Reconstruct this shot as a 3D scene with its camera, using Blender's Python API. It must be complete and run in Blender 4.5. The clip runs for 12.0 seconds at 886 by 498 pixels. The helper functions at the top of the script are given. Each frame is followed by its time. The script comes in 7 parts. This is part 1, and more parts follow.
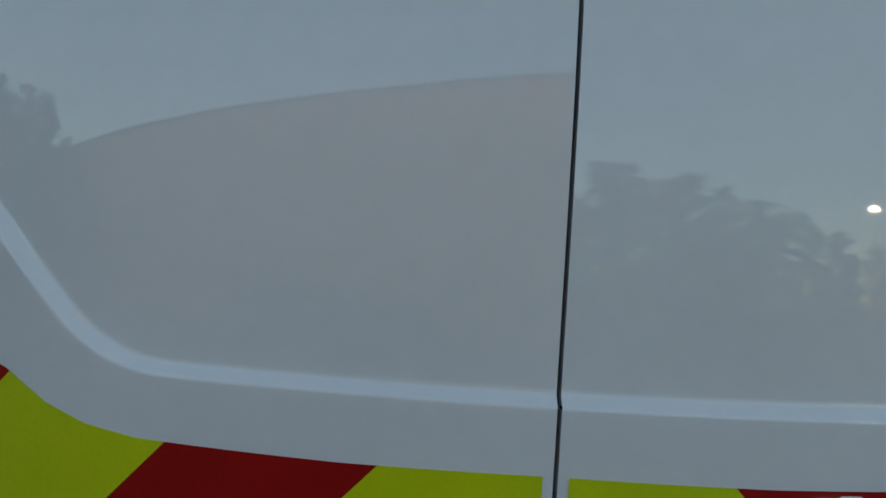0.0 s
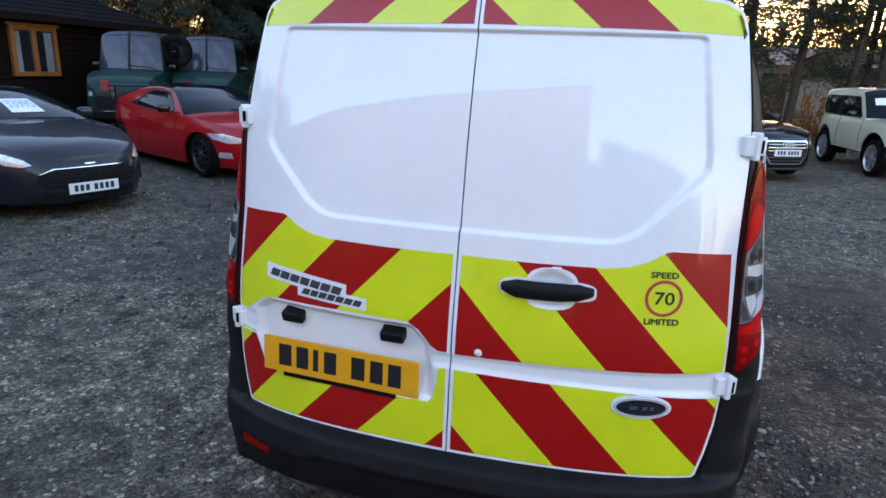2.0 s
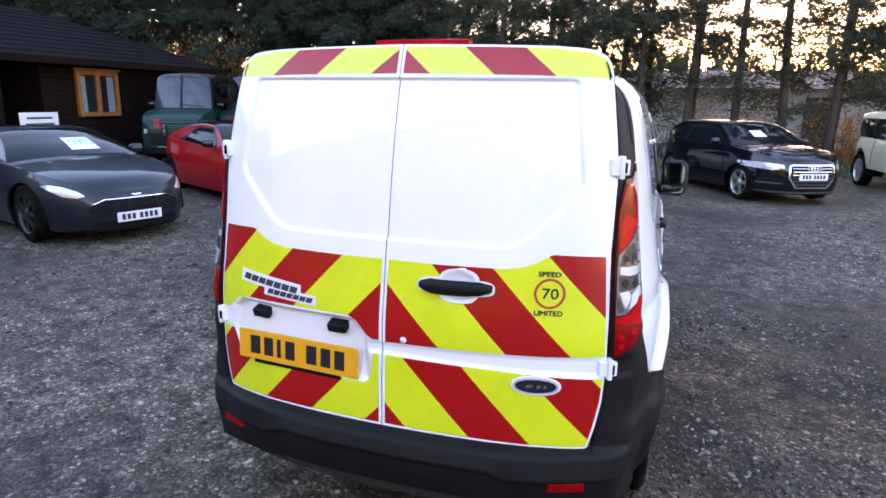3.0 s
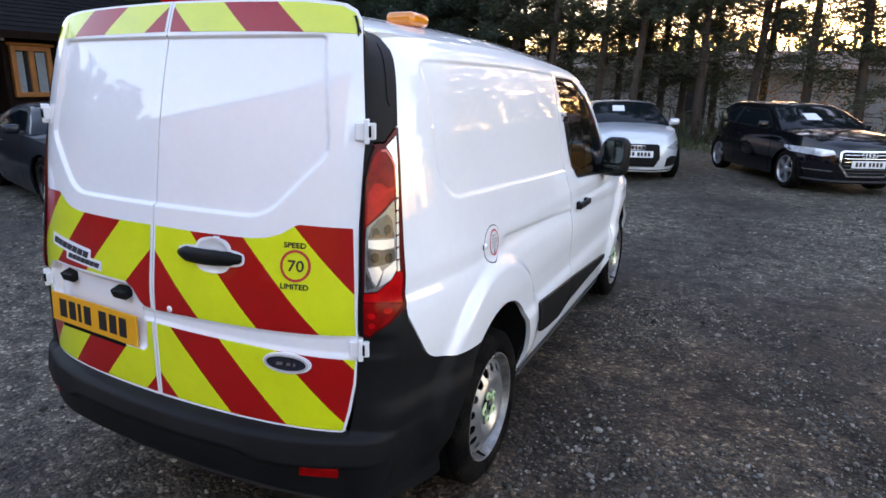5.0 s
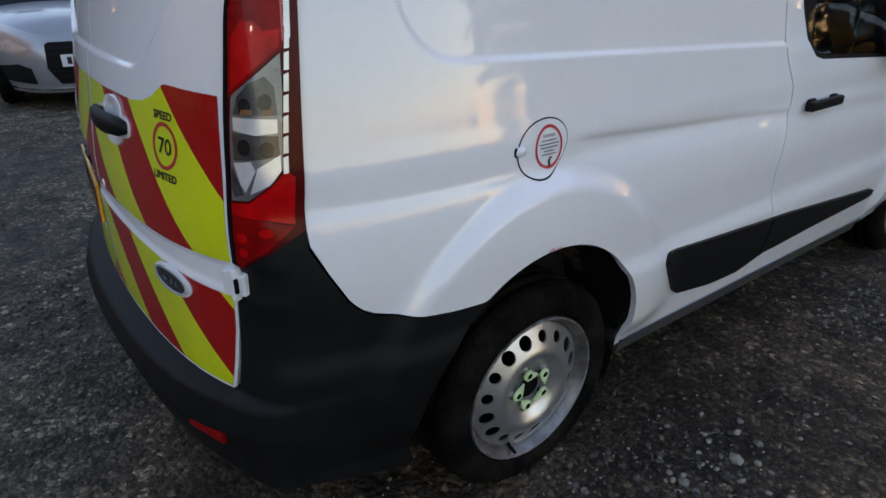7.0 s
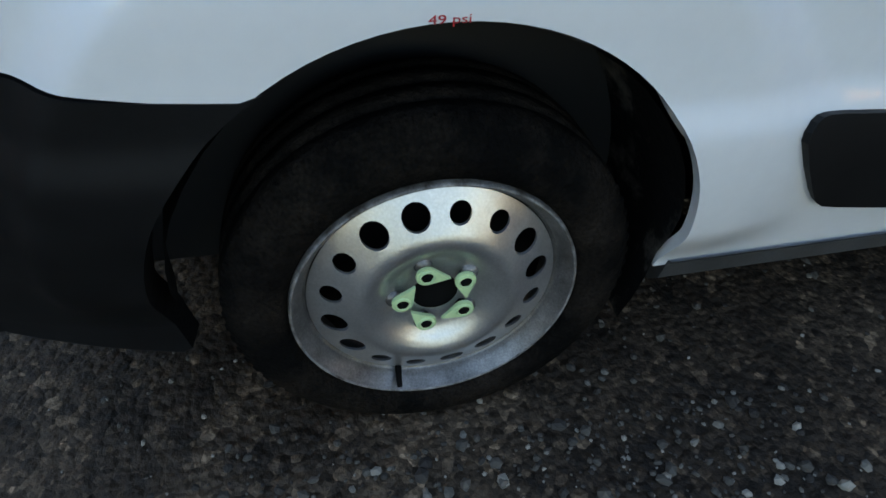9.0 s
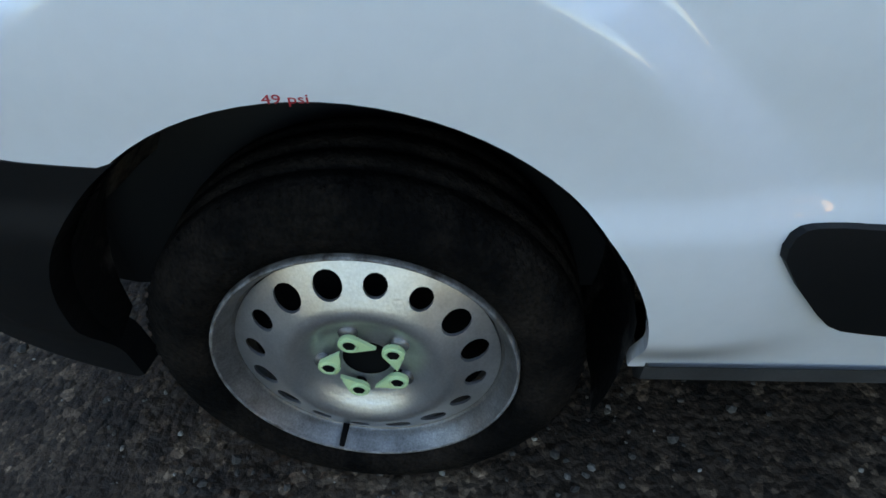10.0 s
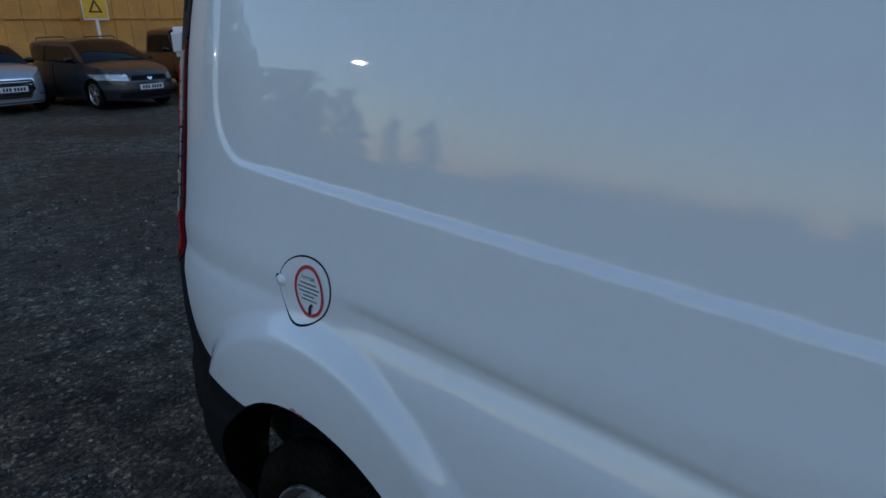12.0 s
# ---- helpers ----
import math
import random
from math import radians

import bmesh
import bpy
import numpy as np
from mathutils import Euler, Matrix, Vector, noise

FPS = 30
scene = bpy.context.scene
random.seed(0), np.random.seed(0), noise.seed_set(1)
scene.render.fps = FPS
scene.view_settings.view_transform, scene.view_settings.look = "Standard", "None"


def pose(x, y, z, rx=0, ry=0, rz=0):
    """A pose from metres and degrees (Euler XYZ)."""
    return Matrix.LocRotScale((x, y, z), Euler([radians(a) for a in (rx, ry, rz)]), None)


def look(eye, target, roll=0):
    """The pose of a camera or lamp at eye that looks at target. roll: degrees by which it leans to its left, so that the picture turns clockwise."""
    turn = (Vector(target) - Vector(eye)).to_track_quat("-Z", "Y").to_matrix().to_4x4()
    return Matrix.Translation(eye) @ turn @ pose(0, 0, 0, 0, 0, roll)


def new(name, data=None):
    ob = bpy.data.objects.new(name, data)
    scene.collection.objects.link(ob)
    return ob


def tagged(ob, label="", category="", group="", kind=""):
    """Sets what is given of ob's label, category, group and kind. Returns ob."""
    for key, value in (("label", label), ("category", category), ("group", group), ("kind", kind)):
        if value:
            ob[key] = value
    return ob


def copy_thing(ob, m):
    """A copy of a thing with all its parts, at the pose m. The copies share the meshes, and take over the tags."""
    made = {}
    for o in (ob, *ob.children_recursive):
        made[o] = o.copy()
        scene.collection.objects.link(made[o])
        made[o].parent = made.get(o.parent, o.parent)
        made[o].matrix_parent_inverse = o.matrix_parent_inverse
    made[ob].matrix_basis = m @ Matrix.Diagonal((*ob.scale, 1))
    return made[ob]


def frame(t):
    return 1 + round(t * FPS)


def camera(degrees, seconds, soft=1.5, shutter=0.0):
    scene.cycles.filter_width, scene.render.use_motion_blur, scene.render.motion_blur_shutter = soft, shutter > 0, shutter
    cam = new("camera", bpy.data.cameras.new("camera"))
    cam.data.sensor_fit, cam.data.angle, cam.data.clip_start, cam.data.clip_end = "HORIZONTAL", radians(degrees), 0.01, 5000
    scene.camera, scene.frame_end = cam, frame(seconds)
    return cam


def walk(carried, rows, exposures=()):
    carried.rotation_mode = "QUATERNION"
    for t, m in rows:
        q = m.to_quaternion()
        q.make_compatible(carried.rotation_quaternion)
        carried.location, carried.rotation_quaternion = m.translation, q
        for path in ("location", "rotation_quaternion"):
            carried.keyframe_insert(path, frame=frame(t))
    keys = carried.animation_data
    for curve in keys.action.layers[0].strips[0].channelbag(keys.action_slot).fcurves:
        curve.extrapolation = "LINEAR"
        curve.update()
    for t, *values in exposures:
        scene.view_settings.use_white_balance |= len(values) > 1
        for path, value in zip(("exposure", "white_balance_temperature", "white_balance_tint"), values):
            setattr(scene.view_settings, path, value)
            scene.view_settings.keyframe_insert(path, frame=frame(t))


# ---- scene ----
cam = camera(71.1, 12.0, soft=1.6)
PATH = [
    (0, (-0.097, -0.523, 1.458), (-0.156, 1.432, 1.044), 2.7),
    (0.5, (-0.041, -0.736, 1.545), (-0.112, 1.125, 0.815), -1.4),
    (1, (0.092, -1.022, 1.603), (-0.192, 0.853, 0.965), -0.6),
    (1.5, (0.241, -1.336, 1.624), (-0.145, 0.54, 1.051), -1.3),
    (2, (0.358, -1.609, 1.627), (-0.109, 0.256, 1.076), 2.2),
    (2.5, (0.558, -1.788, 1.659), (-0.022, 0.078, 1.23), 1.1),
    (3, (0.833, -1.869, 1.663), (0.21, -0.026, 1.2), 0.9),
    (3.5, (1.057, -1.808, 1.643), (0.573, 0.076, 1.18), 2.3),
    (3.7, (1.154, -1.748, 1.648), (0.659, 0.134, 1.185), 3.3),
    (5.3, (1.79, -1.215, 1.595), (0.841, 0.465, 1.072), 1.8),
    (5.5, (1.813, -1.084, 1.588), (0.796, 0.558, 1.066), 2.9),
    (6, (1.869, -0.803, 1.569), (0.72, 0.725, 0.982), 0.1),
    (6.5, (1.91, -0.496, 1.528), (0.545, 0.776, 0.819), 1.6),
    (7, (1.879, -0.245, 1.428), (0.426, 0.825, 0.568), 0.1),
    (7.5, (1.774, 0.038, 1.316), (0.307, 1.005, 0.359), 3.5),
    (7.7, (1.745, 0.134, 1.275), (0.275, 0.994, 0.227), 1.6),
    (9.3, (1.473, 0.754, 0.99), (0.072, 1.001, -0.416), -0.0),
    (9.5, (1.444, 0.829, 0.982), (0.052, 0.985, -0.445), -3.7),
    (10, (1.45, 0.971, 1.043), (-0.044, 0.827, -0.279), -3.5),
    (10.5, (1.579, 1.151, 1.174), (0.052, 0.475, 0.074), -0.1),
    (11, (1.622, 1.291, 1.306), (0.11, 0.356, 0.389), -4.1),
    (11.5, (1.55, 1.472, 1.368), (0.074, 0.412, 0.531), 0.7),
    (12, (1.535, 1.704, 1.486), (0.121, 0.457, 0.819), -1.3),
]
EXPOSURES = [(0.0, 2.34, 8600, 17), (0.5, 2.36, 7350, 16), (1.0, 2.39, 7150, 17), (1.5, 3.2, 7100, 27), (2.0, 3.95, 7700, 33), (2.5, 4.45, 7850, 44), (3.5, 4.55, 7850, 44), (5.5, 3.58, 8500, 38), (6.0, 3.2, 8550, 38), (6.5, 2.85, 8600, 38), (7.0, 3.0, 8400, 35), (7.5, 3.32, 8000, 31), (9.5, 3.18, 7550, 23), (10.0, 3.18, 7250, 23), (10.5, 2.62, 7050, 23), (11.0, 2.43, 7000, 24), (11.5, 2.47, 6750, 24), (12.0, 2.02, 6450, 24)]
walk(cam, [(t, look(eye, target, roll)) for t, eye, target, roll in PATH], EXPOSURES)

# ---- sky and sun: just after sunset, glow ahead and to the right ----
world = bpy.data.worlds.new("dusk_sky")
scene.world = world
world.use_nodes = True
wn, wl = world.node_tree.nodes, world.node_tree.links
sky = wn.new("ShaderNodeTexSky")
sky.sky_type = "NISHITA"
sky.sun_disc = False
sky.sun_elevation = radians(3.5)
sky.sun_rotation = radians(10.0)
sky.air_density = 1.0
sky.dust_density = 0.45
sky.ozone_density = 2.2
wl.new(sky.outputs[0], wn["Background"].inputs[0])
wn["Background"].inputs[1].default_value = 0.15
sun = new("sun", bpy.data.lights.new("sun", "SUN"))
sun.data.energy = 0.02
sun.data.angle = radians(5.0)
sun.data.color = (1.0, 0.62, 0.32)
sun.matrix_world = look((0, 0, 0), (-math.sin(radians(10)), -math.cos(radians(10)), -math.tan(radians(3.5))))

# ---- materials ----
def mat(name, color, rough=0.5, metal=0.0, coat=0.0, vary=0.12, scale=6.0, bump=0.0, bump_scale=60.0, color2=None, spec=0.5, trans=0.0, emit=None, fine=0.0, rvary=0.1, edges=(0.32, 0.70)):
    m = bpy.data.materials.new(name)
    m.use_nodes = True
    n, l = m.node_tree.nodes, m.node_tree.links
    b = n["Principled BSDF"]
    b.inputs["Roughness"].default_value = rough
    b.inputs["Metallic"].default_value = metal
    b.inputs["Coat Weight"].default_value = coat
    b.inputs["Coat Roughness"].default_value = 0.03
    b.inputs["Specular IOR Level"].default_value = spec
    b.inputs["Transmission Weight"].default_value = trans
    tc = n.new("ShaderNodeTexCoord")
    base = (*color, 1)
    if vary > 0 or color2:
        tx = n.new("ShaderNodeTexNoise")
        tx.inputs["Scale"].default_value = scale
        tx.inputs["Detail"].default_value = 6
        tx.inputs["Roughness"].default_value = 0.65
        l.new(tc.outputs["Object"], tx.inputs["Vector"])
        ramp = n.new("ShaderNodeValToRGB")
        ramp.color_ramp.elements[0].position, ramp.color_ramp.elements[1].position = edges
        ramp.color_ramp.elements[0].color = (*(c * (1 - vary) for c in color), 1)
        ramp.color_ramp.elements[1].color = (*(color2 or tuple(min(1, c * (1 + vary)) for c in color)), 1)
        l.new(tx.outputs["Fac"], ramp.inputs["Fac"])
        out = ramp.outputs["Color"]
        if fine > 0:
            t2 = n.new("ShaderNodeTexNoise")
            t2.inputs["Scale"].default_value = scale * 25
            t2.inputs["Detail"].default_value = 3
            l.new(tc.outputs["Object"], t2.inputs["Vector"])
            mr = n.new("ShaderNodeMapRange")
            mr.inputs[1].default_value, mr.inputs[2].default_value = 0.3, 0.7
            mr.inputs[3].default_value, mr.inputs[4].default_value = 1 - fine, 1 + fine
            l.new(t2.outputs["Fac"], mr.inputs[0])
            mx = n.new("ShaderNodeVectorMath")
            mx.operation = "SCALE"
            l.new(out, mx.inputs[0])
            l.new(mr.outputs[0], mx.inputs["Scale"])
            out = mx.outputs[0]
        l.new(out, b.inputs["Base Color"])
        rr = n.new("ShaderNodeMapRange")
        rr.inputs[3].default_value, rr.inputs[4].default_value = max(0.0, rough - rvary * rough), min(1.0, rough + rvary * rough * 2)
        l.new(tx.outputs["Fac"], rr.inputs[0])
        l.new(rr.outputs[0], b.inputs["Roughness"])
    else:
        b.inputs["Base Color"].default_value = base
    if bump > 0:
        t3 = n.new("ShaderNodeTexNoise")
        t3.inputs["Scale"].default_value = bump_scale
        t3.inputs["Detail"].default_value = 4
        l.new(tc.outputs["Object"], t3.inputs["Vector"])
        bp = n.new("ShaderNodeBump")
        bp.inputs["Strength"].default_value = bump
        bp.inputs["Distance"].default_value = 0.01
        l.new(t3.outputs["Fac"], bp.inputs["Height"])
        l.new(bp.outputs[0], b.inputs["Normal"])
    if emit:
        b.inputs["Emission Color"].default_value = (*emit[:3], 1)
        b.inputs["Emission Strength"].default_value = emit[3]
    return m


WHITE = mat("white_paint", (0.78, 0.79, 0.80), 0.55, coat=1.0, vary=0.03, scale=1.7, fine=0.012)
WHITE.node_tree.nodes["Principled BSDF"].inputs["Coat IOR"].default_value = 1.62
SHELL = mat("inner_shell", (0.012, 0.012, 0.013), 0.8, vary=0.2)
PLASTIC = mat("black_plastic", (0.0055, 0.0058, 0.0064), 0.5, vary=0.3, scale=5, bump=0.12, bump_scale=900, fine=0.1, spec=0.17, color2=(0.0085, 0.0088, 0.0094))
TRIMGREY = mat("dark_grey_trim", (0.05, 0.053, 0.058), 0.4, vary=0.12, bump=0.05, bump_scale=700)
SILL = mat("sill_plastic", (0.045, 0.045, 0.045), 0.6, vary=0.3, scale=9, fine=0.15)
RED_TAPE = mat("red_tape", (0.41, 0.005, 0.004), 0.3, coat=0.5, spec=0.3, vary=0.08, scale=9, fine=0.05, bump=0.02, bump_scale=400)
YEL_TAPE = mat("fluorescent_yellow_tape", (0.62, 0.70, 0.012), 0.33, coat=0.8, vary=0.05, scale=9, fine=0.03, bump=0.02, bump_scale=400)
PLATE_Y = mat("yellow_plate", (0.85, 0.35, 0.012), 0.3, coat=0.3, vary=0.05, scale=20)
PLATE_W = mat("white_plate", (0.75, 0.76, 0.78), 0.3, coat=0.3, vary=0.05, scale=20)
INK = mat("black_ink", (0.012, 0.012, 0.014), 0.4, vary=0.1)
GREYINK = mat("grey_badge", (0.10, 0.11, 0.13), 0.25, metal=0.6, vary=0.1)
REDINK = mat("red_ink", (0.55, 0.03, 0.04), 0.4, vary=0.08)
GREENINK = mat("pale_ink", (0.25, 0.5, 0.45), 0.5, vary=0.1)
MIRROR = mat("mirror_glass", (0.17, 0.20, 0.21), 0.03, metal=1.0, vary=0.0)
CHROME = mat("chrome", (0.75, 0.76, 0.78), 0.12, metal=1.0, vary=0.05)
BADGE = mat("dark_blue_enamel", (0.012, 0.014, 0.025), 0.2, coat=0.8, vary=0.1)
STICKER = mat("white_sticker", (0.72, 0.73, 0.74), 0.4, vary=0.04)
LENS_RED = mat("red_lens", (0.50, 0.004, 0.004), 0.22, coat=0.2, vary=0.35, scale=16, bump=0.05, bump_scale=140, spec=0.1)
LENS_RIM = mat("bright_red_rim", (0.55, 0.008, 0.008), 0.15, coat=0.5, vary=0.1)
LENS_DEEP = mat("deep_red_lens", (0.26, 0.003, 0.003), 0.2, spec=0.08, coat=0.15, vary=0.35, scale=18, bump=0.1, bump_scale=90)
LENS_DARK = mat("dark_red_lens", (0.085, 0.003, 0.004), 0.25, spec=0.1, coat=0.1, vary=0.3, scale=14)
LENS_CLEAR = mat("smoked_lens", (0.15, 0.153, 0.16), 0.25, metal=0.3, coat=1.0, vary=0.35, scale=22, bump=0.12, bump_scale=60)
LENS_BRIGHT = mat("reflector_chrome", (0.66, 0.67, 0.69), 0.22, metal=0.35, coat=1.0, vary=0.15, scale=18)
RUBBER = mat("tyre_rubber", (0.0055, 0.0052, 0.0048), 0.9, vary=0.45, scale=7, bump=0.8, bump_scale=75, fine=0.5, spec=0.06, color2=(0.0200, 0.0155, 0.0122), edges=(0.42, 0.72))
STEEL = mat("silver_steel", (0.55, 0.55, 0.555), 0.30, metal=0.85, vary=0.15, scale=10, fine=0.08, bump=0.06, bump_scale=200)
RUSTY = mat("worn_rim_edge", (0.10, 0.080, 0.062), 0.6, metal=0.3, vary=0.5, scale=38, color2=(0.34, 0.33, 0.32), fine=0.35)
BARREL = mat("scuffed_rim", (0.17, 0.160, 0.150), 0.40, metal=0.7, vary=0.4, scale=13, color2=(0.31, 0.30, 0.29), fine=0.22, bump=0.05, bump_scale=160)
LIME = mat("pale_green_plastic", (0.50, 0.68, 0.36), 0.45, vary=0.08, scale=40)
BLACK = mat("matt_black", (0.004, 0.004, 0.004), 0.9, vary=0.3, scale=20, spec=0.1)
MUDLINER = mat("dusty_liner", (0.0055, 0.0053, 0.005), 0.9, vary=0.4, scale=5, color2=(0.15, 0.132, 0.115), bump=0.4, bump_scale=40, spec=0.15, edges=(0.54, 0.74))
GLASS = mat("dark_glass", (0.012, 0.016, 0.018), 0.04, coat=0.6, vary=0.0, spec=0.8)
SEAT = mat("grey_seat_cloth", (0.16, 0.17, 0.18), 0.9, vary=0.15, bump=0.2, bump_scale=300)
LENS_SMOKE = mat("smoked_reflector", (0.055, 0.056, 0.060), 0.25, metal=0.4, coat=0.6, vary=0.4, scale=30)
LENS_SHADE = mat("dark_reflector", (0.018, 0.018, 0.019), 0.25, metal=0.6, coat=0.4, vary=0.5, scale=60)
BULB = mat("amber_bulb", (0.20, 0.085, 0.035), 0.3, coat=0.3, vary=0.2)
AMBER = mat("amber_lens", (0.8, 0.22, 0.01), 0.15, coat=0.8, vary=0.1)


def glass_material(name, tint):
    m = bpy.data.materials.new(name)
    m.use_nodes = True
    b = m.node_tree.nodes["Principled BSDF"]
    b.inputs["Base Color"].default_value = (*tint, 1)
    b.inputs["Roughness"].default_value = 0.02
    b.inputs["Transmission Weight"].default_value = 1.0
    b.inputs["IOR"].default_value = 1.45
    return m


CLEAR = glass_material("tinted_window_glass", (0.15, 0.19, 0.19))

# ---- mesh tools ----
def part(name, bm, material, parent=None, label="", smooth=True):
    me = bpy.data.meshes.new(name)
    if smooth:
        for f in bm.faces:
            f.smooth = True
    bm.to_mesh(me)
    bm.free()
    for m in material if isinstance(material, (list, tuple)) else (material,):
        me.materials.append(m)
    ob = new(name, me)
    if parent is not None:
        ob.parent = parent
    if label:
        tagged(ob, label)
    return ob


def thing(name, label, category, m=None, group="", kind=""):
    ob = tagged(new(name), label, category, group, kind)
    if m is not None:
        ob.matrix_world = m
    return ob


def pchip(xs, ys):
    xs, ys = [float(v) for v in xs], [float(v) for v in ys]
    h = [b - a for a, b in zip(xs, xs[1:])]
    d = [(b - a) / c for a, b, c in zip(ys, ys[1:], h)]
    m = [d[0]] + [0.0 if p * q <= 0 else 3 * (hb + ha) / ((2 * hb + ha) / p + (hb + 2 * ha) / q) for p, q, ha, hb in zip(d, d[1:], h, h[1:])] + [d[-1]]

    def f(x):
        x = min(max(x, xs[0]), xs[-1])
        i = 0
        while i < len(xs) - 2 and x > xs[i + 1]:
            i += 1
        t = (x - xs[i]) / h[i]
        return (2 * t**3 - 3 * t * t + 1) * ys[i] + (t**3 - 2 * t * t + t) * h[i] * m[i] + (3 * t * t - 2 * t**3) * ys[i + 1] + (t**3 - t * t) * h[i] * m[i + 1]

    return f


def sstep(a, b, x):
    t = min(max((x - a) / (b - a), 0.0), 1.0)
    return t * t * (3 - 2 * t)


def half(poly, a, b, c):
    """The part of a polygon where a*u + b*v <= c."""
    out = []
    for p, q in zip(poly, poly[1:] + poly[:1]):
        dp, dq = a * p[0] + b * p[1] - c, a * q[0] + b * q[1] - c
        if dp <= 0:
            out.append(p)
        if (dp < 0 < dq) or (dq < 0 < dp):
            k = dp / (dp - dq)
            out.append((p[0] + k * (q[0] - p[0]), p[1] + k * (q[1] - p[1])))
    return out


def area(poly):
    return 0.5 * sum(p[0] * q[1] - q[0] * p[1] for p, q in zip(poly, poly[1:] + poly[:1]))


def cells(poly, us, vs):
    """Cuts a polygon along the grid lines us and vs."""
    out = []
    for u0, u1 in zip(us, us[1:]):
        col = half(half(poly, -1, 0, -u0), 1, 0, u1)
        if len(col) < 3:
            continue
        lo, hi = min(p[1] for p in col), max(p[1] for p in col)
        for v0, v1 in zip(vs, vs[1:]):
            if v1 < lo or v0 > hi:
                continue
            c = half(half(col, 0, -1, -v0), 0, 1, v1)
            c = tidy(c)
            if len(c) >= 3 and abs(area(c)) > 1e-9:
                out.append(c)
    return out


def tidy(poly):
    """Drops doubled corners and spikes that run out and back."""
    done = False
    while not done and len(poly) >= 3:
        done = True
        for i in range(len(poly)):
            a, b, c = poly[i - 1], poly[i], poly[(i + 1) % len(poly)]
            ux, uy, vx, vy = b[0] - a[0], b[1] - a[1], c[0] - b[0], c[1] - b[1]
            if math.hypot(ux, uy) < 1e-7 or (abs(ux * vy - uy * vx) < 1e-10 and ux * vx + uy * vy < 0):
                poly = poly[:i] + poly[i + 1 :]
                done = False
                break
    return poly


def lines(a, b, step):
    n = max(1, math.ceil((b - a) / step))
    return [a + (b - a) * i / n for i in range(n + 1)]


def skin(bm, polys, fn, step=(0.03, 0.03), fold=0.0, flip=False):
    """Lays flat polygons on the surface fn(u, v) -> place; fold turns their rims inward by that depth."""
    seen, faces = {}, []
    for poly in polys:
        if len(poly) < 3:
            continue
        us = lines(min(p[0] for p in poly), max(p[0] for p in poly), step[0])
        vs = lines(min(p[1] for p in poly), max(p[1] for p in poly), step[1])
        for c in cells(poly, us, vs):
            if area(c) < 0:
                c = c[::-1]
            ring = []
            for u, v in c:
                key = (round(u, 5), round(v, 5))
                if key not in seen:
                    seen[key] = bm.verts.new(fn(u, v))
                if seen[key] not in ring:
                    ring.append(seen[key])
            if len(ring) >= 3:
                try:
                    f = bm.faces.new(ring[::-1] if flip else ring)
                    f.smooth = True
                    faces.append(f)
                except ValueError:
                    pass
    if fold:
        bm.normal_update()
        edges = [e for f in faces for e in f.edges if len(e.link_faces) == 1]
        inner = {}
        for e in edges:
            for v in e.verts:
                if v not in inner:
                    nrm = sum((f.normal for f in v.link_faces if f in faces), Vector())
                    inner[v] = v.co - nrm.normalized() * fold if nrm.length > 0 else v.co.copy()
        made = {v: bm.verts.new(co) for v, co in inner.items()}
        for e in edges:
            f = e.link_faces[0]
            a, b = e.verts
            if [l.vert for l in f.loops if l.link_loop_next.vert == b and l.vert == a]:
                a, b = b, a
            try:
                w = bm.faces.new((a, b, made[b], made[a]))
                w.smooth = False
                e.smooth = False
            except ValueError:
                pass
    return bm


def skinned(name, polys, fn, material, parent, step=(0.03, 0.03), fold=0.0, flip=False, label=""):
    bm = bmesh.new()
    skin(bm, polys, fn, step, fold, flip)
    return part(name, bm, material, parent, label, smooth=False)


def box(bm, lo, hi, bevel=0.0, m=None, seg=2):
    b2 = bmesh.new()
    bmesh.ops.create_cube(b2, size=1)
    for v in b2.verts:
        v.co = Vector((lo[k] + (hi[k] - lo[k]) * (v.co[k] + 0.5) for k in range(3)))
    if bevel:
        bmesh.ops.bevel(b2, geom=b2.edges[:], offset=bevel, segments=seg, affect="EDGES", profile=0.5)
    merge(bm, b2, m)
    return bm


def merge(bm, b2, m=None):
    at = {}
    for v in b2.verts:
        at[v] = bm.verts.new(m @ v.co if m else v.co)
    for f in b2.faces:
        try:
            g = bm.faces.new([at[v] for v in f.verts])
            g.smooth = f.smooth
        except ValueError:
            pass
    b2.free()


def spin(bm, profile, n=48, axis="x", m=None, closed=False, a0=0.0, a1=2 * math.pi):
    """Turns a profile of (along, radius) round an axis."""
    full = abs(a1 - a0 - 2 * math.pi) < 1e-6
    rings = []
    for i in range(n if full else n + 1):
        a = a0 + (a1 - a0) * i / n
        ring = []
        for s, r in profile:
            co = {"x": (s, r * math.cos(a), r * math.sin(a)), "y": (r * math.cos(a), s, r * math.sin(a)), "z": (r * math.cos(a), r * math.sin(a), s)}[axis]
            co = Vector(co)
            ring.append(bm.verts.new(m @ co if m else co))
        rings.append(ring)
    for i in range(len(rings) if full else len(rings) - 1):
        p, q = rings[i], rings[(i + 1) % len(rings)]
        for j in range(len(profile) - (0 if closed else 1)):
            k = (j + 1) % len(profile)
            f = bm.faces.new((p[j], p[k], q[k], q[j]))
            f.smooth = True
    return bm


def disc(bm, r, n=32, m=None):
    vs = [bm.verts.new((m or Matrix()) @ Vector((r * math.cos(2 * math.pi * i / n), r * math.sin(2 * math.pi * i / n), 0))) for i in range(n)]
    bm.faces.new(vs)
    return bm


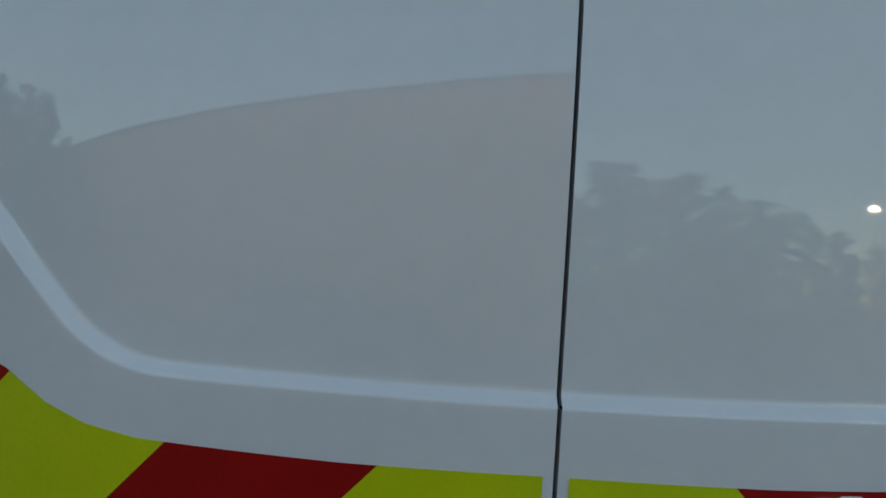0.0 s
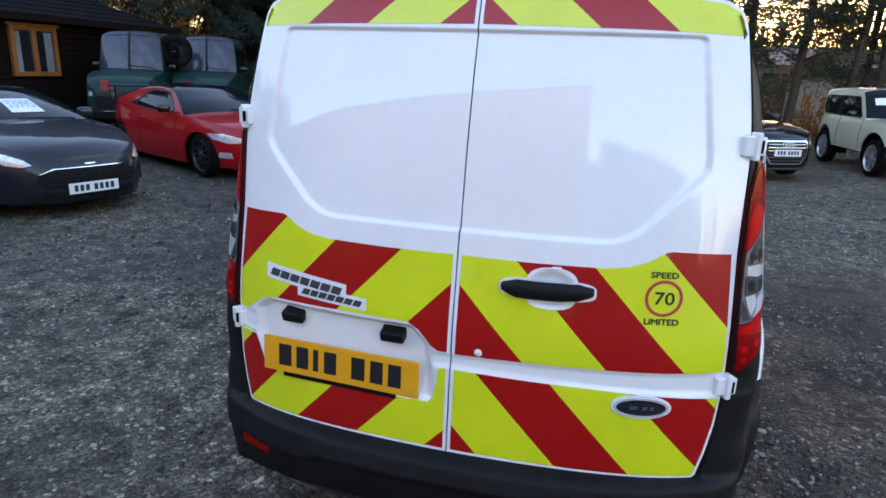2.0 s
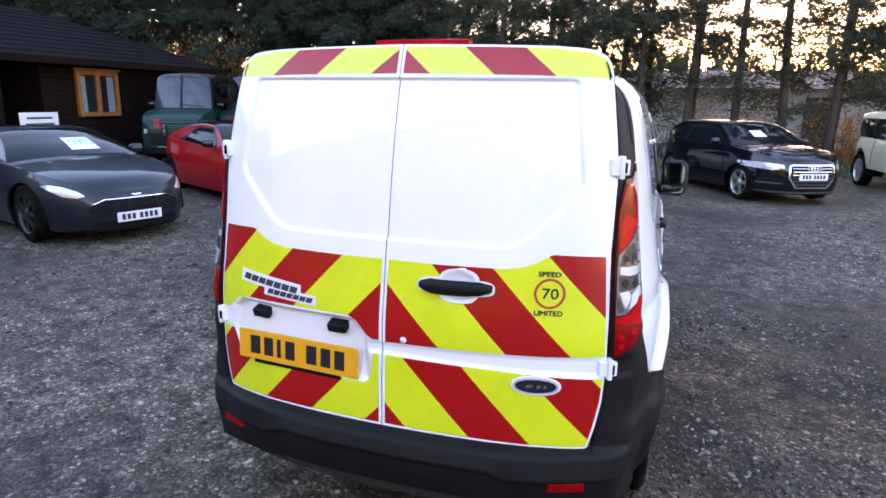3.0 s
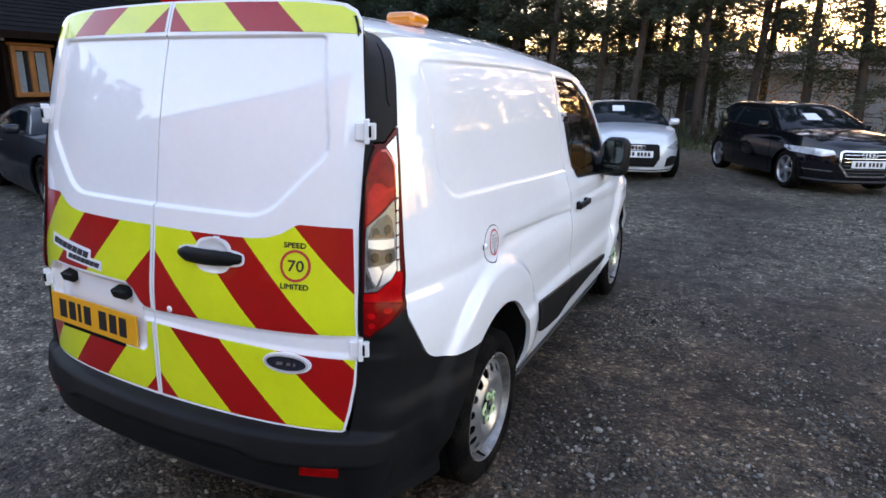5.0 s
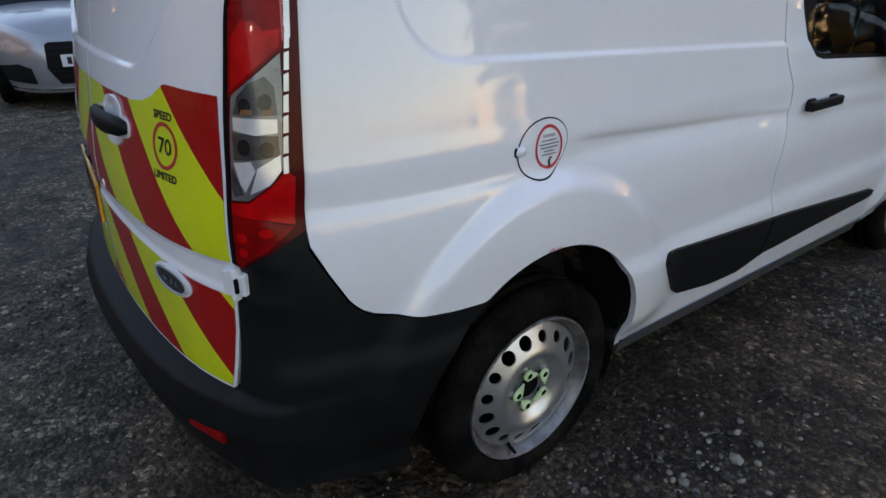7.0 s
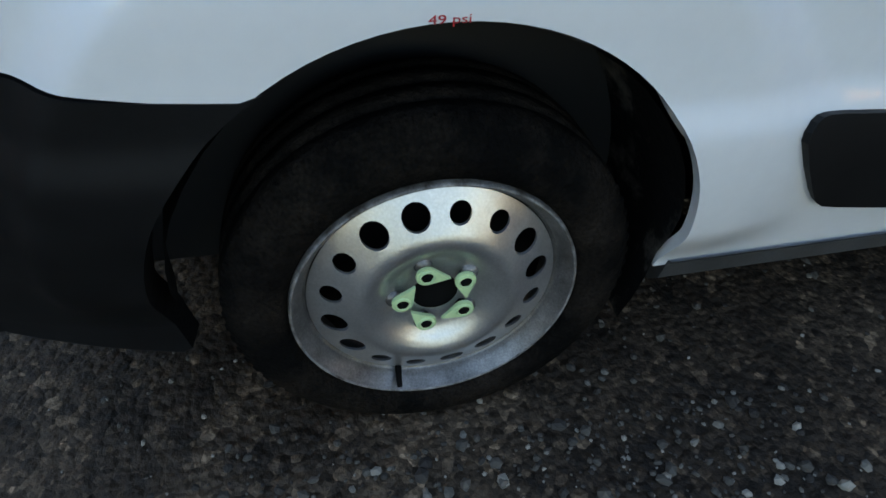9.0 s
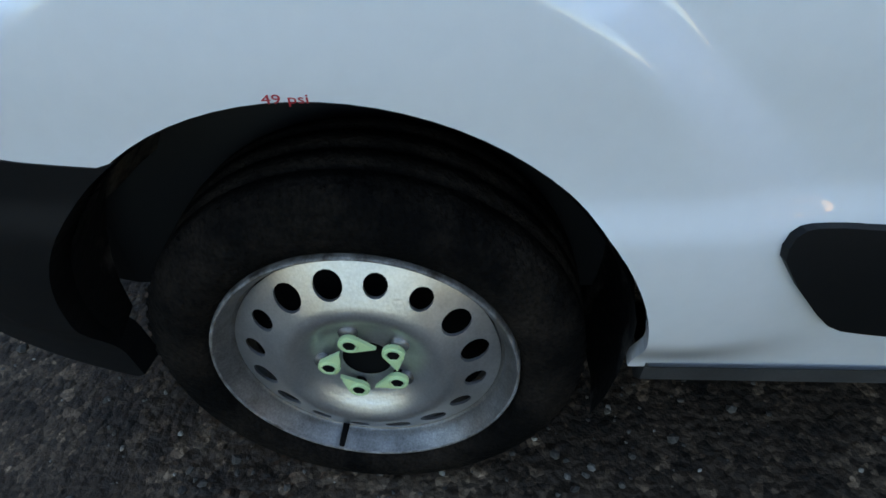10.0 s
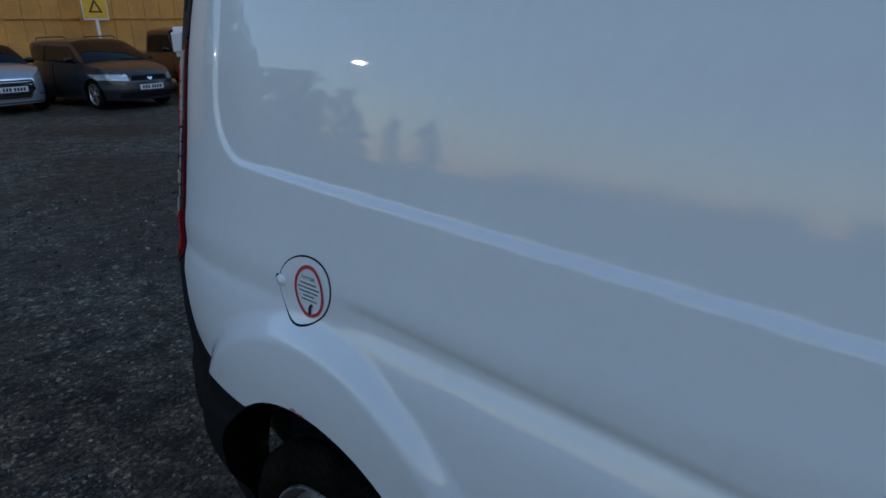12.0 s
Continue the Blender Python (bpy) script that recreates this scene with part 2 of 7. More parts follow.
def tube(bm, pts, r0, r1, n=6):
    """A tapered tube along a chain of points."""
    rings = []
    for i, p in enumerate(pts):
        p = Vector(p)
        d = (Vector(pts[min(i + 1, len(pts) - 1)]) - Vector(pts[max(i - 1, 0)])).normalized()
        s = d.orthogonal().normalized()
        t = d.cross(s)
        r = r0 + (r1 - r0) * i / max(1, len(pts) - 1)
        rings.append([bm.verts.new(p + r * (math.cos(2 * math.pi * k / n) * s + math.sin(2 * math.pi * k / n) * t)) for k in range(n)])
    for a, b in zip(rings, rings[1:]):
        for k in range(n):
            f = bm.faces.new((a[k], a[(k + 1) % n], b[(k + 1) % n], b[k]))
            f.smooth = True
    bm.faces.new(rings[0][::-1])
    bm.faces.new(rings[-1])
    return bm


def ellipse(cx, cy, rx, ry, n=32, power=2.0, a0=0.0):
    out = []
    for i in range(n):
        a = a0 + 2 * math.pi * i / n
        c, s = math.cos(a), math.sin(a)
        out.append((cx + rx * math.copysign(abs(c) ** (2 / power), c), cy + ry * math.copysign(abs(s) ** (2 / power), s)))
    return out


def ring_poly(outer, inner):
    """A band between two loops, as small quads."""
    n = len(outer)
    return [[outer[i], outer[(i + 1) % n], inner[(i + 1) % n], inner[i]] for i in range(n)]


def text_polys(body, width, height):
    """Flat triangles of a word in the built-in font, centred, scaled to width and height."""
    cu = bpy.data.curves.new("word", "FONT")
    cu.body = body
    cu.resolution_u = 3
    ob = bpy.data.objects.new("word", cu)
    scene.collection.objects.link(ob)
    bpy.context.view_layer.update()
    me = bpy.data.meshes.new_from_object(ob.evaluated_get(bpy.context.evaluated_depsgraph_get()))
    co = np.array([v.co[:2] for v in me.vertices])
    lo, hi = co.min(0), co.max(0)
    co = (co - (lo + hi) / 2) / (hi - lo) * (width, height)
    polys = [[(float(co[i][0]), float(co[i][1])) for i in p.vertices] for p in me.polygons]
    bpy.data.objects.remove(ob)
    bpy.data.curves.remove(cu)
    bpy.data.meshes.remove(me)
    return polys


def bolder(polys, d):
    """Copies a word a few times a hair aside so that its strokes thicken."""
    return [[(u + dx, v + dy) for u, v in p] for dx, dy in ((-d, 0), (d, 0), (0, -d), (0, d)) for p in polys]

# ---- the van: x to its right, y ahead from the rear doors, z up ----
AXLE_R, AXLE_F, HUB_Z = 0.794, 3.456, 0.321
van = thing("panel_van", "white panel van with red and yellow rear chevrons parked on gravel", "van")
rb = pchip((0.2, 0.55, 0.9, 1.07, 1.2, 1.47, 1.74, 1.836, 1.87), (-0.05, -0.05, -0.042, -0.02, 0.0, 0.045, 0.115, 0.15, 0.17))
sb = pchip((0.2, 0.32, 0.45, 0.54, 0.60, 0.66, 0.72, 0.8, 0.9, 0.95, 0.985, 1.03, 1.1, 1.233, 1.479, 1.674, 1.752, 1.80),
           (0.85, 0.873, 0.903, 0.917, 0.921, 0.909, 0.911, 0.915, 0.908, 0.898, 0.888, 0.886, 0.874, 0.853, 0.815, 0.765, 0.70, 0.60))
xd = pchip((0.5, 0.55, 0.72, 0.85, 1.0, 1.2, 1.46, 1.56, 1.65, 1.76, 1.81), (0.70, 0.712, 0.737, 0.742, 0.736, 0.727, 0.727, 0.715, 0.702, 0.685, 0.667))


def plate_recess(x, z):
    if x > -0.02:
        return 0.0
    d = min(x + 0.655 - 0.4 * max(0.0, 0.80 - z), z - 0.700, 0.926 - z, (-0.06 - x) * 0.75 + max(0.0, 0.87 - z) * 0.1, (0.87 - z) * 0.73 + (-0.06 - x) * 0.68, (x + 0.70) * 0.6 + (0.85 - z) * 0.7)
    return (0.010 + 0.022 * sstep(0.69, 0.80, z)) * sstep(-0.004, 0.02, d)


def soft_min(a, b, k):
    h = max(k - abs(a - b), 0.0) / k
    return min(a, b) - h * h * k * 0.25


def round_in(a, b, r):
    """The inside of both edges, with their corner rounded by r."""
    return r - math.hypot(r - a, r - b) if a < r and b < r else min(a, b)


def rear_dent(x, z):
    ax = abs(x)
    d = soft_min(soft_min(z - 1.209, ((z - 1.209) - 1.026 * (ax - 0.44)) / 1.433, 0.05), 0.632 - 0.14 * max(0.0, z - 1.4) - ax, 0.03)
    d = soft_min(d, 1.735 - z, 0.015)
    r = 0.011 * sstep(-0.003, 0.004, d)
    g = min(z - (0.815 - 0.02 * ax), (0.857 + 0.014 * ax) - z)
    r += 0.007 * sstep(-0.006, 0.014, g)
    e = 1 - math.hypot((x - 0.262) / 0.068, (z - 1.077) / 0.056)
    r += 0.015 * sstep(0.0, 0.5, e)
    return max(r, plate_recess(x, z))


def rear(x, z, off=0.0):
    return Vector((x, rb(z) + 0.13 * x * x + 0.045 * (abs(x) / 0.74) ** 6 + rear_dent(x, z) - off, z))


def roof_drop(y):
    return -0.034 * max(0.0, (y - 1.0)) ** 2 - 0.035 * max(0.0, (0.6 - y) / 0.45) ** 2


def arch_rho(y, z, axle):
    return math.hypot((y - axle) / 0.379, (z - 0.36) / 0.414)


def side_x(y, z):
    zz = z - roof_drop(y) * min(1.0, max(0.0, (z - 1.3) / 0.45))
    x = sb(zz)
    if y < 0.6:
        x -= 0.062 * ((0.6 - y) / 0.41) ** 2
    if y > 2.9:
        x -= 0.085 * (y - 2.9) ** 2 * (1 + 0.3 * max(0.0, y - 3.6))
    for axle in (AXLE_R, AXLE_F):
        rho = arch_rho(y, z, axle)
        if rho < 1.7:
            fade = sstep(0.82, 0.50, z) if y > axle else 0.0
            x += 0.028 * (1 - sstep(1.33 - 0.20 * fade, 1.475 + 0.20 * fade, rho)) * (1 - sstep(0.95, 1.02, z)) * sstep(0.30, 0.42, z)
    panel = round_in(round_in(y - 0.425, z - (1.229 - 0.046 * (y - 0.6)), 0.13), 1.680 + roof_drop(y) * 0.8 - z, 0.035)
    x -= 0.0095 * (0.55 + 0.45 * sstep(0.0, 0.25, y - 0.5)) * sstep(-0.005, 0.006, min(panel, 2.45 - y))
    dz = z - 1.010 + 0.062 * (y - 0.88)
    x -= 0.0095 * math.exp(-((dz / (0.014 if dz > 0 else 0.050)) ** 2)) * sstep(0.85, 0.97, y)
    return x


def side(y, z, off=0.0):
    x = side_x(y, z)
    if off:
        e = 0.004
        n = Vector((1, -(side_x(y + e, z) - side_x(y - e, z)) / (2 * e), -(side_x(y, z + e) - side_x(y, z - e)) / (2 * e))).normalized()
        return Vector((x, y, z)) + n * off
    return Vector((x, y, z))


def edge_y(z):
    return 0.188 + 0.116 * (z - 0.91) + 0.45 * max(0.0, z - 1.42) ** 2


def corner(s, z, off=0.0):
    """From the door's edge (s = 0) round to the side (s = 1)."""
    zz = max(z, 0.545)
    a = rear(xd(zz), zz)
    yb = edge_y(zz)
    b = Vector((side_x(yb, zz), yb, zz))
    c = Vector((b.x - 0.014, a.y + 0.028, zz))
    p = a * (1 - s) ** 2 + c * (2 * s * (1 - s)) + b * s * s
    t = ((c - a) * (1 - s) + (b - c) * s).normalized()
    n = Vector((t.y, -t.x, 0))
    return Vector((p.x, p.y, z)) + n * off


def mirrored(fn, sign):
    return (lambda u, v: fn(u, v)) if sign > 0 else (lambda u, v: Vector((-1, 1, 1)) * fn(u, v))


def lifted(fn, off):
    return lambda u, v: fn(u, v, off)


def arch_pts(axle, y0, y1, n=22, k=1.0):
    """Points of a wheel arch from the front (y1) over the top back to y0, as (y, z)."""
    out = []
    for i in range(n + 1):
        a = y0 + (y1 - y0) * i / n
        out.append((axle + (0.379 + 0.006 * max(0.0, math.cos(a))) * k * math.cos(a), 0.36 + 0.414 * k * math.sin(a)))
    return out


# dark inner shell that closes the gaps between the panels
def van_shell():
    bm = bmesh.new()
    rings = []
    for z in (0.26, 0.79, 0.80, 1.0, 1.2, 1.4, 1.6, 1.68):
        ring = []
        k = 0.66 if z < 0.795 else None
        for x in (0.0, 0.2, 0.4, 0.6):
            ring.append(rear(x, max(z, 0.55)) + Vector((0, 0.045, 0)))
        for y in (0.32, 0.6, 1.0, 1.5, 1.87):
            ring.append(Vector((k or min(side_x(y, min(z, 1.74)) - 0.04, 0.86), y, z)))
        ring = [Vector((p.x if not k else min(p.x, k), p.y, z + (roof_drop(p.y) if z > 1.5 else 0))) for p in ring]
        ring += [Vector((-p.x, p.y, p.z)) for p in ring[::-1][:-1]]
        rings.append([bm.verts.new(p) for p in ring])
    for a, b in zip(rings, rings[1:]):
        for i in range(len(a)):
            j = (i + 1) % len(a)
            bm.faces.new((a[i], a[j], b[j], b[i]))
    bm.faces.new(rings[-1])
    bm.faces.new(rings[0][::-1])
    box(bm, (-0.62, 1.86, 0.26), (0.62, 3.95, 0.82))
    box(bm, (-0.80, 1.86, 0.82), (0.80, 3.0, 0.98))
    return part("inner_shell", bm, SHELL, van, smooth=False)


van_shell()


def stripes(region, sign, edges_red, z_apex, slope):
    red, yellow = [], []
    cuts = sorted({e for r in edges_red for e in r} | {-2.0, 2.0})
    for lo, hi in zip(cuts, cuts[1:]):
        a, b, k = sign, 1 / slope, z_apex / slope
        p = half(half(region, -a, -b, -(lo + k)), a, b, hi + k)
        if len(p) >= 3 and abs(area(p)) > 1e-6:
            (red if any(abs(lo - r[0]) < 1e-9 for r in edges_red) else yellow).append(p)
    return red, yellow


RED_LOW = ((-0.70, -0.44), (-0.205, 0.004), (0.232, 0.440), (0.657, 0.90))
RED_BELOW = ((-0.42, -0.152), (0.074, 0.277), (0.484, 0.681))
RED_BELOW_L = ((-0.42, -0.172), (0.047, 0.257), (0.460, 0.660))
RED_TOP = ((-0.20, 0.0), (0.212, 0.404), (0.640, 0.86))
UPPER_R = [(0.012, 0.860), (0.735, 0.869), (0.728, 1.0), (0.713, 1.192), (0.56, 1.196), (0.548, 1.193), (0.50, 1.165), (0.455, 1.150), (0.40, 1.143), (0.2, 1.141), (0.012, 1.143)]
LOWER_R = [(0.012, 0.557), (0.695, 0.553), (0.712, 0.62), (0.728, 0.71), (0.734, 0.791), (0.4, 0.806), (0.012, 0.812)]
UPPER_L = [(-0.012, 1.143), (-0.2, 1.141), (-0.40, 1.143), (-0.455, 1.150), (-0.50, 1.165), (-0.548, 1.193), (-0.56, 1.196), (-0.713, 1.192), (-0.728, 1.0), (-0.735, 0.872), (-0.70, 0.868), (-0.668, 0.895), (-0.625, 0.926),
           (-0.57, 0.936), (-0.35, 0.938), (-0.13, 0.936), (-0.098, 0.918), (-0.06, 0.876), (-0.04, 0.863), (-0.012, 0.862)]
LOWER_L = [(-0.012, 0.557), (-0.012, 0.813), (-0.034, 0.810), (-0.040, 0.76), (-0.048, 0.715), (-0.064, 0.699), (-0.30, 0.697), (-0.60, 0.697), (-0.624, 0.708), (-0.645, 0.76), (-0.668, 0.804), (-0.734, 0.805), (-0.728, 0.71), (-0.712, 0.62), (-0.695, 0.553)]
TOP_R = [(0.012, 1.7525), (0.45, 1.748), (0.681, 1.741), (0.676, 1.775), (0.660, 1.800), (0.62, 1.819), (0.5, 1.832), (0.3, 1.837), (0.012, 1.841)]
DOOR_R = [(0.0022, 0.546), (0.66, 0.541), (0.69, 0.542), (0.703, 0.552), (0.720, 0.62), (0.735, 0.71), (0.741, 0.83), (0.737, 1.0), (0.727, 1.2), (0.727, 1.46), (0.715, 1.56), (0.702, 1.65), (0.686, 1.755), (0.678, 1.785), (0.663, 1.808),
          (0.63, 1.826), (0.58, 1.834), (0.5, 1.839), (0.3, 1.844), (0.0022, 1.848)]


def flip_x(poly):
    return [(-u, v) for u, v in poly][::-1]


def rear_door(sign):
    outline = DOOR_R if sign > 0 else flip_x(DOOR_R)
    door = skinned("rear_door", [outline], rear, WHITE, van, (0.0075, 0.0042), fold=0.025, label="white steel rear door with red and yellow chevron tape")
    groups = [(UPPER_R, RED_LOW, 1.07, 1.05), (LOWER_R, RED_BELOW, 0.8125, 1.07), (TOP_R, RED_TOP, 1.841, 0.84)] if sign > 0 else [(UPPER_L, RED_LOW, 1.07, 1.05), (LOWER_L, RED_BELOW_L, 0.8125, 1.07), (flip_x(TOP_R), RED_TOP, 1.841, 0.84)]
    for region, reds, apex, slope in groups:
        red, yellow = stripes(region, sign, reds, apex, slope)
        for p in red:
            skinned("red_chevron", [p], lifted(rear, 0.0012), RED_TAPE, door, (0.025, 0.02))
        for p in yellow:
            skinned("yellow_chevron", [p], lifted(rear, 0.0012), YEL_TAPE, door, (0.025, 0.02))
    # hinges: a leaf on the door, a knuckle and a leaf on the pillar
    for z, dx in ((1.471, 0.012), (0.829, 0.008)):
        p = rear(sign * xd(z), z)
        bm = bmesh.new()
        turn = Matrix.Translation(p) @ pose(0, 0, 0, 0, 0, sign * 28)
        box(bm, (-0.030, -0.017, -0.026), (0.004, 0.010, 0.026), 0.004, turn)
        box(bm, (-0.004, -0.026, -0.036), (0.012, 0.004, 0.036), 0.004, turn)
        box(bm, (0.008, -0.020, -0.024), (0.030, 0.012, 0.024), 0.004, turn)
        hinge = part("hinge", bm, WHITE, door, "white painted steel hinge", smooth=False)
        bm = bmesh.new()
        box(bm, (0.0105, -0.0275, -0.016), (0.017, -0.018, 0.016), 0.001, turn)
        part("hinge_slot", bm, BLACK, hinge, smooth=False)
    return door


door_r = rear_door(1)
door_l = rear_door(-1)

# handle of the right-hand rear door: a white cup with rim, and a black bar across it
bm = bmesh.new()
skin(bm, ring_poly(ellipse(0.262, 1.077, 0.070, 0.055, 36, 3.0), ellipse(0.262, 1.077, 0.060, 0.046, 36, 3.0)), lifted(rear, 0.0065), (0.02, 0.02), 0.005)
cup = part("handle_cup", bm, WHITE, door_r, "white painted handle cup", smooth=False)
skinned("cup_bowl", [ellipse(0.262, 1.077, 0.066, 0.054, 36, 3.0)], lifted(rear, 0.0055), WHITE, door_r, (0.012, 0.012))
bm = bmesh.new()
pts = []
for i in range(13):
    t = i / 12
    x = 0.128 + 0.246 * t
    y = rear(x, 1.15).y - 0.012 - 0.024 * math.sin(math.pi * t) ** 0.6
    pts.append((x, y, 1.073 + 0.004 * t))
rings = []
for i, (x, y, z) in enumerate(pts):
    t = i / 12
    h = 0.026 * (0.45 + 0.55 * min(1, 6 * t, 6 * (1 - t))) * (1.0 if t < 0.72 else 0.92)
    rings.append([bm.verts.new((x, y + 0.016 * math.cos(a), z + h * math.sin(a))) for a in [2 * math.pi * k / 12 for k in range(12)]])
for a, b in zip(rings, rings[1:]):
    for k in range(12):
        bm.faces.new((a[k], a[(k + 1) % 12], b[(k + 1) % 12], b[k]))
bm.faces.new(rings[0][::-1])
bm.faces.new(rings[-1])
bmesh.ops.recalc_face_normals(bm, faces=bm.faces[:])
part("door_handle", bm, PLASTIC, door_r, "black plastic pull handle")
skinned("handle_surround", ring_poly(ellipse(0.251, 1.074, 0.130, 0.028, 40, 3.5), ellipse(0.251, 1.074, 0.122, 0.020, 40, 3.5)), lifted(rear, 0.0055), WHITE, door_r, (0.02, 0.02), 0.004)

# speed limit sticker
ink = lifted(rear, 0.0024)
def word_at(body, x, z, w, h, bold=0.0009):
    return [[(u + x, v + z) for u, v in p] for p in bolder(text_polys(body, w, h), bold)]


sticker = skinned("speed_sticker", ring_poly(ellipse(0.553, 1.073, 0.0485, 0.0485, 48), ellipse(0.553, 1.073, 0.0405, 0.0405, 48)), ink, REDINK, door_r, (0.03, 0.03), label="red ringed speed limit sticker with black lettering")
for word, x, z, w, h in (("SPEED", 0.549, 1.1345, 0.070, 0.0155), ("70", 0.555, 1.073, 0.050, 0.033), ("LIMITED", 0.553, 1.0105, 0.088, 0.0155)):
    skinned("lettering", word_at(word, x, z, w, h), ink, INK, sticker, (0.05, 0.05))

# maker's oval, drawn plain
bm = bmesh.new()
skin(bm, [ellipse(0.530, 0.767, 0.080, 0.034, 40, 2.1)], lifted(rear, 0.006), (0.03, 0.03), 0.006)
badge = part("oval_badge", bm, STICKER, door_r, "plain dark oval badge with chrome rim", smooth=False)
skinned("badge_rim", ring_poly(ellipse(0.530, 0.767, 0.073, 0.029, 40, 2.1), ellipse(0.530, 0.767, 0.066, 0.0235, 40, 2.1)), lifted(rear, 0.010), LENS_BRIGHT, badge, (0.03, 0.03), 0.004)
skinned("badge_face", [ellipse(0.530, 0.767, 0.066, 0.0235, 40, 2.1)], lifted(rear, 0.0085), BADGE, badge, (0.03, 0.03))
for k in range(3):
    w = (0.030, 0.020, 0.012)[k]
    x0 = 0.498 + (0, 0.034, 0.056)[k]
    skinned("badge_bar", [[(x0, 0.762 - 0.002), (x0 + w * 0.7, 0.762), (x0 + w * 0.8, 0.771), (x0 + 0.003, 0.7715)]], lifted(rear, 0.0095), CHROME, badge, (0.03, 0.03))

# white strips with the model name, as plain grey bars
for (xa, za), (xb, zb), h, bars in (((-0.612, 1.019), (-0.328, 0.993), 0.046, 7), ((-0.493, 0.978), (-0.262, 0.966), 0.036, 7)):
    sl = (zb - za) / (xb - xa)
    strip = skinned("name_strip", [[(xa, za - h / 2), (xb, zb - h / 2), (xb, zb + h / 2), (xa, za + h / 2)]], lifted(rear, 0.0022), STICKER, door_l, (0.03, 0.03), label="white strip with plain grey raised bars")
    for k in range(bars):
        w = (xb - xa - 0.03) / bars
        x0 = xa + 0.015 + k * w
        z0 = za + sl * (x0 - xa)
        gap = w * 0.16
        skinned("name_bar", [[(x0, z0 - h * 0.26), (x0 + w - gap, z0 + sl * w - h * 0.26), (x0 + w - gap + 0.008, z0 + sl * w + h * 0.22), (x0 + 0.008, z0 + h * 0.22)]], lifted(rear, 0.0045), GREYINK, strip, (0.03, 0.03), 0.002)

# number plate with plain bars, its lamps and bracket
m_pl = Matrix.Translation((-0.350, -0.027, 0.760)) @ pose(0, 0, 0, -3.0, 0, -4.2)
bm = bmesh.new()
box(bm, (-0.26, -0.004, -0.0565), (0.26, 0.003, 0.0565), 0.0015, m_pl)
plate = part("number_plate", bm, PLATE_Y, door_l, "yellow rear number plate with plain dark bars", smooth=False)
x = -0.205
for k, w in enumerate((0.056, 0.052, 0.022, 0.052, 0, 0.056, 0.052, 0.052)):
    if w == 0:
        x += 0.034
        continue
    bm = bmesh.new()
    box(bm, (x, -0.0058, -0.034), (x + w * 0.78, -0.0042, 0.036), 0.0, m_pl)
    part("plate_bar", bm, INK, plate, smooth=False)
    x += w + 0.006 if w > 0.03 else w + 0.016
bm = bmesh.new()
box(bm, (-0.19, -0.004, -0.070), (0.19, 0.004, -0.0575), 0.001, m_pl)
part("plate_bracket", bm, BLACK, plate, "black dealer strip under the plate", smooth=False)
for x0 in (-0.545, -0.208):
    bm = bmesh.new()
    p = rear(x0, 0.91)
    box(bm, (-0.036, -0.034, -0.019), (0.036, 0.012, 0.015), 0.006, Matrix.Translation((x0 + 0.029, p.y - 0.002, 0.889)) @ pose(0, 0, 0, 18, 0, 8 * x0))
    part("plate_lamp", bm, PLASTIC, door_l, "black plastic number plate lamp", smooth=False)
bm = bmesh.new()
spin(bm, [(-0.004, 0.0), (-0.003, 0.011), (0.004, 0.013)], 16, "y", Matrix.Translation(rear(0.078, 0.874)))
part("rubber_stop", bm, STICKER, door_r, "small white bump stop")

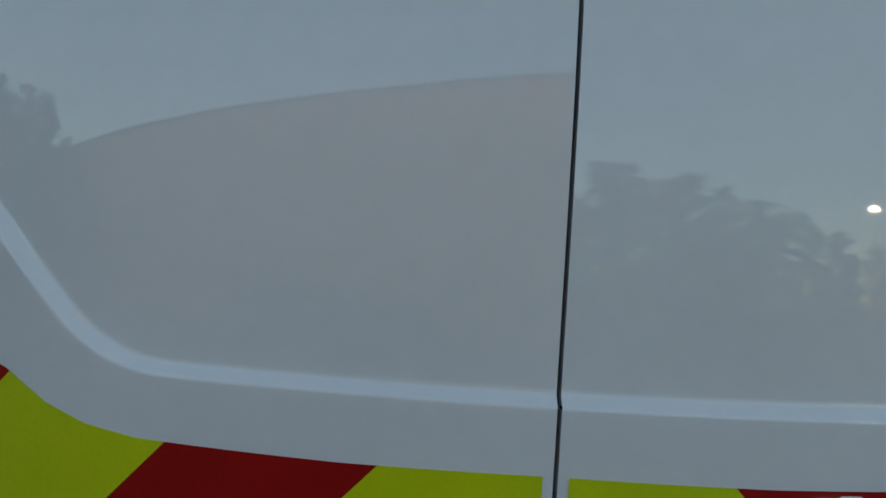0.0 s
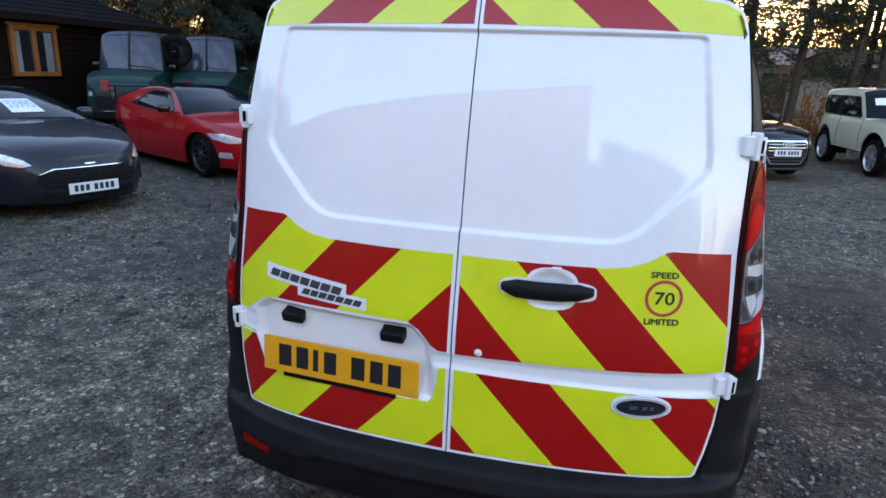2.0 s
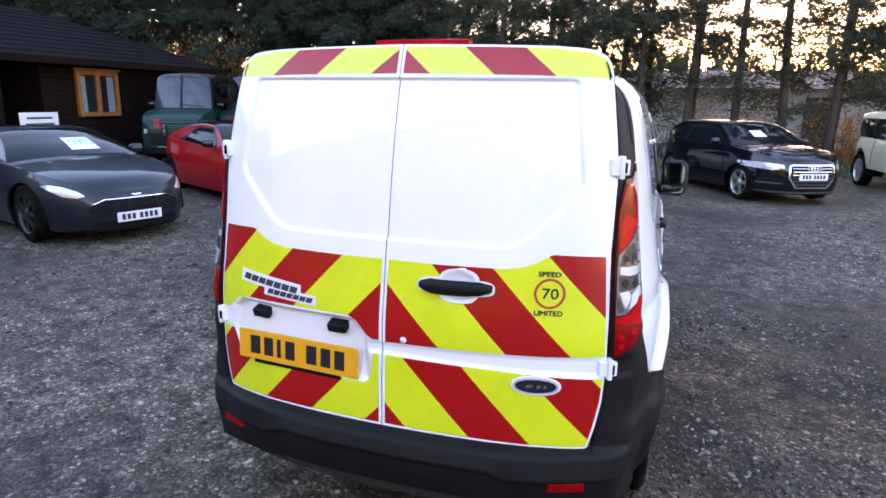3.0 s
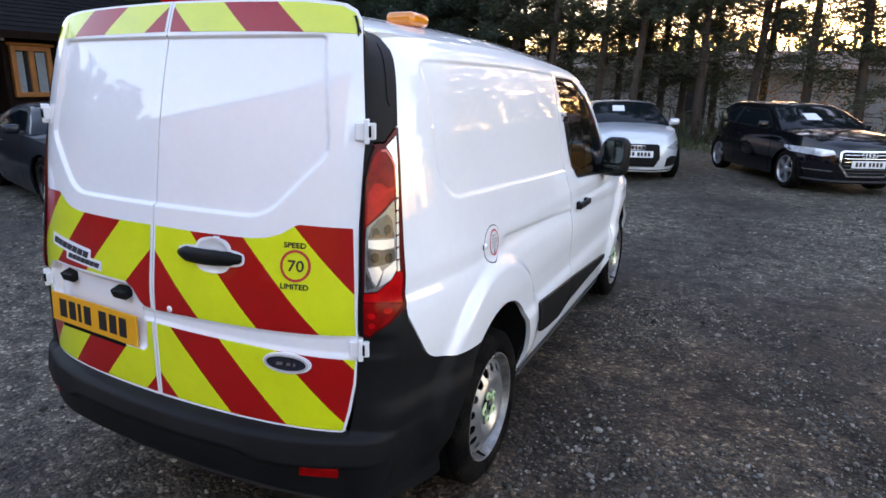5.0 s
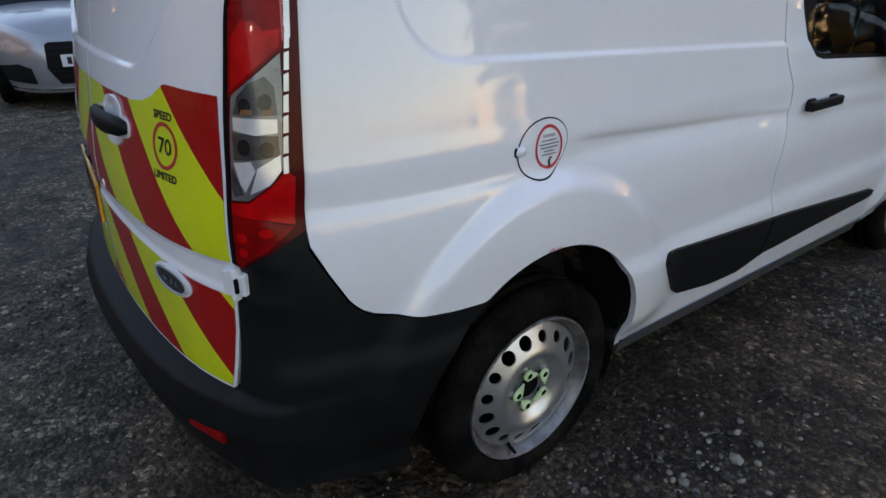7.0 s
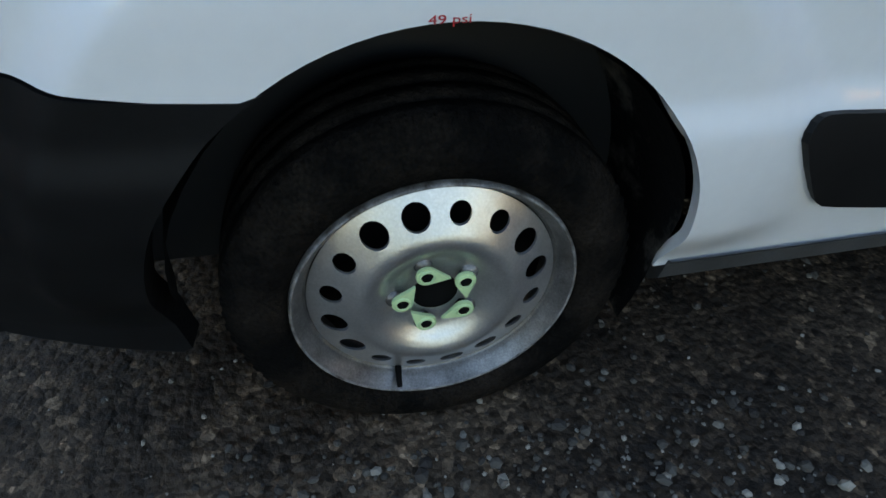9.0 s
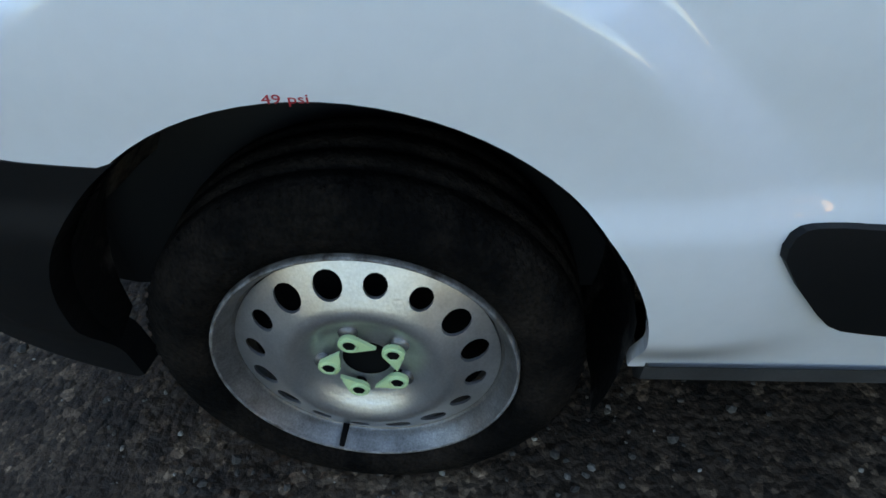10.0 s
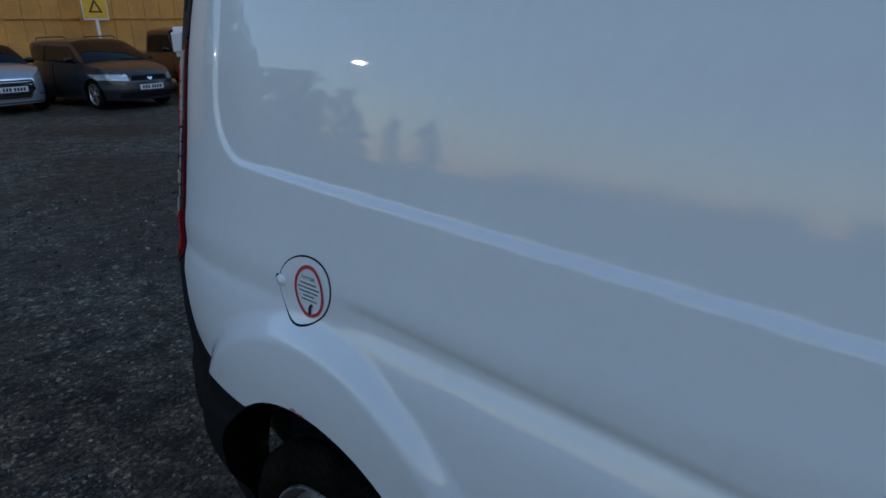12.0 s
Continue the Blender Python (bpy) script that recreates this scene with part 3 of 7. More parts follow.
# ---- corner: lamp cluster, black pillar trim, bumper ----
def lamp(sign):
    f = lambda s, z, off=0.0: (mirrored(lambda a, b: corner(a, b, off), sign))(s, z)
    fl = sign < 0
    g = lambda off: (lambda u, v: f(u, v, off))
    outline = [(0.03, 0.872), (0.19, 0.866), (0.29, 0.882), (0.58, 0.908), (0.96, 0.944), (1.0, 0.95), (1.0, 1.478), (0.94, 1.478), (0.58, 1.435), (0.24, 1.434), (0.17, 1.402), (0.09, 1.377), (0.035, 1.352), (0.025, 1.32), (0.03, 1.1)]
    lampo = skinned("tail_lamp", [outline], g(0.006), LENS_DARK, van, (0.1, 0.03), 0.02, fl, label="tall red and clear tail lamp cluster")
    def lens(name, poly, m, off=0.0085, parent=None):
        return skinned(name, [poly], g(off), m, parent or lampo, (0.1, 0.02), 0.003, fl)
    lens("lamp_edge", [(0.032, 0.874), (0.09, 0.872), (0.095, 1.10), (0.085, 1.335), (0.15, 1.375), (0.225, 1.41), (0.30, 1.426), (0.245, 1.431), (0.175, 1.400), (0.095, 1.374), (0.04, 1.350), (0.03, 1.32), (0.035, 1.1)], BLACK, 0.0078)
    upper = lens("upper_lens", [(0.12, 1.193), (0.54, 1.245), (0.80, 1.277), (0.832, 1.288), (0.822, 1.368), (0.75, 1.391), (0.60, 1.419), (0.40, 1.419), (0.27, 1.400), (0.11, 1.340)], LENS_DEEP)
    lens("inner_lens", [(0.15, 1.204), (0.54, 1.252), (0.78, 1.282), (0.79, 1.310), (0.60, 1.306), (0.48, 1.322), (0.30, 1.324), (0.17, 1.296)], LENS_RED, 0.0098, upper)
    lens("lens_rim", [(0.46, 1.412), (0.60, 1.411), (0.735, 1.385), (0.791, 1.365), (0.808, 1.291), (0.832, 1.290), (0.823, 1.371), (0.755, 1.394), (0.605, 1.420), (0.46, 1.419)], LENS_RIM, 0.0105, upper)
    lens("chrome_strip", [(0.61, 1.426), (0.905, 1.455), (0.905, 1.296), (0.845, 1.285), (0.835, 1.370), (0.765, 1.398)], LENS_BRIGHT, 0.0086)
    for k in range(11):
        z0 = 1.452 - k * 0.0362
        d = -0.009 * max(0, k - 4)
        lens("chrome_tooth", [(0.832 + d, z0 - 0.030), (0.888 + d, z0 - 0.029), (0.892 + d, z0 + 0.002), (0.838 + d, z0 - 0.001)], LENS_BRIGHT, 0.0105)
    clear = lens("clear_lens", [(0.165, 1.198), (0.54, 1.240), (0.785, 1.270), (0.80, 1.206), (0.775, 1.070), (0.66, 1.044), (0.36, 1.009), (0.125, 1.006), (0.145, 1.15)], LENS_CLEAR)
    def cell(name, poly, m, off):
        lens(name, poly, m, off, clear)
    cell("bulb_cup", [(0.20, 1.165), (0.25, 1.197), (0.40, 1.220), (0.60, 1.232), (0.71, 1.214), (0.74, 1.165)], LENS_SMOKE, 0.0100)
    cell("bulb_cup", [(0.18, 1.133), (0.74, 1.128), (0.75, 1.092), (0.50, 1.086), (0.19, 1.083)], LENS_SMOKE, 0.0100)
    cell("bulb_cup", [(0.15, 1.070), (0.30, 1.020), (0.18, 1.014), (0.14, 1.03)], LENS_SMOKE, 0.0100)
    for u, v in ((0.35, 1.180), (0.60, 1.188), (0.33, 1.108), (0.61, 1.104)):
        cell("bulb_shade", ellipse(u, v, 0.080, 0.015, 14), LENS_SHADE, 0.0112)
    cell("amber_bulb", [(0.30, 1.166), (0.46, 1.166), (0.44, 1.176), (0.32, 1.175)], BULB, 0.0122)
    cell("amber_bulb", [(0.56, 1.165), (0.70, 1.165), (0.69, 1.176), (0.58, 1.175)], BULB, 0.0122)
    cell("chrome_bar", [(0.20, 1.161), (0.735, 1.158), (0.735, 1.134), (0.48, 1.130), (0.205, 1.138)], LENS_BRIGHT, 0.0115)
    cell("chrome_fan", [(0.19, 1.079), (0.40, 1.083), (0.46, 1.066), (0.335, 1.026), (0.27, 1.040)], LENS_BRIGHT, 0.0115)
    cell("chrome_fan", [(0.49, 1.071), (0.755, 1.095), (0.755, 1.066), (0.62, 1.040), (0.39, 1.022)], LENS_BRIGHT, 0.0115)
    lens("lower_lens", [(0.12, 1.001), (0.36, 1.003), (0.655, 1.038), (0.80, 1.064), (0.90, 1.052), (0.888, 0.962), (0.60, 0.972), (0.12, 0.978)], LENS_RED, 0.0088)
    low = lens("reflector_lens", [(0.12, 0.976), (0.60, 0.970), (0.885, 0.958), (0.56, 0.914), (0.29, 0.888), (0.19, 0.873), (0.11, 0.880)], LENS_DEEP, 0.008)
    for u, v, r in ((0.55, 0.948, 0.09), (0.24, 0.935, 0.07), (0.24, 0.905, 0.06)):
        lens("glint", ellipse(u, v, r, 0.009, 12), LENS_RED, 0.0098, low)
    trim = skinned("pillar_trim", [[(0.03, 1.36), (0.09, 1.382), (0.17, 1.407), (0.24, 1.440), (0.58, 1.441), (0.94, 1.484), (1.0, 1.484), (1.0, 1.70), (0.93, 1.735), (0.80, 1.760), (0.55, 1.778), (0.03, 1.792)]], g(0.004), PLASTIC, van, (0.1, 0.03), 0.02, fl, label="black plastic pillar trim")
    skinned("trim_panel", [[(0.70, 1.56), (0.78, 1.54), (0.80, 1.70), (0.74, 1.722), (0.70, 1.72)]], g(0.0065), PLASTIC, trim, (0.1, 0.03), 0.002, fl)


lamp(1)
lamp(-1)


def bumper_off(z, u=0.0):
    lip = 0.476 - 0.024 * sstep(0.54, 0.62, u)
    shelf = 0.055 * sstep(0.556, 0.528, z) + 0.020 * min(1.0, max(0.0, (0.53 - z) / (0.53 - lip)))
    return shelf - 0.015 * sstep(lip, lip - 0.010, z) - 0.030 * sstep(0.45, 0.30, z)


def bumper():
    bm = bmesh.new()
    def band(u, z):
        sign = 1 if u >= 0 else -1
        u = abs(u)
        if u <= 1:
            zz = max(z, 0.55)
            p = rear(u * xd(0.55), zz)
            p = Vector((p.x, p.y - bumper_off(z, u) * (1 - 0.30 * u**4) + (0.03 * sstep(0.535, 0.56, z)), z))
        elif u <= 2:
            p = corner(u - 1, z, bumper_off(z, u) * (0.08 + 0.62 * (2 - u) ** 1.3) if z < 0.556 else 0.002)
            if z < 0.545:
                p = p + Vector((side_x(edge_y(0.545), max(z, 0.30)) - side_x(edge_y(0.545), 0.545), 0, 0)) * (u - 1) ** 1.5
        else:
            y0 = edge_y(max(z, 0.545))
            y = y0 + (u - 2) * (0.569 - y0)
            p = Vector((side_x(y, max(z, 0.30)) + bumper_off(z) * (1 - sstep(2.0, 2.75, u)) * 0.08 + 0.002, y, z))
        return Vector((p.x * sign, p.y, p.z))
    top = [(0.19, 0.905), (0.222, 0.838), (0.253, 0.778), (0.267, 0.761), (0.285, 0.745), (0.309, 0.732), (0.34, 0.723), (0.38, 0.714), (0.43, 0.708), (0.569, 0.70)]
    up = [(2 + max(0.0, (y - edge_y(z)) / (0.569 - edge_y(z))), z) for y, z in top]
    down = []
    for a in range(122, 188, 4):
        y, z = AXLE_R - 0.004 + 0.375 * math.cos(radians(a)), 0.36 + 0.41 * math.sin(radians(a))
        down.append((2 + (y - 0.19) / (0.569 - 0.19), z))
    for sgn in (1, -1):
        poly = [(0, 0.352), (0.55, 0.346), (0.8, 0.334), (1, 0.318), (1.5, 0.292), (2, 0.272), (2.3, 0.252), (2.60, 0.236), (2.635, 0.245)] + down[::-1] + up[::-1] + [(2.0, 0.953), (1.05, 0.860), (1.0, 0.855), (1.0, 0.548), (0, 0.548)]
        polys = [poly if sgn > 0 else [(-u, v) for u, v in poly][::-1]]
        skin(bm, polys, band, (0.03, 0.009), 0.05)
    b = part("rear_bumper", bm, PLASTIC, van, "scuffed black plastic rear bumper", smooth=False)
    for sgn in (1, -1):
        x0 = sgn * 0.648
        bm = bmesh.new()
        p = rear(x0, 0.55)
        box(bm, (-0.062, -0.001, -0.016), (0.062, 0.016, 0.016), 0.003, Matrix.Translation((x0, p.y - bumper_off(0.43, 0.9) * (1 - 0.30 * (0.648 / xd(0.55)) ** 4) - 0.002, 0.428)) @ pose(0, 0, 0, 0, 0, sgn * 20))
        part("reflector", bm, LENS_DEEP, b, "red bumper reflector", smooth=False)
    return b


bumper()

# ---- side panels ----
SEAM = [(1.905, 0.30), (1.906, 0.40), (1.925, 0.565), (1.895, 0.70), (1.887, 0.763), (1.905, 0.88), (1.930, 0.985), (1.925, 1.03), (1.895, 1.09), (1.872, 1.135), (1.862, 1.30), (1.853, 1.60), (1.850, 1.74)]
STRIP = [(1.285, 0.580), (1.283, 0.596), (1.288, 0.608), (1.298, 0.613), (1.31, 0.614), (2.06, 0.566), (2.80, 0.497), (2.835, 0.485), (2.838, 0.462), (2.80, 0.452), (2.30, 0.44), (2.06, 0.428), (1.95, 0.425), (1.80, 0.387), (1.62, 0.395), (1.44, 0.426), (1.41, 0.433), (1.388, 0.447), (1.362, 0.475), (1.318, 0.53)]
WINDOW = [(1.905, 1.615), (1.925, 1.45), (1.975, 1.27), (2.03, 1.15), (2.07, 1.115), (2.12, 1.102), (2.70, 1.062), (2.86, 1.06), (2.87, 1.08), (2.74, 1.27), (2.60, 1.43), (2.47, 1.545), (2.36, 1.612), (2.26, 1.640), (1.94, 1.650), (1.915, 1.642)]


def top_z(y):
    return 1.752 + roof_drop(y)


def side_panels(sign):
    fl = sign < 0
    fine = (0.010, 0.0052) if sign > 0 else (0.05, 0.04)
    f = lambda off=0.0: mirrored(lambda y, z: side(y, z, off), sign)
    quarter = [(edge_y(0.955), 0.955), (0.195, 0.91), (0.226, 0.842), (0.257, 0.783), (0.270, 0.766), (0.287, 0.750), (0.310, 0.737), (0.34, 0.727), (0.38, 0.718), (0.43, 0.711)] + [(y, z) for y, z in arch_pts(AXLE_R, radians(126), radians(-8), 34)] + [(1.178, 0.30), (1.55, 0.30)]
    quarter += SEAM[:-1] + [(1.85, top_z(1.85))] + [(y, top_z(y)) for y in (1.5, 1.2, 0.9, 0.6, 0.4, 0.285)] + [(edge_y(z), z) for z in (1.72, 1.68, 1.63, 1.58, 1.5, 1.4, 1.2)]
    q = skinned("side_panel", [quarter], f(), WHITE, van, fine, 0.02, fl, label="white pressed steel side panel" if sign > 0 else "")
    ahead = [(y + 0.006, z) for y, z in SEAM]
    ahead[-1] = (1.856, top_z(1.856))
    ext = ahead[::-1] + [(2.60, 0.30), (2.93, 0.30), (2.96, 0.55), (2.985, 0.80), (3.0, 1.0), (2.96, 1.07), (2.86, 1.17), (2.70, 1.37), (2.55, 1.535), (2.40, 1.655), (2.30, top_z(2.3) - 0.005), (2.1, top_z(2.1))]
    hole = WINDOW[::-1]
    i = min(range(len(hole)), key=lambda j: abs(hole[j][1] - 1.45) + abs(hole[j][0] - 1.925))
    loop = hole[i:] + hole[: i + 1]
    j = min(range(len(ext)), key=lambda q: abs(ext[q][1] - 1.30) + abs(ext[q][0] - 1.868))
    outline = ext[: j + 1] + loop + ext[j:]
    if area(outline) < 0:
        outline = outline[::-1]
    d = skinned("front_door", [outline], f(), WHITE, van, (0.02, 0.02) if sign > 0 else (0.06, 0.05), 0.02, fl, label="white front door with dark window" if sign > 0 else "")
    def shrink(poly, c, k):
        return [(c[0] + (u - c[0]) * k, c[1] + (v - c[1]) * k) for u, v in poly]
    c = (2.32, 1.36)
    outer, inner = shrink(WINDOW, c, 1.0), shrink(WINDOW, c, 0.945)
    skinned("window_seal", ring_poly(outer, inner), f(-0.004), PLASTIC, d, (0.04, 0.04), 0.0, not fl)
    pane = skinned("window_pane", [shrink(WINDOW, c, 0.95)], f(-0.008), CLEAR, d, (0.08, 0.08), 0.0, fl, "dark tinted side window glass")
    pane.visible_shadow = False
    # door handle
    bm = bmesh.new()
    p = side(2.13, 0.957)
    for lo, hi in (((-0.004, -0.098, -0.022), (0.012, -0.05, 0.022)), ((0.012, -0.115, -0.017), (0.034, 0.115, 0.017)), ((-0.004, 0.07, -0.02), (0.014, 0.11, 0.02))):
        box(bm, lo, hi, 0.008, Matrix.Translation((sign * p.x, p.y, p.z)) @ Matrix.Diagonal((sign, 1, 1, 1)), 3)
    bmesh.ops.recalc_face_normals(bm, faces=bm.faces[:])
    part("door_handle", bm, PLASTIC, d, "black plastic grip handle", smooth=False)
    # front wing
    wing = [(3.002, 1.03), (2.99, 0.80), (2.966, 0.55), (2.936, 0.30), (3.07, 0.30)] + arch_pts(AXLE_F, radians(188), radians(15), 30) + [(3.95, 0.50), (4.02, 0.72), (3.98, 0.86), (3.6, 0.985), (3.3, 1.03)]
    if area(wing) < 0:
        wing = wing[::-1]
    skinned("front_wing", [wing], f(), WHITE, van, (0.03, 0.03), 0.02, fl)
    # rub strip: in two pieces, parted at the door's edge
    for piece in (half(STRIP, 1, 0, 1.9185), half(STRIP, -1, 0, -1.9265)):
        if area(piece) < 0:
            piece = piece[::-1]
        skinned("rub_strip", [piece], f(0.012), PLASTIC, van, (0.03, 0.02), 0.02, fl, "black plastic side rub strip")
    # sill
    bm = bmesh.new()
    prof = [(0.905, 0.318), (0.893, 0.30), (0.885, 0.262), (0.86, 0.235), (0.70, 0.235)]
    prev = None
    for y in lines(1.20, 3.08, 0.1):
        row = [bm.verts.new((sign * (x - 0.022 - (0.02 if y > 2.9 else 0)), y, z)) for x, z in prof]
        if prev:
            for a in range(len(prof) - 1):
                bm.faces.new((prev[a], row[a], row[a + 1], prev[a + 1]))
        else:
            bm.faces.new(row)
        prev = row
    bm.faces.new(prev[::-1])
    bmesh.ops.recalc_face_normals(bm, faces=bm.faces[:])
    part("sill", bm, SILL, van, "grey plastic sill below the side panel", smooth=False)
    # wheel wells
    for axle in (AXLE_R, AXLE_F):
        bm = bmesh.new()
        nn = 28
        rows = []
        for i in range(nn + 1):
            a = radians(-25) + radians(207) * i / nn
            rim = []
            for xx, k in ((0.60, 0.96), (0.70, 1.0), (0.80, 1.02), (0.902, 0.985)):
                yy, zz = axle + 0.379 * k * math.cos(a), 0.36 + 0.414 * k * math.sin(a)
                xe = xx if xx < 0.9 else side_x(yy, max(zz, 0.36)) - 0.018
                rim.append(bm.verts.new((sign * xe, yy, zz)))
            rows.append(rim)
        for i, (a, b) in enumerate(zip(rows, rows[1:])):
            for k in range(2 if i > 23 else 0, 3):
                bm.faces.new((a[k], a[k + 1], b[k + 1], b[k]))
        bmesh.ops.recalc_face_normals(bm, faces=bm.faces[:])
        part("wheel_well", bm, MUDLINER, van, "black dusty wheel arch liner")
    return q


q_r = side_panels(1)
side_panels(-1)

# fuel flap with its warning sticker
FLAP = [(0.774 + 0.0775 * k * math.cos(a) * (1 + 0.10 * math.sin(a)), 1.018 + 0.066 * k * math.sin(a) + 0.010 * math.cos(a)) for k in (1.0,) for a in [2 * math.pi * i / 40 for i in range(40)]]
FLAP_OUT = [(0.776 + (u - 0.776) * 1.045, 1.018 + (v - 1.018) * 1.055) for u, v in FLAP]
skinned("flap_gap", ring_poly(FLAP_OUT, FLAP), lifted(side, 0.0006), BLACK, q_r, (0.05, 0.05))
flap = skinned("fuel_flap", [FLAP], lifted(side, 0.002), WHITE, van, (0.02, 0.015), 0.004, label="white fuel filler flap with red ringed sticker")
bm = bmesh.new()
spin(bm, [(0.0, 0.013), (0.006, 0.011), (0.009, 0.0)], 16, "x", Matrix.Translation(side(0.704, 1.022)) @ Matrix.Diagonal((1, 1.3, 1, 1)))
part("finger_grip", bm, WHITE, flap, "moulded finger grip")
bm = bmesh.new()
spin(bm, [(0.0, 0.012), (0.0035, 0.011), (0.004, 0.0)], 12, "x", Matrix.Translation(side(0.690, 1.022) + Vector((-0.001, 0, 0))) @ Matrix.Diagonal((1, 0.5, 1, 1)))
part("grip_gap", bm, BLACK, flap)
DROP = lambda k: [(0.791 + 0.044 * k * math.cos(a), 1.020 + 0.052 * k * math.sin(a)) for a in [2 * math.pi * i / 36 for i in range(36)]]
decal = skinned("flap_sticker", ring_poly(DROP(1.0), DROP(0.86)), lifted(side, 0.0035), REDINK, flap, (0.05, 0.05), label="red ringed fuel sticker with small black print")
skinned("lettering", [[(u + 0.791, v + 1.047) for u, v in p] for p in text_polys("REMEMBER", 0.040, 0.0065)], lifted(side, 0.0036), INK, decal, (0.05, 0.05))
for k, w in enumerate((0.048, 0.064, 0.056, 0.034, 0.046)):
    z0 = 1.036 - k * 0.0082
    skinned("print_line", [[(0.791 - w / 2, z0 - 0.0012), (0.791 + w / 2, z0 - 0.0012), (0.791 + w / 2, z0 + 0.0012), (0.791 - w / 2, z0 + 0.0012)]], lifted(side, 0.0036), TRIMGREY, decal, (0.05, 0.05))
skinned("pump_symbol", [[(0.788, 0.974), (0.796, 0.974), (0.797, 0.990), (0.803, 0.994), (0.797, 0.998), (0.788, 0.989)]], lifted(side, 0.0036), INK, decal, (0.05, 0.05))
skinned("pressure_mark", [[(u + 0.785, v + 0.776) for u, v in p] for p in bolder(text_polys("49 psi", 0.044, 0.0125), 0.0001)], lifted(side, 0.0012), REDINK, q_r, (0.05, 0.05), label="small red tyre pressure lettering")

# ---- roof, screen and nose ----
def roof(x, y, off=0.0):
    ax = abs(x)
    z = 1.853 - 0.101 * (ax / 0.70) ** 3.4 + roof_drop(y)
    for xc in (0.26, 0.5):
        z -= 0.006 * math.exp(-((ax - xc) / 0.03) ** 2) * sstep(0.35, 0.5, y)
    return Vector((x, y, z + off))


edge = [(x, rear(x, 1.846).y + 0.004) for x in (0.0, 0.2, 0.4, 0.55)] + [(0.60, 0.235), (0.63, 0.262), (0.656, 0.285), (0.675, 0.36), (0.69, 0.45), (0.70, 0.60)]
outline = [(0.70, 2.30), (0.6, 2.36), (0.3, 2.40), (-0.3, 2.40), (-0.6, 2.36), (-0.70, 2.30), (-0.70, 1.5), (-0.70, 0.9)] + [(-x, y) for x, y in edge[::-1]] + edge[1:] + [(0.70, 0.9), (0.70, 1.5)]
if area(outline) < 0:
    outline = outline[::-1]
skinned("roof", [outline], roof, WHITE, van, (0.03, 0.06), 0.015, label="white ribbed steel roof")
bm = bmesh.new()
skin(bm, [[(-0.13, 0.215), (0.21, 0.215), (0.19, 0.32), (-0.11, 0.32)]], lambda x, y: roof(x, y, 0.040), (0.05, 0.05), 0.045)
part("roof_lamp", bm, LENS_RED, van, "low red lamp pod on the roof", smooth=False)
bm = bmesh.new()
box(bm, (-0.06, -0.07, 0.0), (0.06, 0.07, 0.05), 0.02, Matrix.Translation((0.50, 0.80, 1.812)), 3)
part("beacon", bm, AMBER, van, "amber warning beacon on the roof")
def screen(u, v):
    """Windscreen: u from side to side, v from its foot to the roof."""
    w = 0.80 * (1 - v) + 0.64 * v
    return Vector((u * w, 3.08 - 0.70 * v - 0.10 * u * u * (1 - 0.4 * v), 1.06 + 0.70 * v - 0.03 * u * u * v))


wsc = skinned("windscreen", [[(-0.97, 0.02), (0.97, 0.02), (0.97, 0.985), (-0.97, 0.985)]], screen, CLEAR, van, (0.15, 0.2), 0.0, True, label="tinted windscreen glass")
wsc.visible_shadow = False
for sgn in (1, -1):
    bm = bmesh.new()
    tube(bm, [(sgn * 0.83, 2.99, 1.05), (sgn * 0.795, 2.80, 1.27), (sgn * 0.745, 2.57, 1.50), (sgn * 0.665, 2.36, 1.66)], 0.045, 0.03, 8)
    part("screen_pillar", bm, WHITE, van)
def bonnet(x, y):
    t = (y - 3.02) / 1.2
    return Vector((x, y - 0.12 * (x / 0.8) ** 2 * t, 1.075 - 0.06 * t - 0.22 * t * t - 0.06 * (abs(x) / 0.8) ** 3))


skinned("bonnet", [[(-0.82, 3.02), (0.82, 3.02), (0.80, 3.5), (0.72, 4.02), (0.4, 4.18), (-0.4, 4.18), (-0.72, 4.02), (-0.80, 3.5)]], bonnet, WHITE, van, (0.1, 0.1), 0.02)
bm = bmesh.new()
box(bm, (-0.76, 3.90, 0.24), (0.76, 4.24, 0.84), 0.09, None, 3)
part("front_bumper", bm, PLASTIC, van, "black plastic front bumper")
# cab: seats and dashboard seen through the glass
for x0 in (0.42, -0.42):
    bm = bmesh.new()
    box(bm, (x0 - 0.24, 2.10, 0.98), (x0 + 0.24, 2.24, 1.38), 0.05, None, 3)
    seat = part("cab_seat", bm, SEAT, van, "grey cloth cab seat")
    bm = bmesh.new()
    box(bm, (x0 - 0.13, 2.08, 1.39), (x0 + 0.13, 2.18, 1.56), 0.04, None, 3)
    part("headrest", bm, SEAT, seat)
bm = bmesh.new()
box(bm, (-0.74, 2.72, 0.90), (0.74, 3.02, 1.10), 0.05, None, 3)
part("dashboard", bm, PLASTIC, van)
bm = bmesh.new()
spin(bm, [(0.0 + 0.014 * math.cos(a), 0.19 + 0.014 * math.sin(a)) for a in [2 * math.pi * i / 8 for i in range(8)]], 28, "y", Matrix.Translation((0.40, 2.60, 1.10)) @ pose(0, 0, 0, -25, 0, 0), True)
part("steering_wheel", bm, PLASTIC, van)


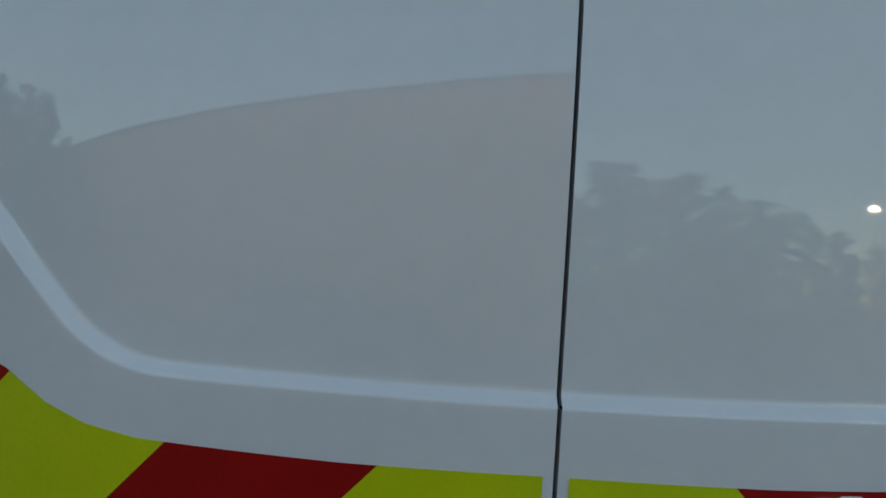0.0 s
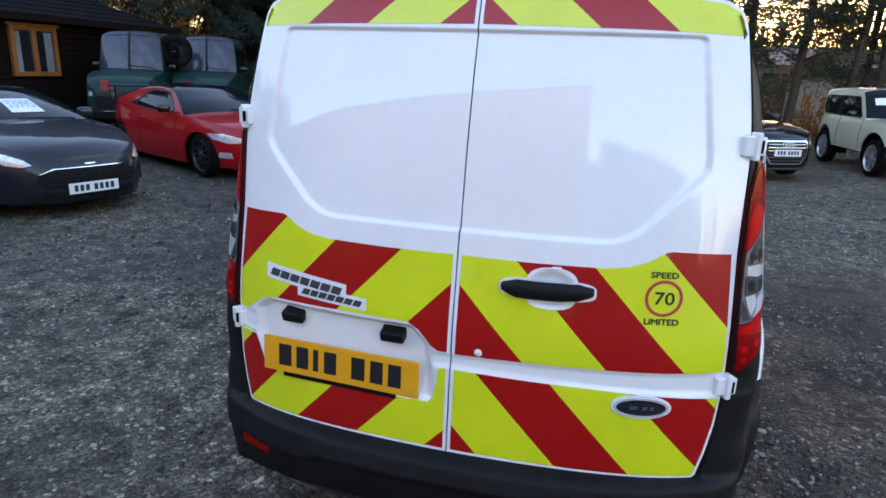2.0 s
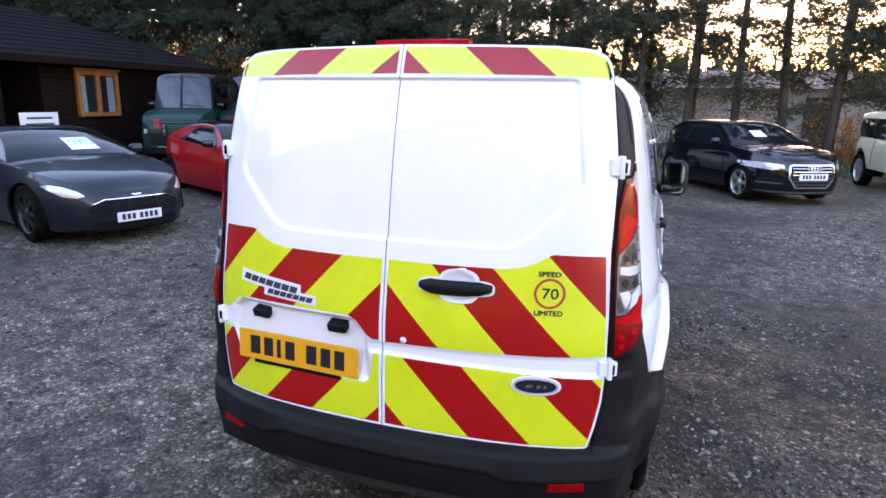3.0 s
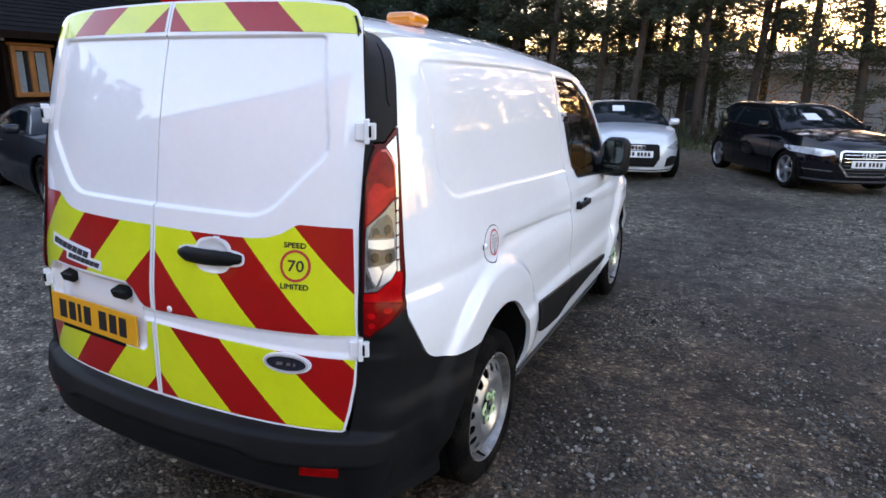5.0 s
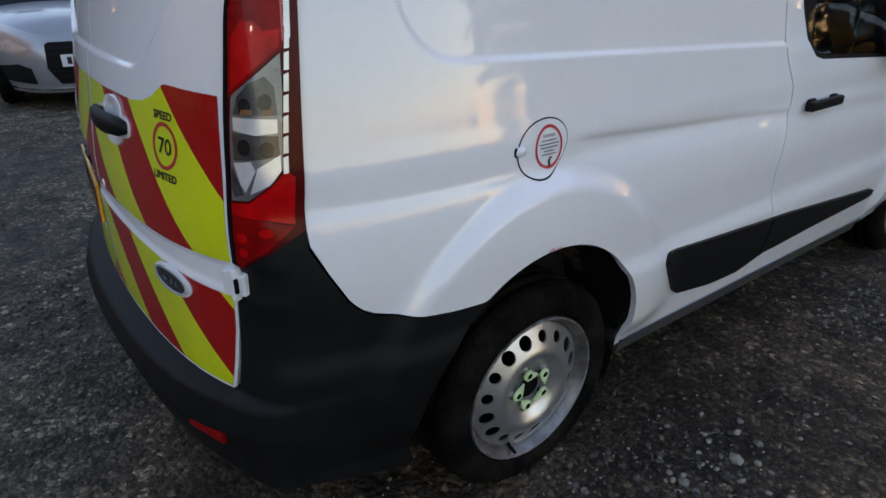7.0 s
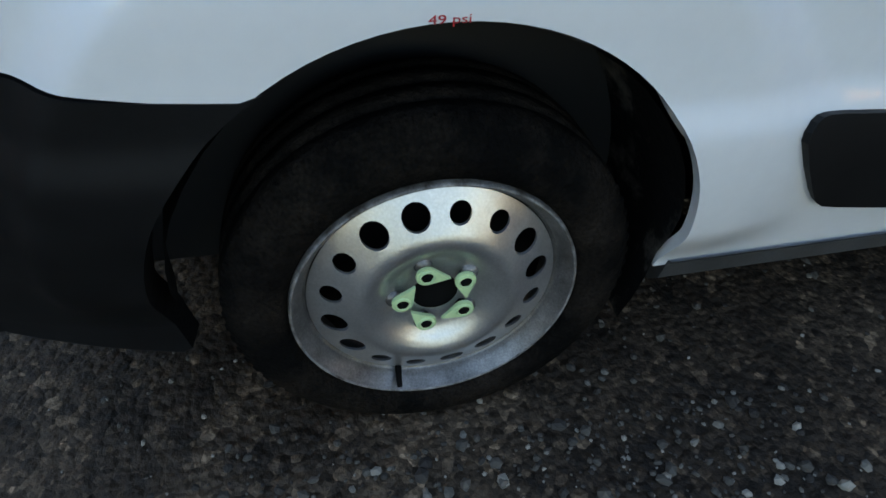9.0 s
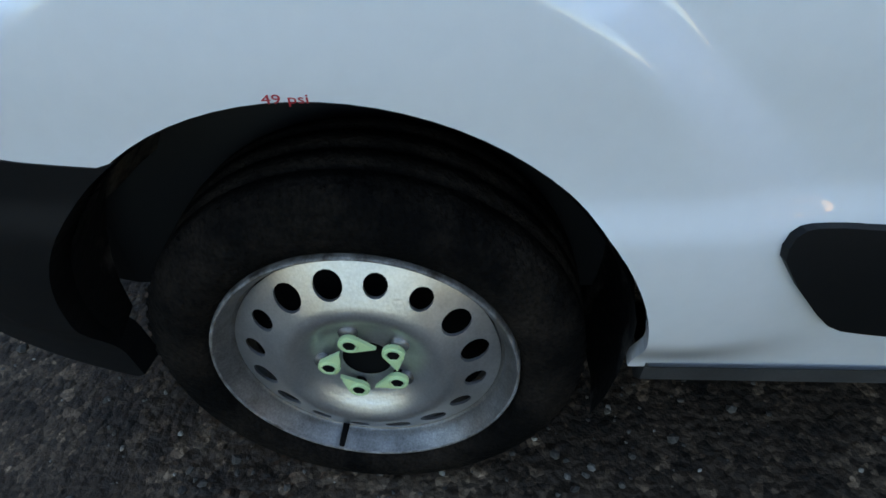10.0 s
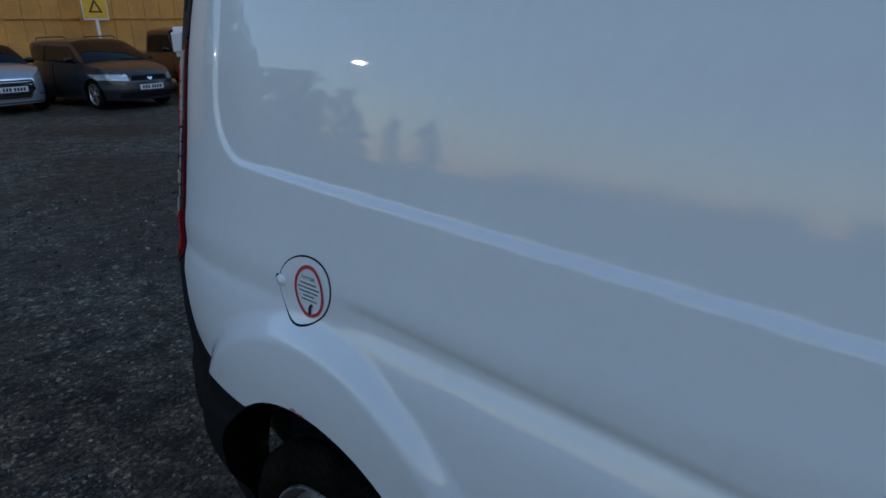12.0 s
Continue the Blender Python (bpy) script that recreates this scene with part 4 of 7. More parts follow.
# door mirrors
def mirror(sign):
    bm = bmesh.new()
    at = Matrix.Translation((sign * 0.962, 2.64, 1.180)) @ pose(0, 0, 0, -4, 0, sign * -9)
    box(bm, (-0.083, -0.035, -0.122), (0.083, 0.10, 0.122), 0.055, at, 4)
    shell = part("door_mirror", bm, PLASTIC, van, "black plastic door mirror with two glasses")
    bm = bmesh.new()
    tube(bm, [(sign * 0.86, 2.78, 1.085), (sign * 0.95, 2.70, 1.09), (sign * 1.01, 2.68, 1.12)], 0.045, 0.035, 8)
    part("mirror_arm", bm, PLASTIC, shell)
    for name, z0, z1 in (("mirror_glass", -0.040, 0.100), ("blind_spot_glass", -0.100, -0.048)):
        bm = bmesh.new()
        skin(bm, [ellipse(0.0, (z0 + z1) / 2, 0.071, (z1 - z0) / 2, 36, 4.0)], lambda u, v: at @ Vector((u, -0.041, v)), (1, 1), 0.006)
        part(name, bm, MIRROR, shell, "mirror glass", smooth=False)


mirror(1)
mirror(-1)

# ---- wheels: steel discs with paired holes, lime nut markers, worn tyres ----
def disc_x(r):
    """Depth of the wheel disc's face (outward is +) at a radius."""
    return WHEEL_FACE(r)


WHEEL_FACE = pchip((0.0, 0.030, 0.036, 0.062, 0.078, 0.104, 0.118, 0.128, 0.135, 0.162, 0.190, 0.197), (-0.055, -0.055, -0.024, -0.022, -0.017, 0.000, 0.0038, 0.0018, -0.0015, -0.0150, -0.029, -0.0325))


def wheel(m, steer=0.0):
    hub = thing("wheel", "", "")
    for key in ("label", "category"):
        if key in hub:
            del hub[key]
    hub.parent = van
    hub.matrix_local = m
    # tyre
    bm = bmesh.new()
    prof = [(-0.030, 0.206), (-0.012, 0.222), (0.006, 0.236), (0.010, 0.262), (0.004, 0.288), (-0.006, 0.302), (-0.018, 0.313), (-0.024, 0.3165)]
    prof += [(-0.048, 0.3195), (-0.050, 0.313), (-0.058, 0.313), (-0.060, 0.3205), (-0.092, 0.321), (-0.094, 0.314), (-0.104, 0.314), (-0.106, 0.321), (-0.138, 0.3205), (-0.14, 0.313), (-0.148, 0.313), (-0.15, 0.3195)]
    prof += [(-0.176, 0.316), (-0.19, 0.302), (-0.202, 0.27), (-0.198, 0.235), (-0.18, 0.206)]
    spin(bm, prof, 72, "x")
    for i in range(72):
        a = 2 * math.pi * (i + 0.5) / 72
        t = pose(0, 0, 0, math.degrees(a), 0, 0)
        tilt = t @ Matrix.Translation((-0.015, 0.302, 0)) @ pose(0, 0, 0, 0, 0, 34)
        box(bm, (-0.006, -0.012 if i % 2 else -0.006, -0.0062), (0.0045, 0.016, 0.0062), 0.0, tilt)
    tyre = part("tyre", bm, RUBBER, hub, "worn black tyre", smooth=False)
    for f in tyre.data.polygons:
        f.use_smooth = True
    # rim barrel and flange
    bm = bmesh.new()
    spin(bm, [(-0.17, 0.20), (-0.07, 0.1985), (-0.034, 0.1985), (-0.035, 0.2010), (-0.029, 0.2035), (-0.019, 0.2050), (-0.016, 0.2085), (-0.010, 0.2105), (-0.005, 0.2155), (-0.003, 0.2165), (0.0005, 0.2185)], 72, "x")
    part("rim", bm, BARREL, hub, "scuffed silver rim")
    bm = bmesh.new()
    spin(bm, [(0.0005, 0.2185), (0.0025, 0.2200), (0.002, 0.2222), (-0.001, 0.2238), (-0.009, 0.2243)], 72, "x")
    part("rim_edge", bm, RUSTY, hub, "worn rim edge with rust and kerb marks")
    # disc with sixteen holes
    bm = bmesh.new()
    n = 16
    def at(r, a):
        return (disc_x(r), r * math.cos(a), r * math.sin(a))
    r0, r1 = 0.135, 0.189
    holes = []
    for k in range(n):
        a0, a1 = 2 * math.pi * k / n, 2 * math.pi * (k + 1) / n
        ac, rc = (a0 + a1) / 2, 0.1625
        hr = 0.0205 if k % 4 in (0, 1) else 0.0165
        per = []
        q = 6
        for i in range(q):
            per.append((r0, a0 + (a1 - a0) * i / q))
        for i in range(q):
            per.append((r0 + (r1 - r0) * i / q, a1))
        for i in range(q):
            per.append((r1, a1 - (a1 - a0) * i / q))
        for i in range(q):
            per.append((r1 - (r1 - r0) * i / q, a0))
        outv = [bm.verts.new(at(r, a)) for r, a in per]
        inn = []
        for r, a in per:
            dx, dy = r * math.cos(a - ac) - rc, r * math.sin(a - ac)
            d = math.hypot(dx, dy)
            px, py = rc + hr * dx / d, hr * dy / d
            inn.append((math.hypot(px, py), ac + math.atan2(py, px)))
        inv = [bm.verts.new(at(r, a)) for r, a in inn]
        holes.append([(r, a) for r, a in inn])
        for i in range(len(per)):
            j = (i + 1) % len(per)
            bm.faces.new((outv[i], outv[j], inv[j], inv[i]))
    radii = [0.037, 0.040, 0.050, 0.062, 0.070, 0.080, 0.092, 0.105, 0.112, 0.118, 0.123, 0.129, 0.135]
    spin(bm, [(disc_x(r), r) for r in radii], 96, "x")
    spin(bm, [(disc_x(r), r) for r in (0.189, 0.193, 0.197)], 96, "x")
    bmesh.ops.remove_doubles(bm, verts=bm.verts[:], dist=0.0004)
    bmesh.ops.recalc_face_normals(bm, faces=bm.faces[:])
    for hole in holes:
        top = [bm.verts.new(at(r, a)) for r, a in hole]
        low = [bm.verts.new((disc_x(r) - 0.005, r * math.cos(a), r * math.sin(a))) for r, a in hole]
        for i in range(len(hole)):
            j = (i + 1) % len(hole)
            bm.faces.new((top[i], top[j], low[j], low[i]))
    bm.normal_update()
    bmesh.ops.remove_doubles(bm, verts=bm.verts[:], dist=0.0004)
    bm.normal_update()
    for e in bm.edges:
        if len(e.link_faces) == 2 and e.link_faces[0].normal.dot(e.link_faces[1].normal) ** 2 < 0.3:
            e.smooth = False
    face = part("wheel_disc", bm, STEEL, hub, "silver painted steel wheel disc")
    # black sheets stand in for the shade inside the hub and disc holes
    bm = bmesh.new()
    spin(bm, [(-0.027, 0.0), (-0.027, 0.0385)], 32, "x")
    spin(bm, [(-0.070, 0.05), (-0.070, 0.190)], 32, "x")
    part("hole_shade", bm, BLACK, hub)
    # raised nut seats, nuts and lime markers
    for k in range(5):
        a = radians(36 + 72 * k)
        cy, cz = 0.054 * math.cos(a), 0.054 * math.sin(a)
        bm = bmesh.new()
        spin(bm, [(-0.021, 0.015), (-0.014, 0.012), (-0.013, 0.0)], 14, "x", Matrix.Translation((0, cy * 1.22, cz * 1.22)))
        part("nut_seat", bm, BARREL, hub)
        bm = bmesh.new()
        tip = 36 + 72 * k - 122
        t = radians(tip)
        mk = Matrix.Translation((-0.005, cy, cz))
        ring_o, ring_i = [], []
        for i in range(40):
            b = t + 2 * math.pi * i / 40
            d = math.cos(b - t)
            r = min(0.0165 / max(0.02, math.cos(abs(math.remainder(b - t, 2 * math.pi)) - 1.12)), 0.044) if d > 0.44 else 0.0165
            ring_o.append((r * math.cos(b), r * math.sin(b)))
            ring_i.append((0.0095 * math.cos(b), 0.0095 * math.sin(b)))
        skin(bm, ring_poly(ring_o, ring_i), lambda u, v, mk=mk: mk @ Vector((0.0, u, v)), (0.05, 0.05), 0.006)
        spin(bm, [(0.0, 0.0135), (0.0025, 0.0128), (0.003, 0.0100), (0.001, 0.0093)], 18, "x", mk)
        part("nut_marker", bm, LIME, hub, "pale green wheel nut indicator", smooth=False)
        bm = bmesh.new()
        spin(bm, [(-0.018, 0.0096), (0.0015, 0.0096), (0.0017, 0.0)], 6, "x", mk)
        part("wheel_nut", bm, BLACK, hub, smooth=False)
    bm = bmesh.new()
    tube(bm, [(-0.045, -0.058, -0.180), (-0.012, -0.062, -0.190), (0.006, -0.063, -0.193)], 0.006, 0.0045, 8)
    part("valve", bm, BLACK, hub, "black rubber tyre valve")
    return hub


w1 = wheel(Matrix.Translation((0.902, AXLE_R, HUB_Z)))
for x0, y0, rz, spin_deg in ((0.875, AXLE_F, 0, 33), (-0.902, AXLE_R, 180, 0), (-0.875, AXLE_F, 180, 50)):
    c = copy_thing(w1, pose(x0, y0, HUB_Z, 0, 0, rz) @ pose(0, 0, 0, spin_deg, 0, 0))

# ---- ground ----
def ground_material():
    m = bpy.data.materials.new("wet_gravel")
    m.use_nodes = True
    n, l = m.node_tree.nodes, m.node_tree.links
    b = n["Principled BSDF"]
    b.inputs["Specular IOR Level"].default_value = 0.25
    tc = n.new("ShaderNodeTexCoord")
    def noise_at(scale, detail=5):
        t = n.new("ShaderNodeTexNoise")
        t.inputs["Scale"].default_value = scale
        t.inputs["Detail"].default_value = detail
        l.new(tc.outputs["Object"], t.inputs["Vector"])
        return t
    def cells_at(scale, steps):
        """Stones of one size: a brightness for each, and its height."""
        v = n.new("ShaderNodeTexVoronoi")
        v.inputs["Scale"].default_value = scale
        l.new(tc.outputs["Object"], v.inputs["Vector"])
        sep = n.new("ShaderNodeSeparateColor")
        l.new(v.outputs["Color"], sep.inputs[0])
        r = n.new("ShaderNodeValToRGB")
        els = r.color_ramp.elements
        for i, (pos, val) in enumerate(steps):
            e = els[0] if i == 0 else els[len(els) - 1] if i == len(steps) - 1 else els.new(pos)
            e.position, e.color = pos, (val, val, val, 1)
        l.new(sep.outputs[0], r.inputs[0])
        return v, r
    vor, tone = cells_at(48, ((0.0, 0.42), (0.5, 0.78), (0.80, 1.05), (0.92, 1.5), (1.0, 2.9)))
    grit, grit_tone = cells_at(115, ((0.0, 0.5), (0.6, 0.92), (0.88, 1.3), (1.0, 2.2)))
    big = noise_at(0.45)
    ramp = n.new("ShaderNodeValToRGB")
    ramp.color_ramp.elements[0].position, ramp.color_ramp.elements[1].position = 0.38, 0.66
    ramp.color_ramp.elements[0].color = (0.048, 0.038, 0.0272, 1)
    ramp.color_ramp.elements[1].color = (0.140, 0.120, 0.088, 1)
    l.new(big.outputs["Fac"], ramp.inputs["Fac"])
    soil = n.new("ShaderNodeValToRGB")
    soil.color_ramp.elements[0].position, soil.color_ramp.elements[1].position = 0.36, 0.66
    soil.color_ramp.elements[0].color = (0.036, 0.0232, 0.0142, 1)
    soil.color_ramp.elements[1].color = (0.106, 0.071, 0.045, 1)
    l.new(noise_at(1.1).outputs["Fac"], soil.inputs["Fac"])
    away = n.new("ShaderNodeVectorMath")
    away.operation = "DISTANCE"
    away.inputs[1].default_value = (2.5, 0.6, 0.0)
    l.new(tc.outputs["Object"], away.inputs[0])
    wob = n.new("ShaderNodeMath")
    wob.operation = "MULTIPLY_ADD"
    wob.inputs[1].default_value = 3.0
    l.new(noise_at(0.8).outputs["Fac"], wob.inputs[0])
    l.new(away.outputs["Value"], wob.inputs[2])
    edge_of = n.new("ShaderNodeMapRange")
    edge_of.inputs[1].default_value, edge_of.inputs[2].default_value = 3.7, 5.2
    l.new(wob.outputs[0], edge_of.inputs[0])
    blend = n.new("ShaderNodeMix")
    blend.data_type = "RGBA"
    l.new(edge_of.outputs[0], blend.inputs[0])
    l.new(soil.outputs["Color"], blend.inputs[6])
    l.new(ramp.outputs["Color"], blend.inputs[7])
    grain = n.new("ShaderNodeMapRange")
    grain.inputs[1].default_value, grain.inputs[2].default_value = 0.3, 0.72
    grain.inputs[3].default_value, grain.inputs[4].default_value = 0.36, 1.75
    l.new(noise_at(6, 12).outputs["Fac"], grain.inputs[0])
    both = n.new("ShaderNodeMath")
    both.operation = "MULTIPLY"
    stones = n.new("ShaderNodeMath")
    stones.operation = "MULTIPLY"
    l.new(tone.outputs["Color"], stones.inputs[0])
    l.new(grit_tone.outputs["Color"], stones.inputs[1])
    l.new(stones.outputs[0], both.inputs[0])
    l.new(grain.outputs[0], both.inputs[1])
    sc = n.new("ShaderNodeVectorMath")
    sc.operation = "SCALE"
    l.new(blend.outputs[2], sc.inputs[0])
    l.new(both.outputs[0], sc.inputs["Scale"])
    l.new(sc.outputs[0], b.inputs["Base Color"])
    rr = n.new("ShaderNodeMapRange")
    rr.inputs[1].default_value, rr.inputs[2].default_value = 0.35, 0.62
    rr.inputs[3].default_value, rr.inputs[4].default_value = 0.55, 0.92
    l.new(big.outputs["Fac"], rr.inputs[0])
    l.new(rr.outputs[0], b.inputs["Roughness"])
    fine = noise_at(42, 10)
    add = n.new("ShaderNodeMath")
    add.operation = "MULTIPLY_ADD"
    add.inputs[1].default_value = -0.4
    l.new(vor.outputs["Distance"], add.inputs[0])
    l.new(fine.outputs["Fac"], add.inputs[2])
    bp = n.new("ShaderNodeBump")
    bp.inputs["Strength"].default_value = 0.9
    bp.inputs["Distance"].default_value = 0.017
    l.new(add.outputs[0], bp.inputs["Height"])
    l.new(bp.outputs[0], b.inputs["Normal"])
    return m


GRAVEL = ground_material()
def soft_noise(x, y, s):
    return noise.noise(Vector((x * s, y * s, 3.7)))


def ground_z(x, y):
    far = math.hypot(x, y - 2)
    calm = sstep(0.0, 4.0, max(abs(x) - 0.6, abs(y - 2) - 2.2, 0.0)) * (1 - sstep(20, 40, far))
    return -0.004 + 0.012 * soft_noise(x, y, 1.7) * (0.3 + 0.7 * calm) + 0.03 * soft_noise(x, y, 0.35) * calm


bm = bmesh.new()
def axis_lines():
    near = lines(-10, 14, 0.25)
    return [-1500, -400, -150, -70, -40, -28, -20, -15] + near + [16, 20, 27, 38, 60, 110, 300, 1500]


gx, gy = axis_lines(), axis_lines()
grid = [[bm.verts.new((x, y, ground_z(x, y))) for y in gy] for x in gx]
for i in range(len(gx) - 1):
    for j in range(len(gy) - 1):
        bm.faces.new((grid[i][j], grid[i + 1][j], grid[i + 1][j + 1], grid[i][j + 1]))
tagged(part("ground", bm, GRAVEL), "dark compacted gravel yard with loose grey stones", "ground", kind="structure")

STONE = mat("grey_stones", (0.085, 0.082, 0.08), 0.8, vary=0.3, scale=30, fine=0.2)
def stone_color(m):
    n, l = m.node_tree.nodes, m.node_tree.links
    b = n["Principled BSDF"]
    geo = n.new("ShaderNodeNewGeometry")
    ramp = n.new("ShaderNodeValToRGB")
    ramp.color_ramp.elements[0].color = (0.020, 0.016, 0.013, 1)
    ramp.color_ramp.elements[1].color = (0.30, 0.27, 0.225, 1)
    e = ramp.color_ramp.elements.new(0.72)
    e.color = (0.082, 0.073, 0.060, 1)
    l.new(geo.outputs["Random Per Island"], ramp.inputs["Fac"])
    l.new(ramp.outputs["Color"], b.inputs["Base Color"])


stone_color(STONE)
def gravel():
    rng = np.random.default_rng(5)
    base = bmesh.new()
    bmesh.ops.create_icosphere(base, subdivisions=1, radius=1)
    base.verts.index_update()
    bv = np.array([v.co[:] for v in base.verts])
    bf = np.array([[v.index for v in f.verts] for f in base.faces])
    base.free()
    verts, faces, n = [], [], 0
    zones = [((0.95, 3.2), (-1.0, 3.6), 24000, 0.0062), ((1.0, 3.4), (-1.2, 3.4), 1500, 0.0125), ((-2.6, 0.0), (-0.4, 3.0), 3000, 0.009), ((-1.6, 3.6), (-1.8, -0.12), 6000, 0.008), ((3.0, 9.0), (-1.0, 9.0), 10000, 0.013), ((-6.0, -1.0), (0.5, 9.0), 8000, 0.012), ((-5.0, 2.5), (-5.0, -1.8), 5000, 0.011), ((0.6, 1.0), (-0.1, 3.0), 700, 0.006), ((1.2, 6.5), (-0.8, 7.5), 11000, 0.0095)]
    for (xa, xb), (ya, yb), count, size in zones:
        for _ in range(count):
            x, y = rng.uniform(xa, xb), rng.uniform(ya, yb)
            if soft_noise(x, y, 0.9) + 0.9 * soft_noise(x, y, 2.3) < rng.uniform(-0.45, 0.35):
                continue
            r = size * min(2.0, rng.lognormal(-0.35, 0.5))
            sc = r * rng.uniform(0.65, 1.35, 3) * (1, 1, 0.7)
            a = rng.uniform(0, 6.28)
            jit = bv * (1 + rng.uniform(-0.22, 0.22, (len(bv), 1))) * sc
            c, s = math.cos(a), math.sin(a)
            p = np.stack([jit[:, 0] * c - jit[:, 1] * s + x, jit[:, 0] * s + jit[:, 1] * c + y, jit[:, 2] + ground_z(x, y) + r * 0.25], 1)
            verts.append(p)
            faces.append(bf + n)
            n += len(bv)
    me = bpy.data.meshes.new("gravel")
    me.from_pydata(np.concatenate(verts).tolist(), [], np.concatenate(faces).tolist())
    me.materials.append(STONE)
    tagged(new("loose_gravel", me), "loose grey gravel stones scattered over the yard", "gravel", kind="stuff")


gravel()

# ---- timber sales hut with windows, porch and entrance doors ----
TIMBER = mat("dark_stained_timber", (0.0115, 0.0062, 0.0048), 0.8, spec=0.06, vary=0.35, scale=5, fine=0.2, bump=0.2, bump_scale=40)
ORANGE_WOOD = mat("orange_varnished_wood", (0.28, 0.095, 0.020), 0.45, vary=0.25, scale=7, coat=0.2, fine=0.12)
# varnished door wood with the orange lamplight of the entrance put into its colour
LIT_DOOR_WOOD = mat("lamplit_varnished_wood", (0.50, 0.105, 0.016), 0.4, vary=0.25, scale=7, coat=0.3, fine=0.12)
FELT = mat("dark_roof_felt", (0.0115, 0.0112, 0.012), 0.95, spec=0.03, vary=0.3, scale=3, fine=0.2, bump=0.2, bump_scale=30)
CURTAIN = mat("pale_curtain", (0.16, 0.19, 0.21), 0.9, vary=0.15, scale=20)
DECK = mat("concrete_step", (0.16, 0.155, 0.15), 0.85, vary=0.25, scale=4, fine=0.15)
CLAD_WHITE = mat("white_cladding", (0.66, 0.67, 0.68), 0.6, vary=0.12, scale=1.2, fine=0.06)
CLAD_OCHRE = mat("ochre_cladding", (0.58, 0.28, 0.065), 0.7, vary=0.2, scale=0.8, fine=0.1)
ROOF_BROWN = mat("brown_sheet_roof", (0.12, 0.075, 0.05), 0.8, vary=0.25, scale=1.0)
SIGN_Y = mat("yellow_sign", (0.75, 0.42, 0.03), 0.5, vary=0.1, scale=6)

HX, HY0, HY1, EAVE = -12.2, 1.5, 14.1, 2.42
hut = thing("timber_hut", "dark stained timber hut with orange window frames and felt roof", "hut")


def slab(name, lo, hi, material, parent, bevel=0.0, label="", m=None):
    bm = bmesh.new()
    box(bm, lo, hi, bevel, m)
    return part(name, bm, material, parent, label, smooth=False)


slab("hut_core", (HX - 6.6, HY0 + 0.05, 0.0), (HX - 1.25, HY1 - 0.05, EAVE), TIMBER, hut)
slab("hut_wall", (HX - 1.3, 8.72, 0.0), (HX - 0.05, HY1 - 0.05, EAVE), TIMBER, hut)
slab("hut_wall", (HX - 1.3, 6.55, 0.0), (HX - 0.05, 7.62, EAVE), TIMBER, hut)
slab("hut_wall", (HX - 1.3, HY0 + 0.05, 0.0), (HX - 0.05, 4.55, EAVE), TIMBER, hut)
board_mesh = {}
def boards(y0, y1, gaps):
    z = 0.02
    while z < EAVE - 0.05:
        spans = [(y0, y1)]
        for ga, gb, za, zb in gaps:
            if za < z + 0.13 and zb > z:
                spans = [s for a, b in spans for s in ((a, min(b, ga)), (max(a, gb), b)) if s[1] - s[0] > 0.03]
        for a, b in spans:
            key = round(b - a, 2)
            if key not in board_mesh:
                bm = bmesh.new()
                box(bm, (-0.05, 0, 0), (0.0, b - a, 0.128), 0.012, None, 1)
                me = bpy.data.meshes.new("board")
                bm.to_mesh(me)
                bm.free()
                me.materials.append(TIMBER)
                board_mesh[key] = me
            ob = new("board", board_mesh[key])
            ob.parent = hut
            ob.location = (HX + 0.002, a, z)
        z += 0.135


boards(8.72, HY1, [(9.5, 10.85, 1.12, 2.30)])
boards(6.55, 7.62, [(6.62, 7.55, 1.12, 2.28)])
boards(HY0, 4.55, [])


def hut_window(y0, y1, z0, z1):
    w = thing("hut_window", "", "")
    w.parent = hut
    w.name = "window"
    f = 0.10
    slab("frame", (HX - 0.03, y0, z0), (HX + 0.07, y0 + f, z1), ORANGE_WOOD, w, 0.008)
    slab("frame", (HX - 0.03, y1 - f, z0), (HX + 0.07, y1, z1), ORANGE_WOOD, w, 0.008)
    slab("frame", (HX - 0.03, y0 + f, z1 - f), (HX + 0.07, y1 - f, z1 - 0.002), ORANGE_WOOD, w, 0.008)
    slab("frame", (HX - 0.03, y0 + f, z0 + 0.002), (HX + 0.07, y1 - f, z0 + f), ORANGE_WOOD, w, 0.008)
    slab("mullion", (HX - 0.02, (y0 + y1) / 2 - 0.055, z0 + f), (HX + 0.06, (y0 + y1) / 2 + 0.055, z1 - f), ORANGE_WOOD, w, 0.008)
    slab("head_board", (HX - 0.01, y0 - 0.07, z1), (HX + 0.09, y1 + 0.07, z1 + 0.06), ORANGE_WOOD, w, 0.01)
    slab("pane", (HX + 0.0, y0 + f, z0 + f), (HX + 0.012, y1 - f, z1 - f), GLASS, w)
    for ya, yb in ((y0 + f + 0.02, y0 + f + 0.16), (y1 - f - 0.22, y1 - f - 0.02)):
        slab("curtain", (HX + 0.013, ya, z0 + f), (HX + 0.017, yb, z1 - f - 0.02), CURTAIN, w)
    return w


hut_window(9.57, 10.77, 1.18, 2.25)
hut_window(6.66, 7.50, 1.18, 2.22)
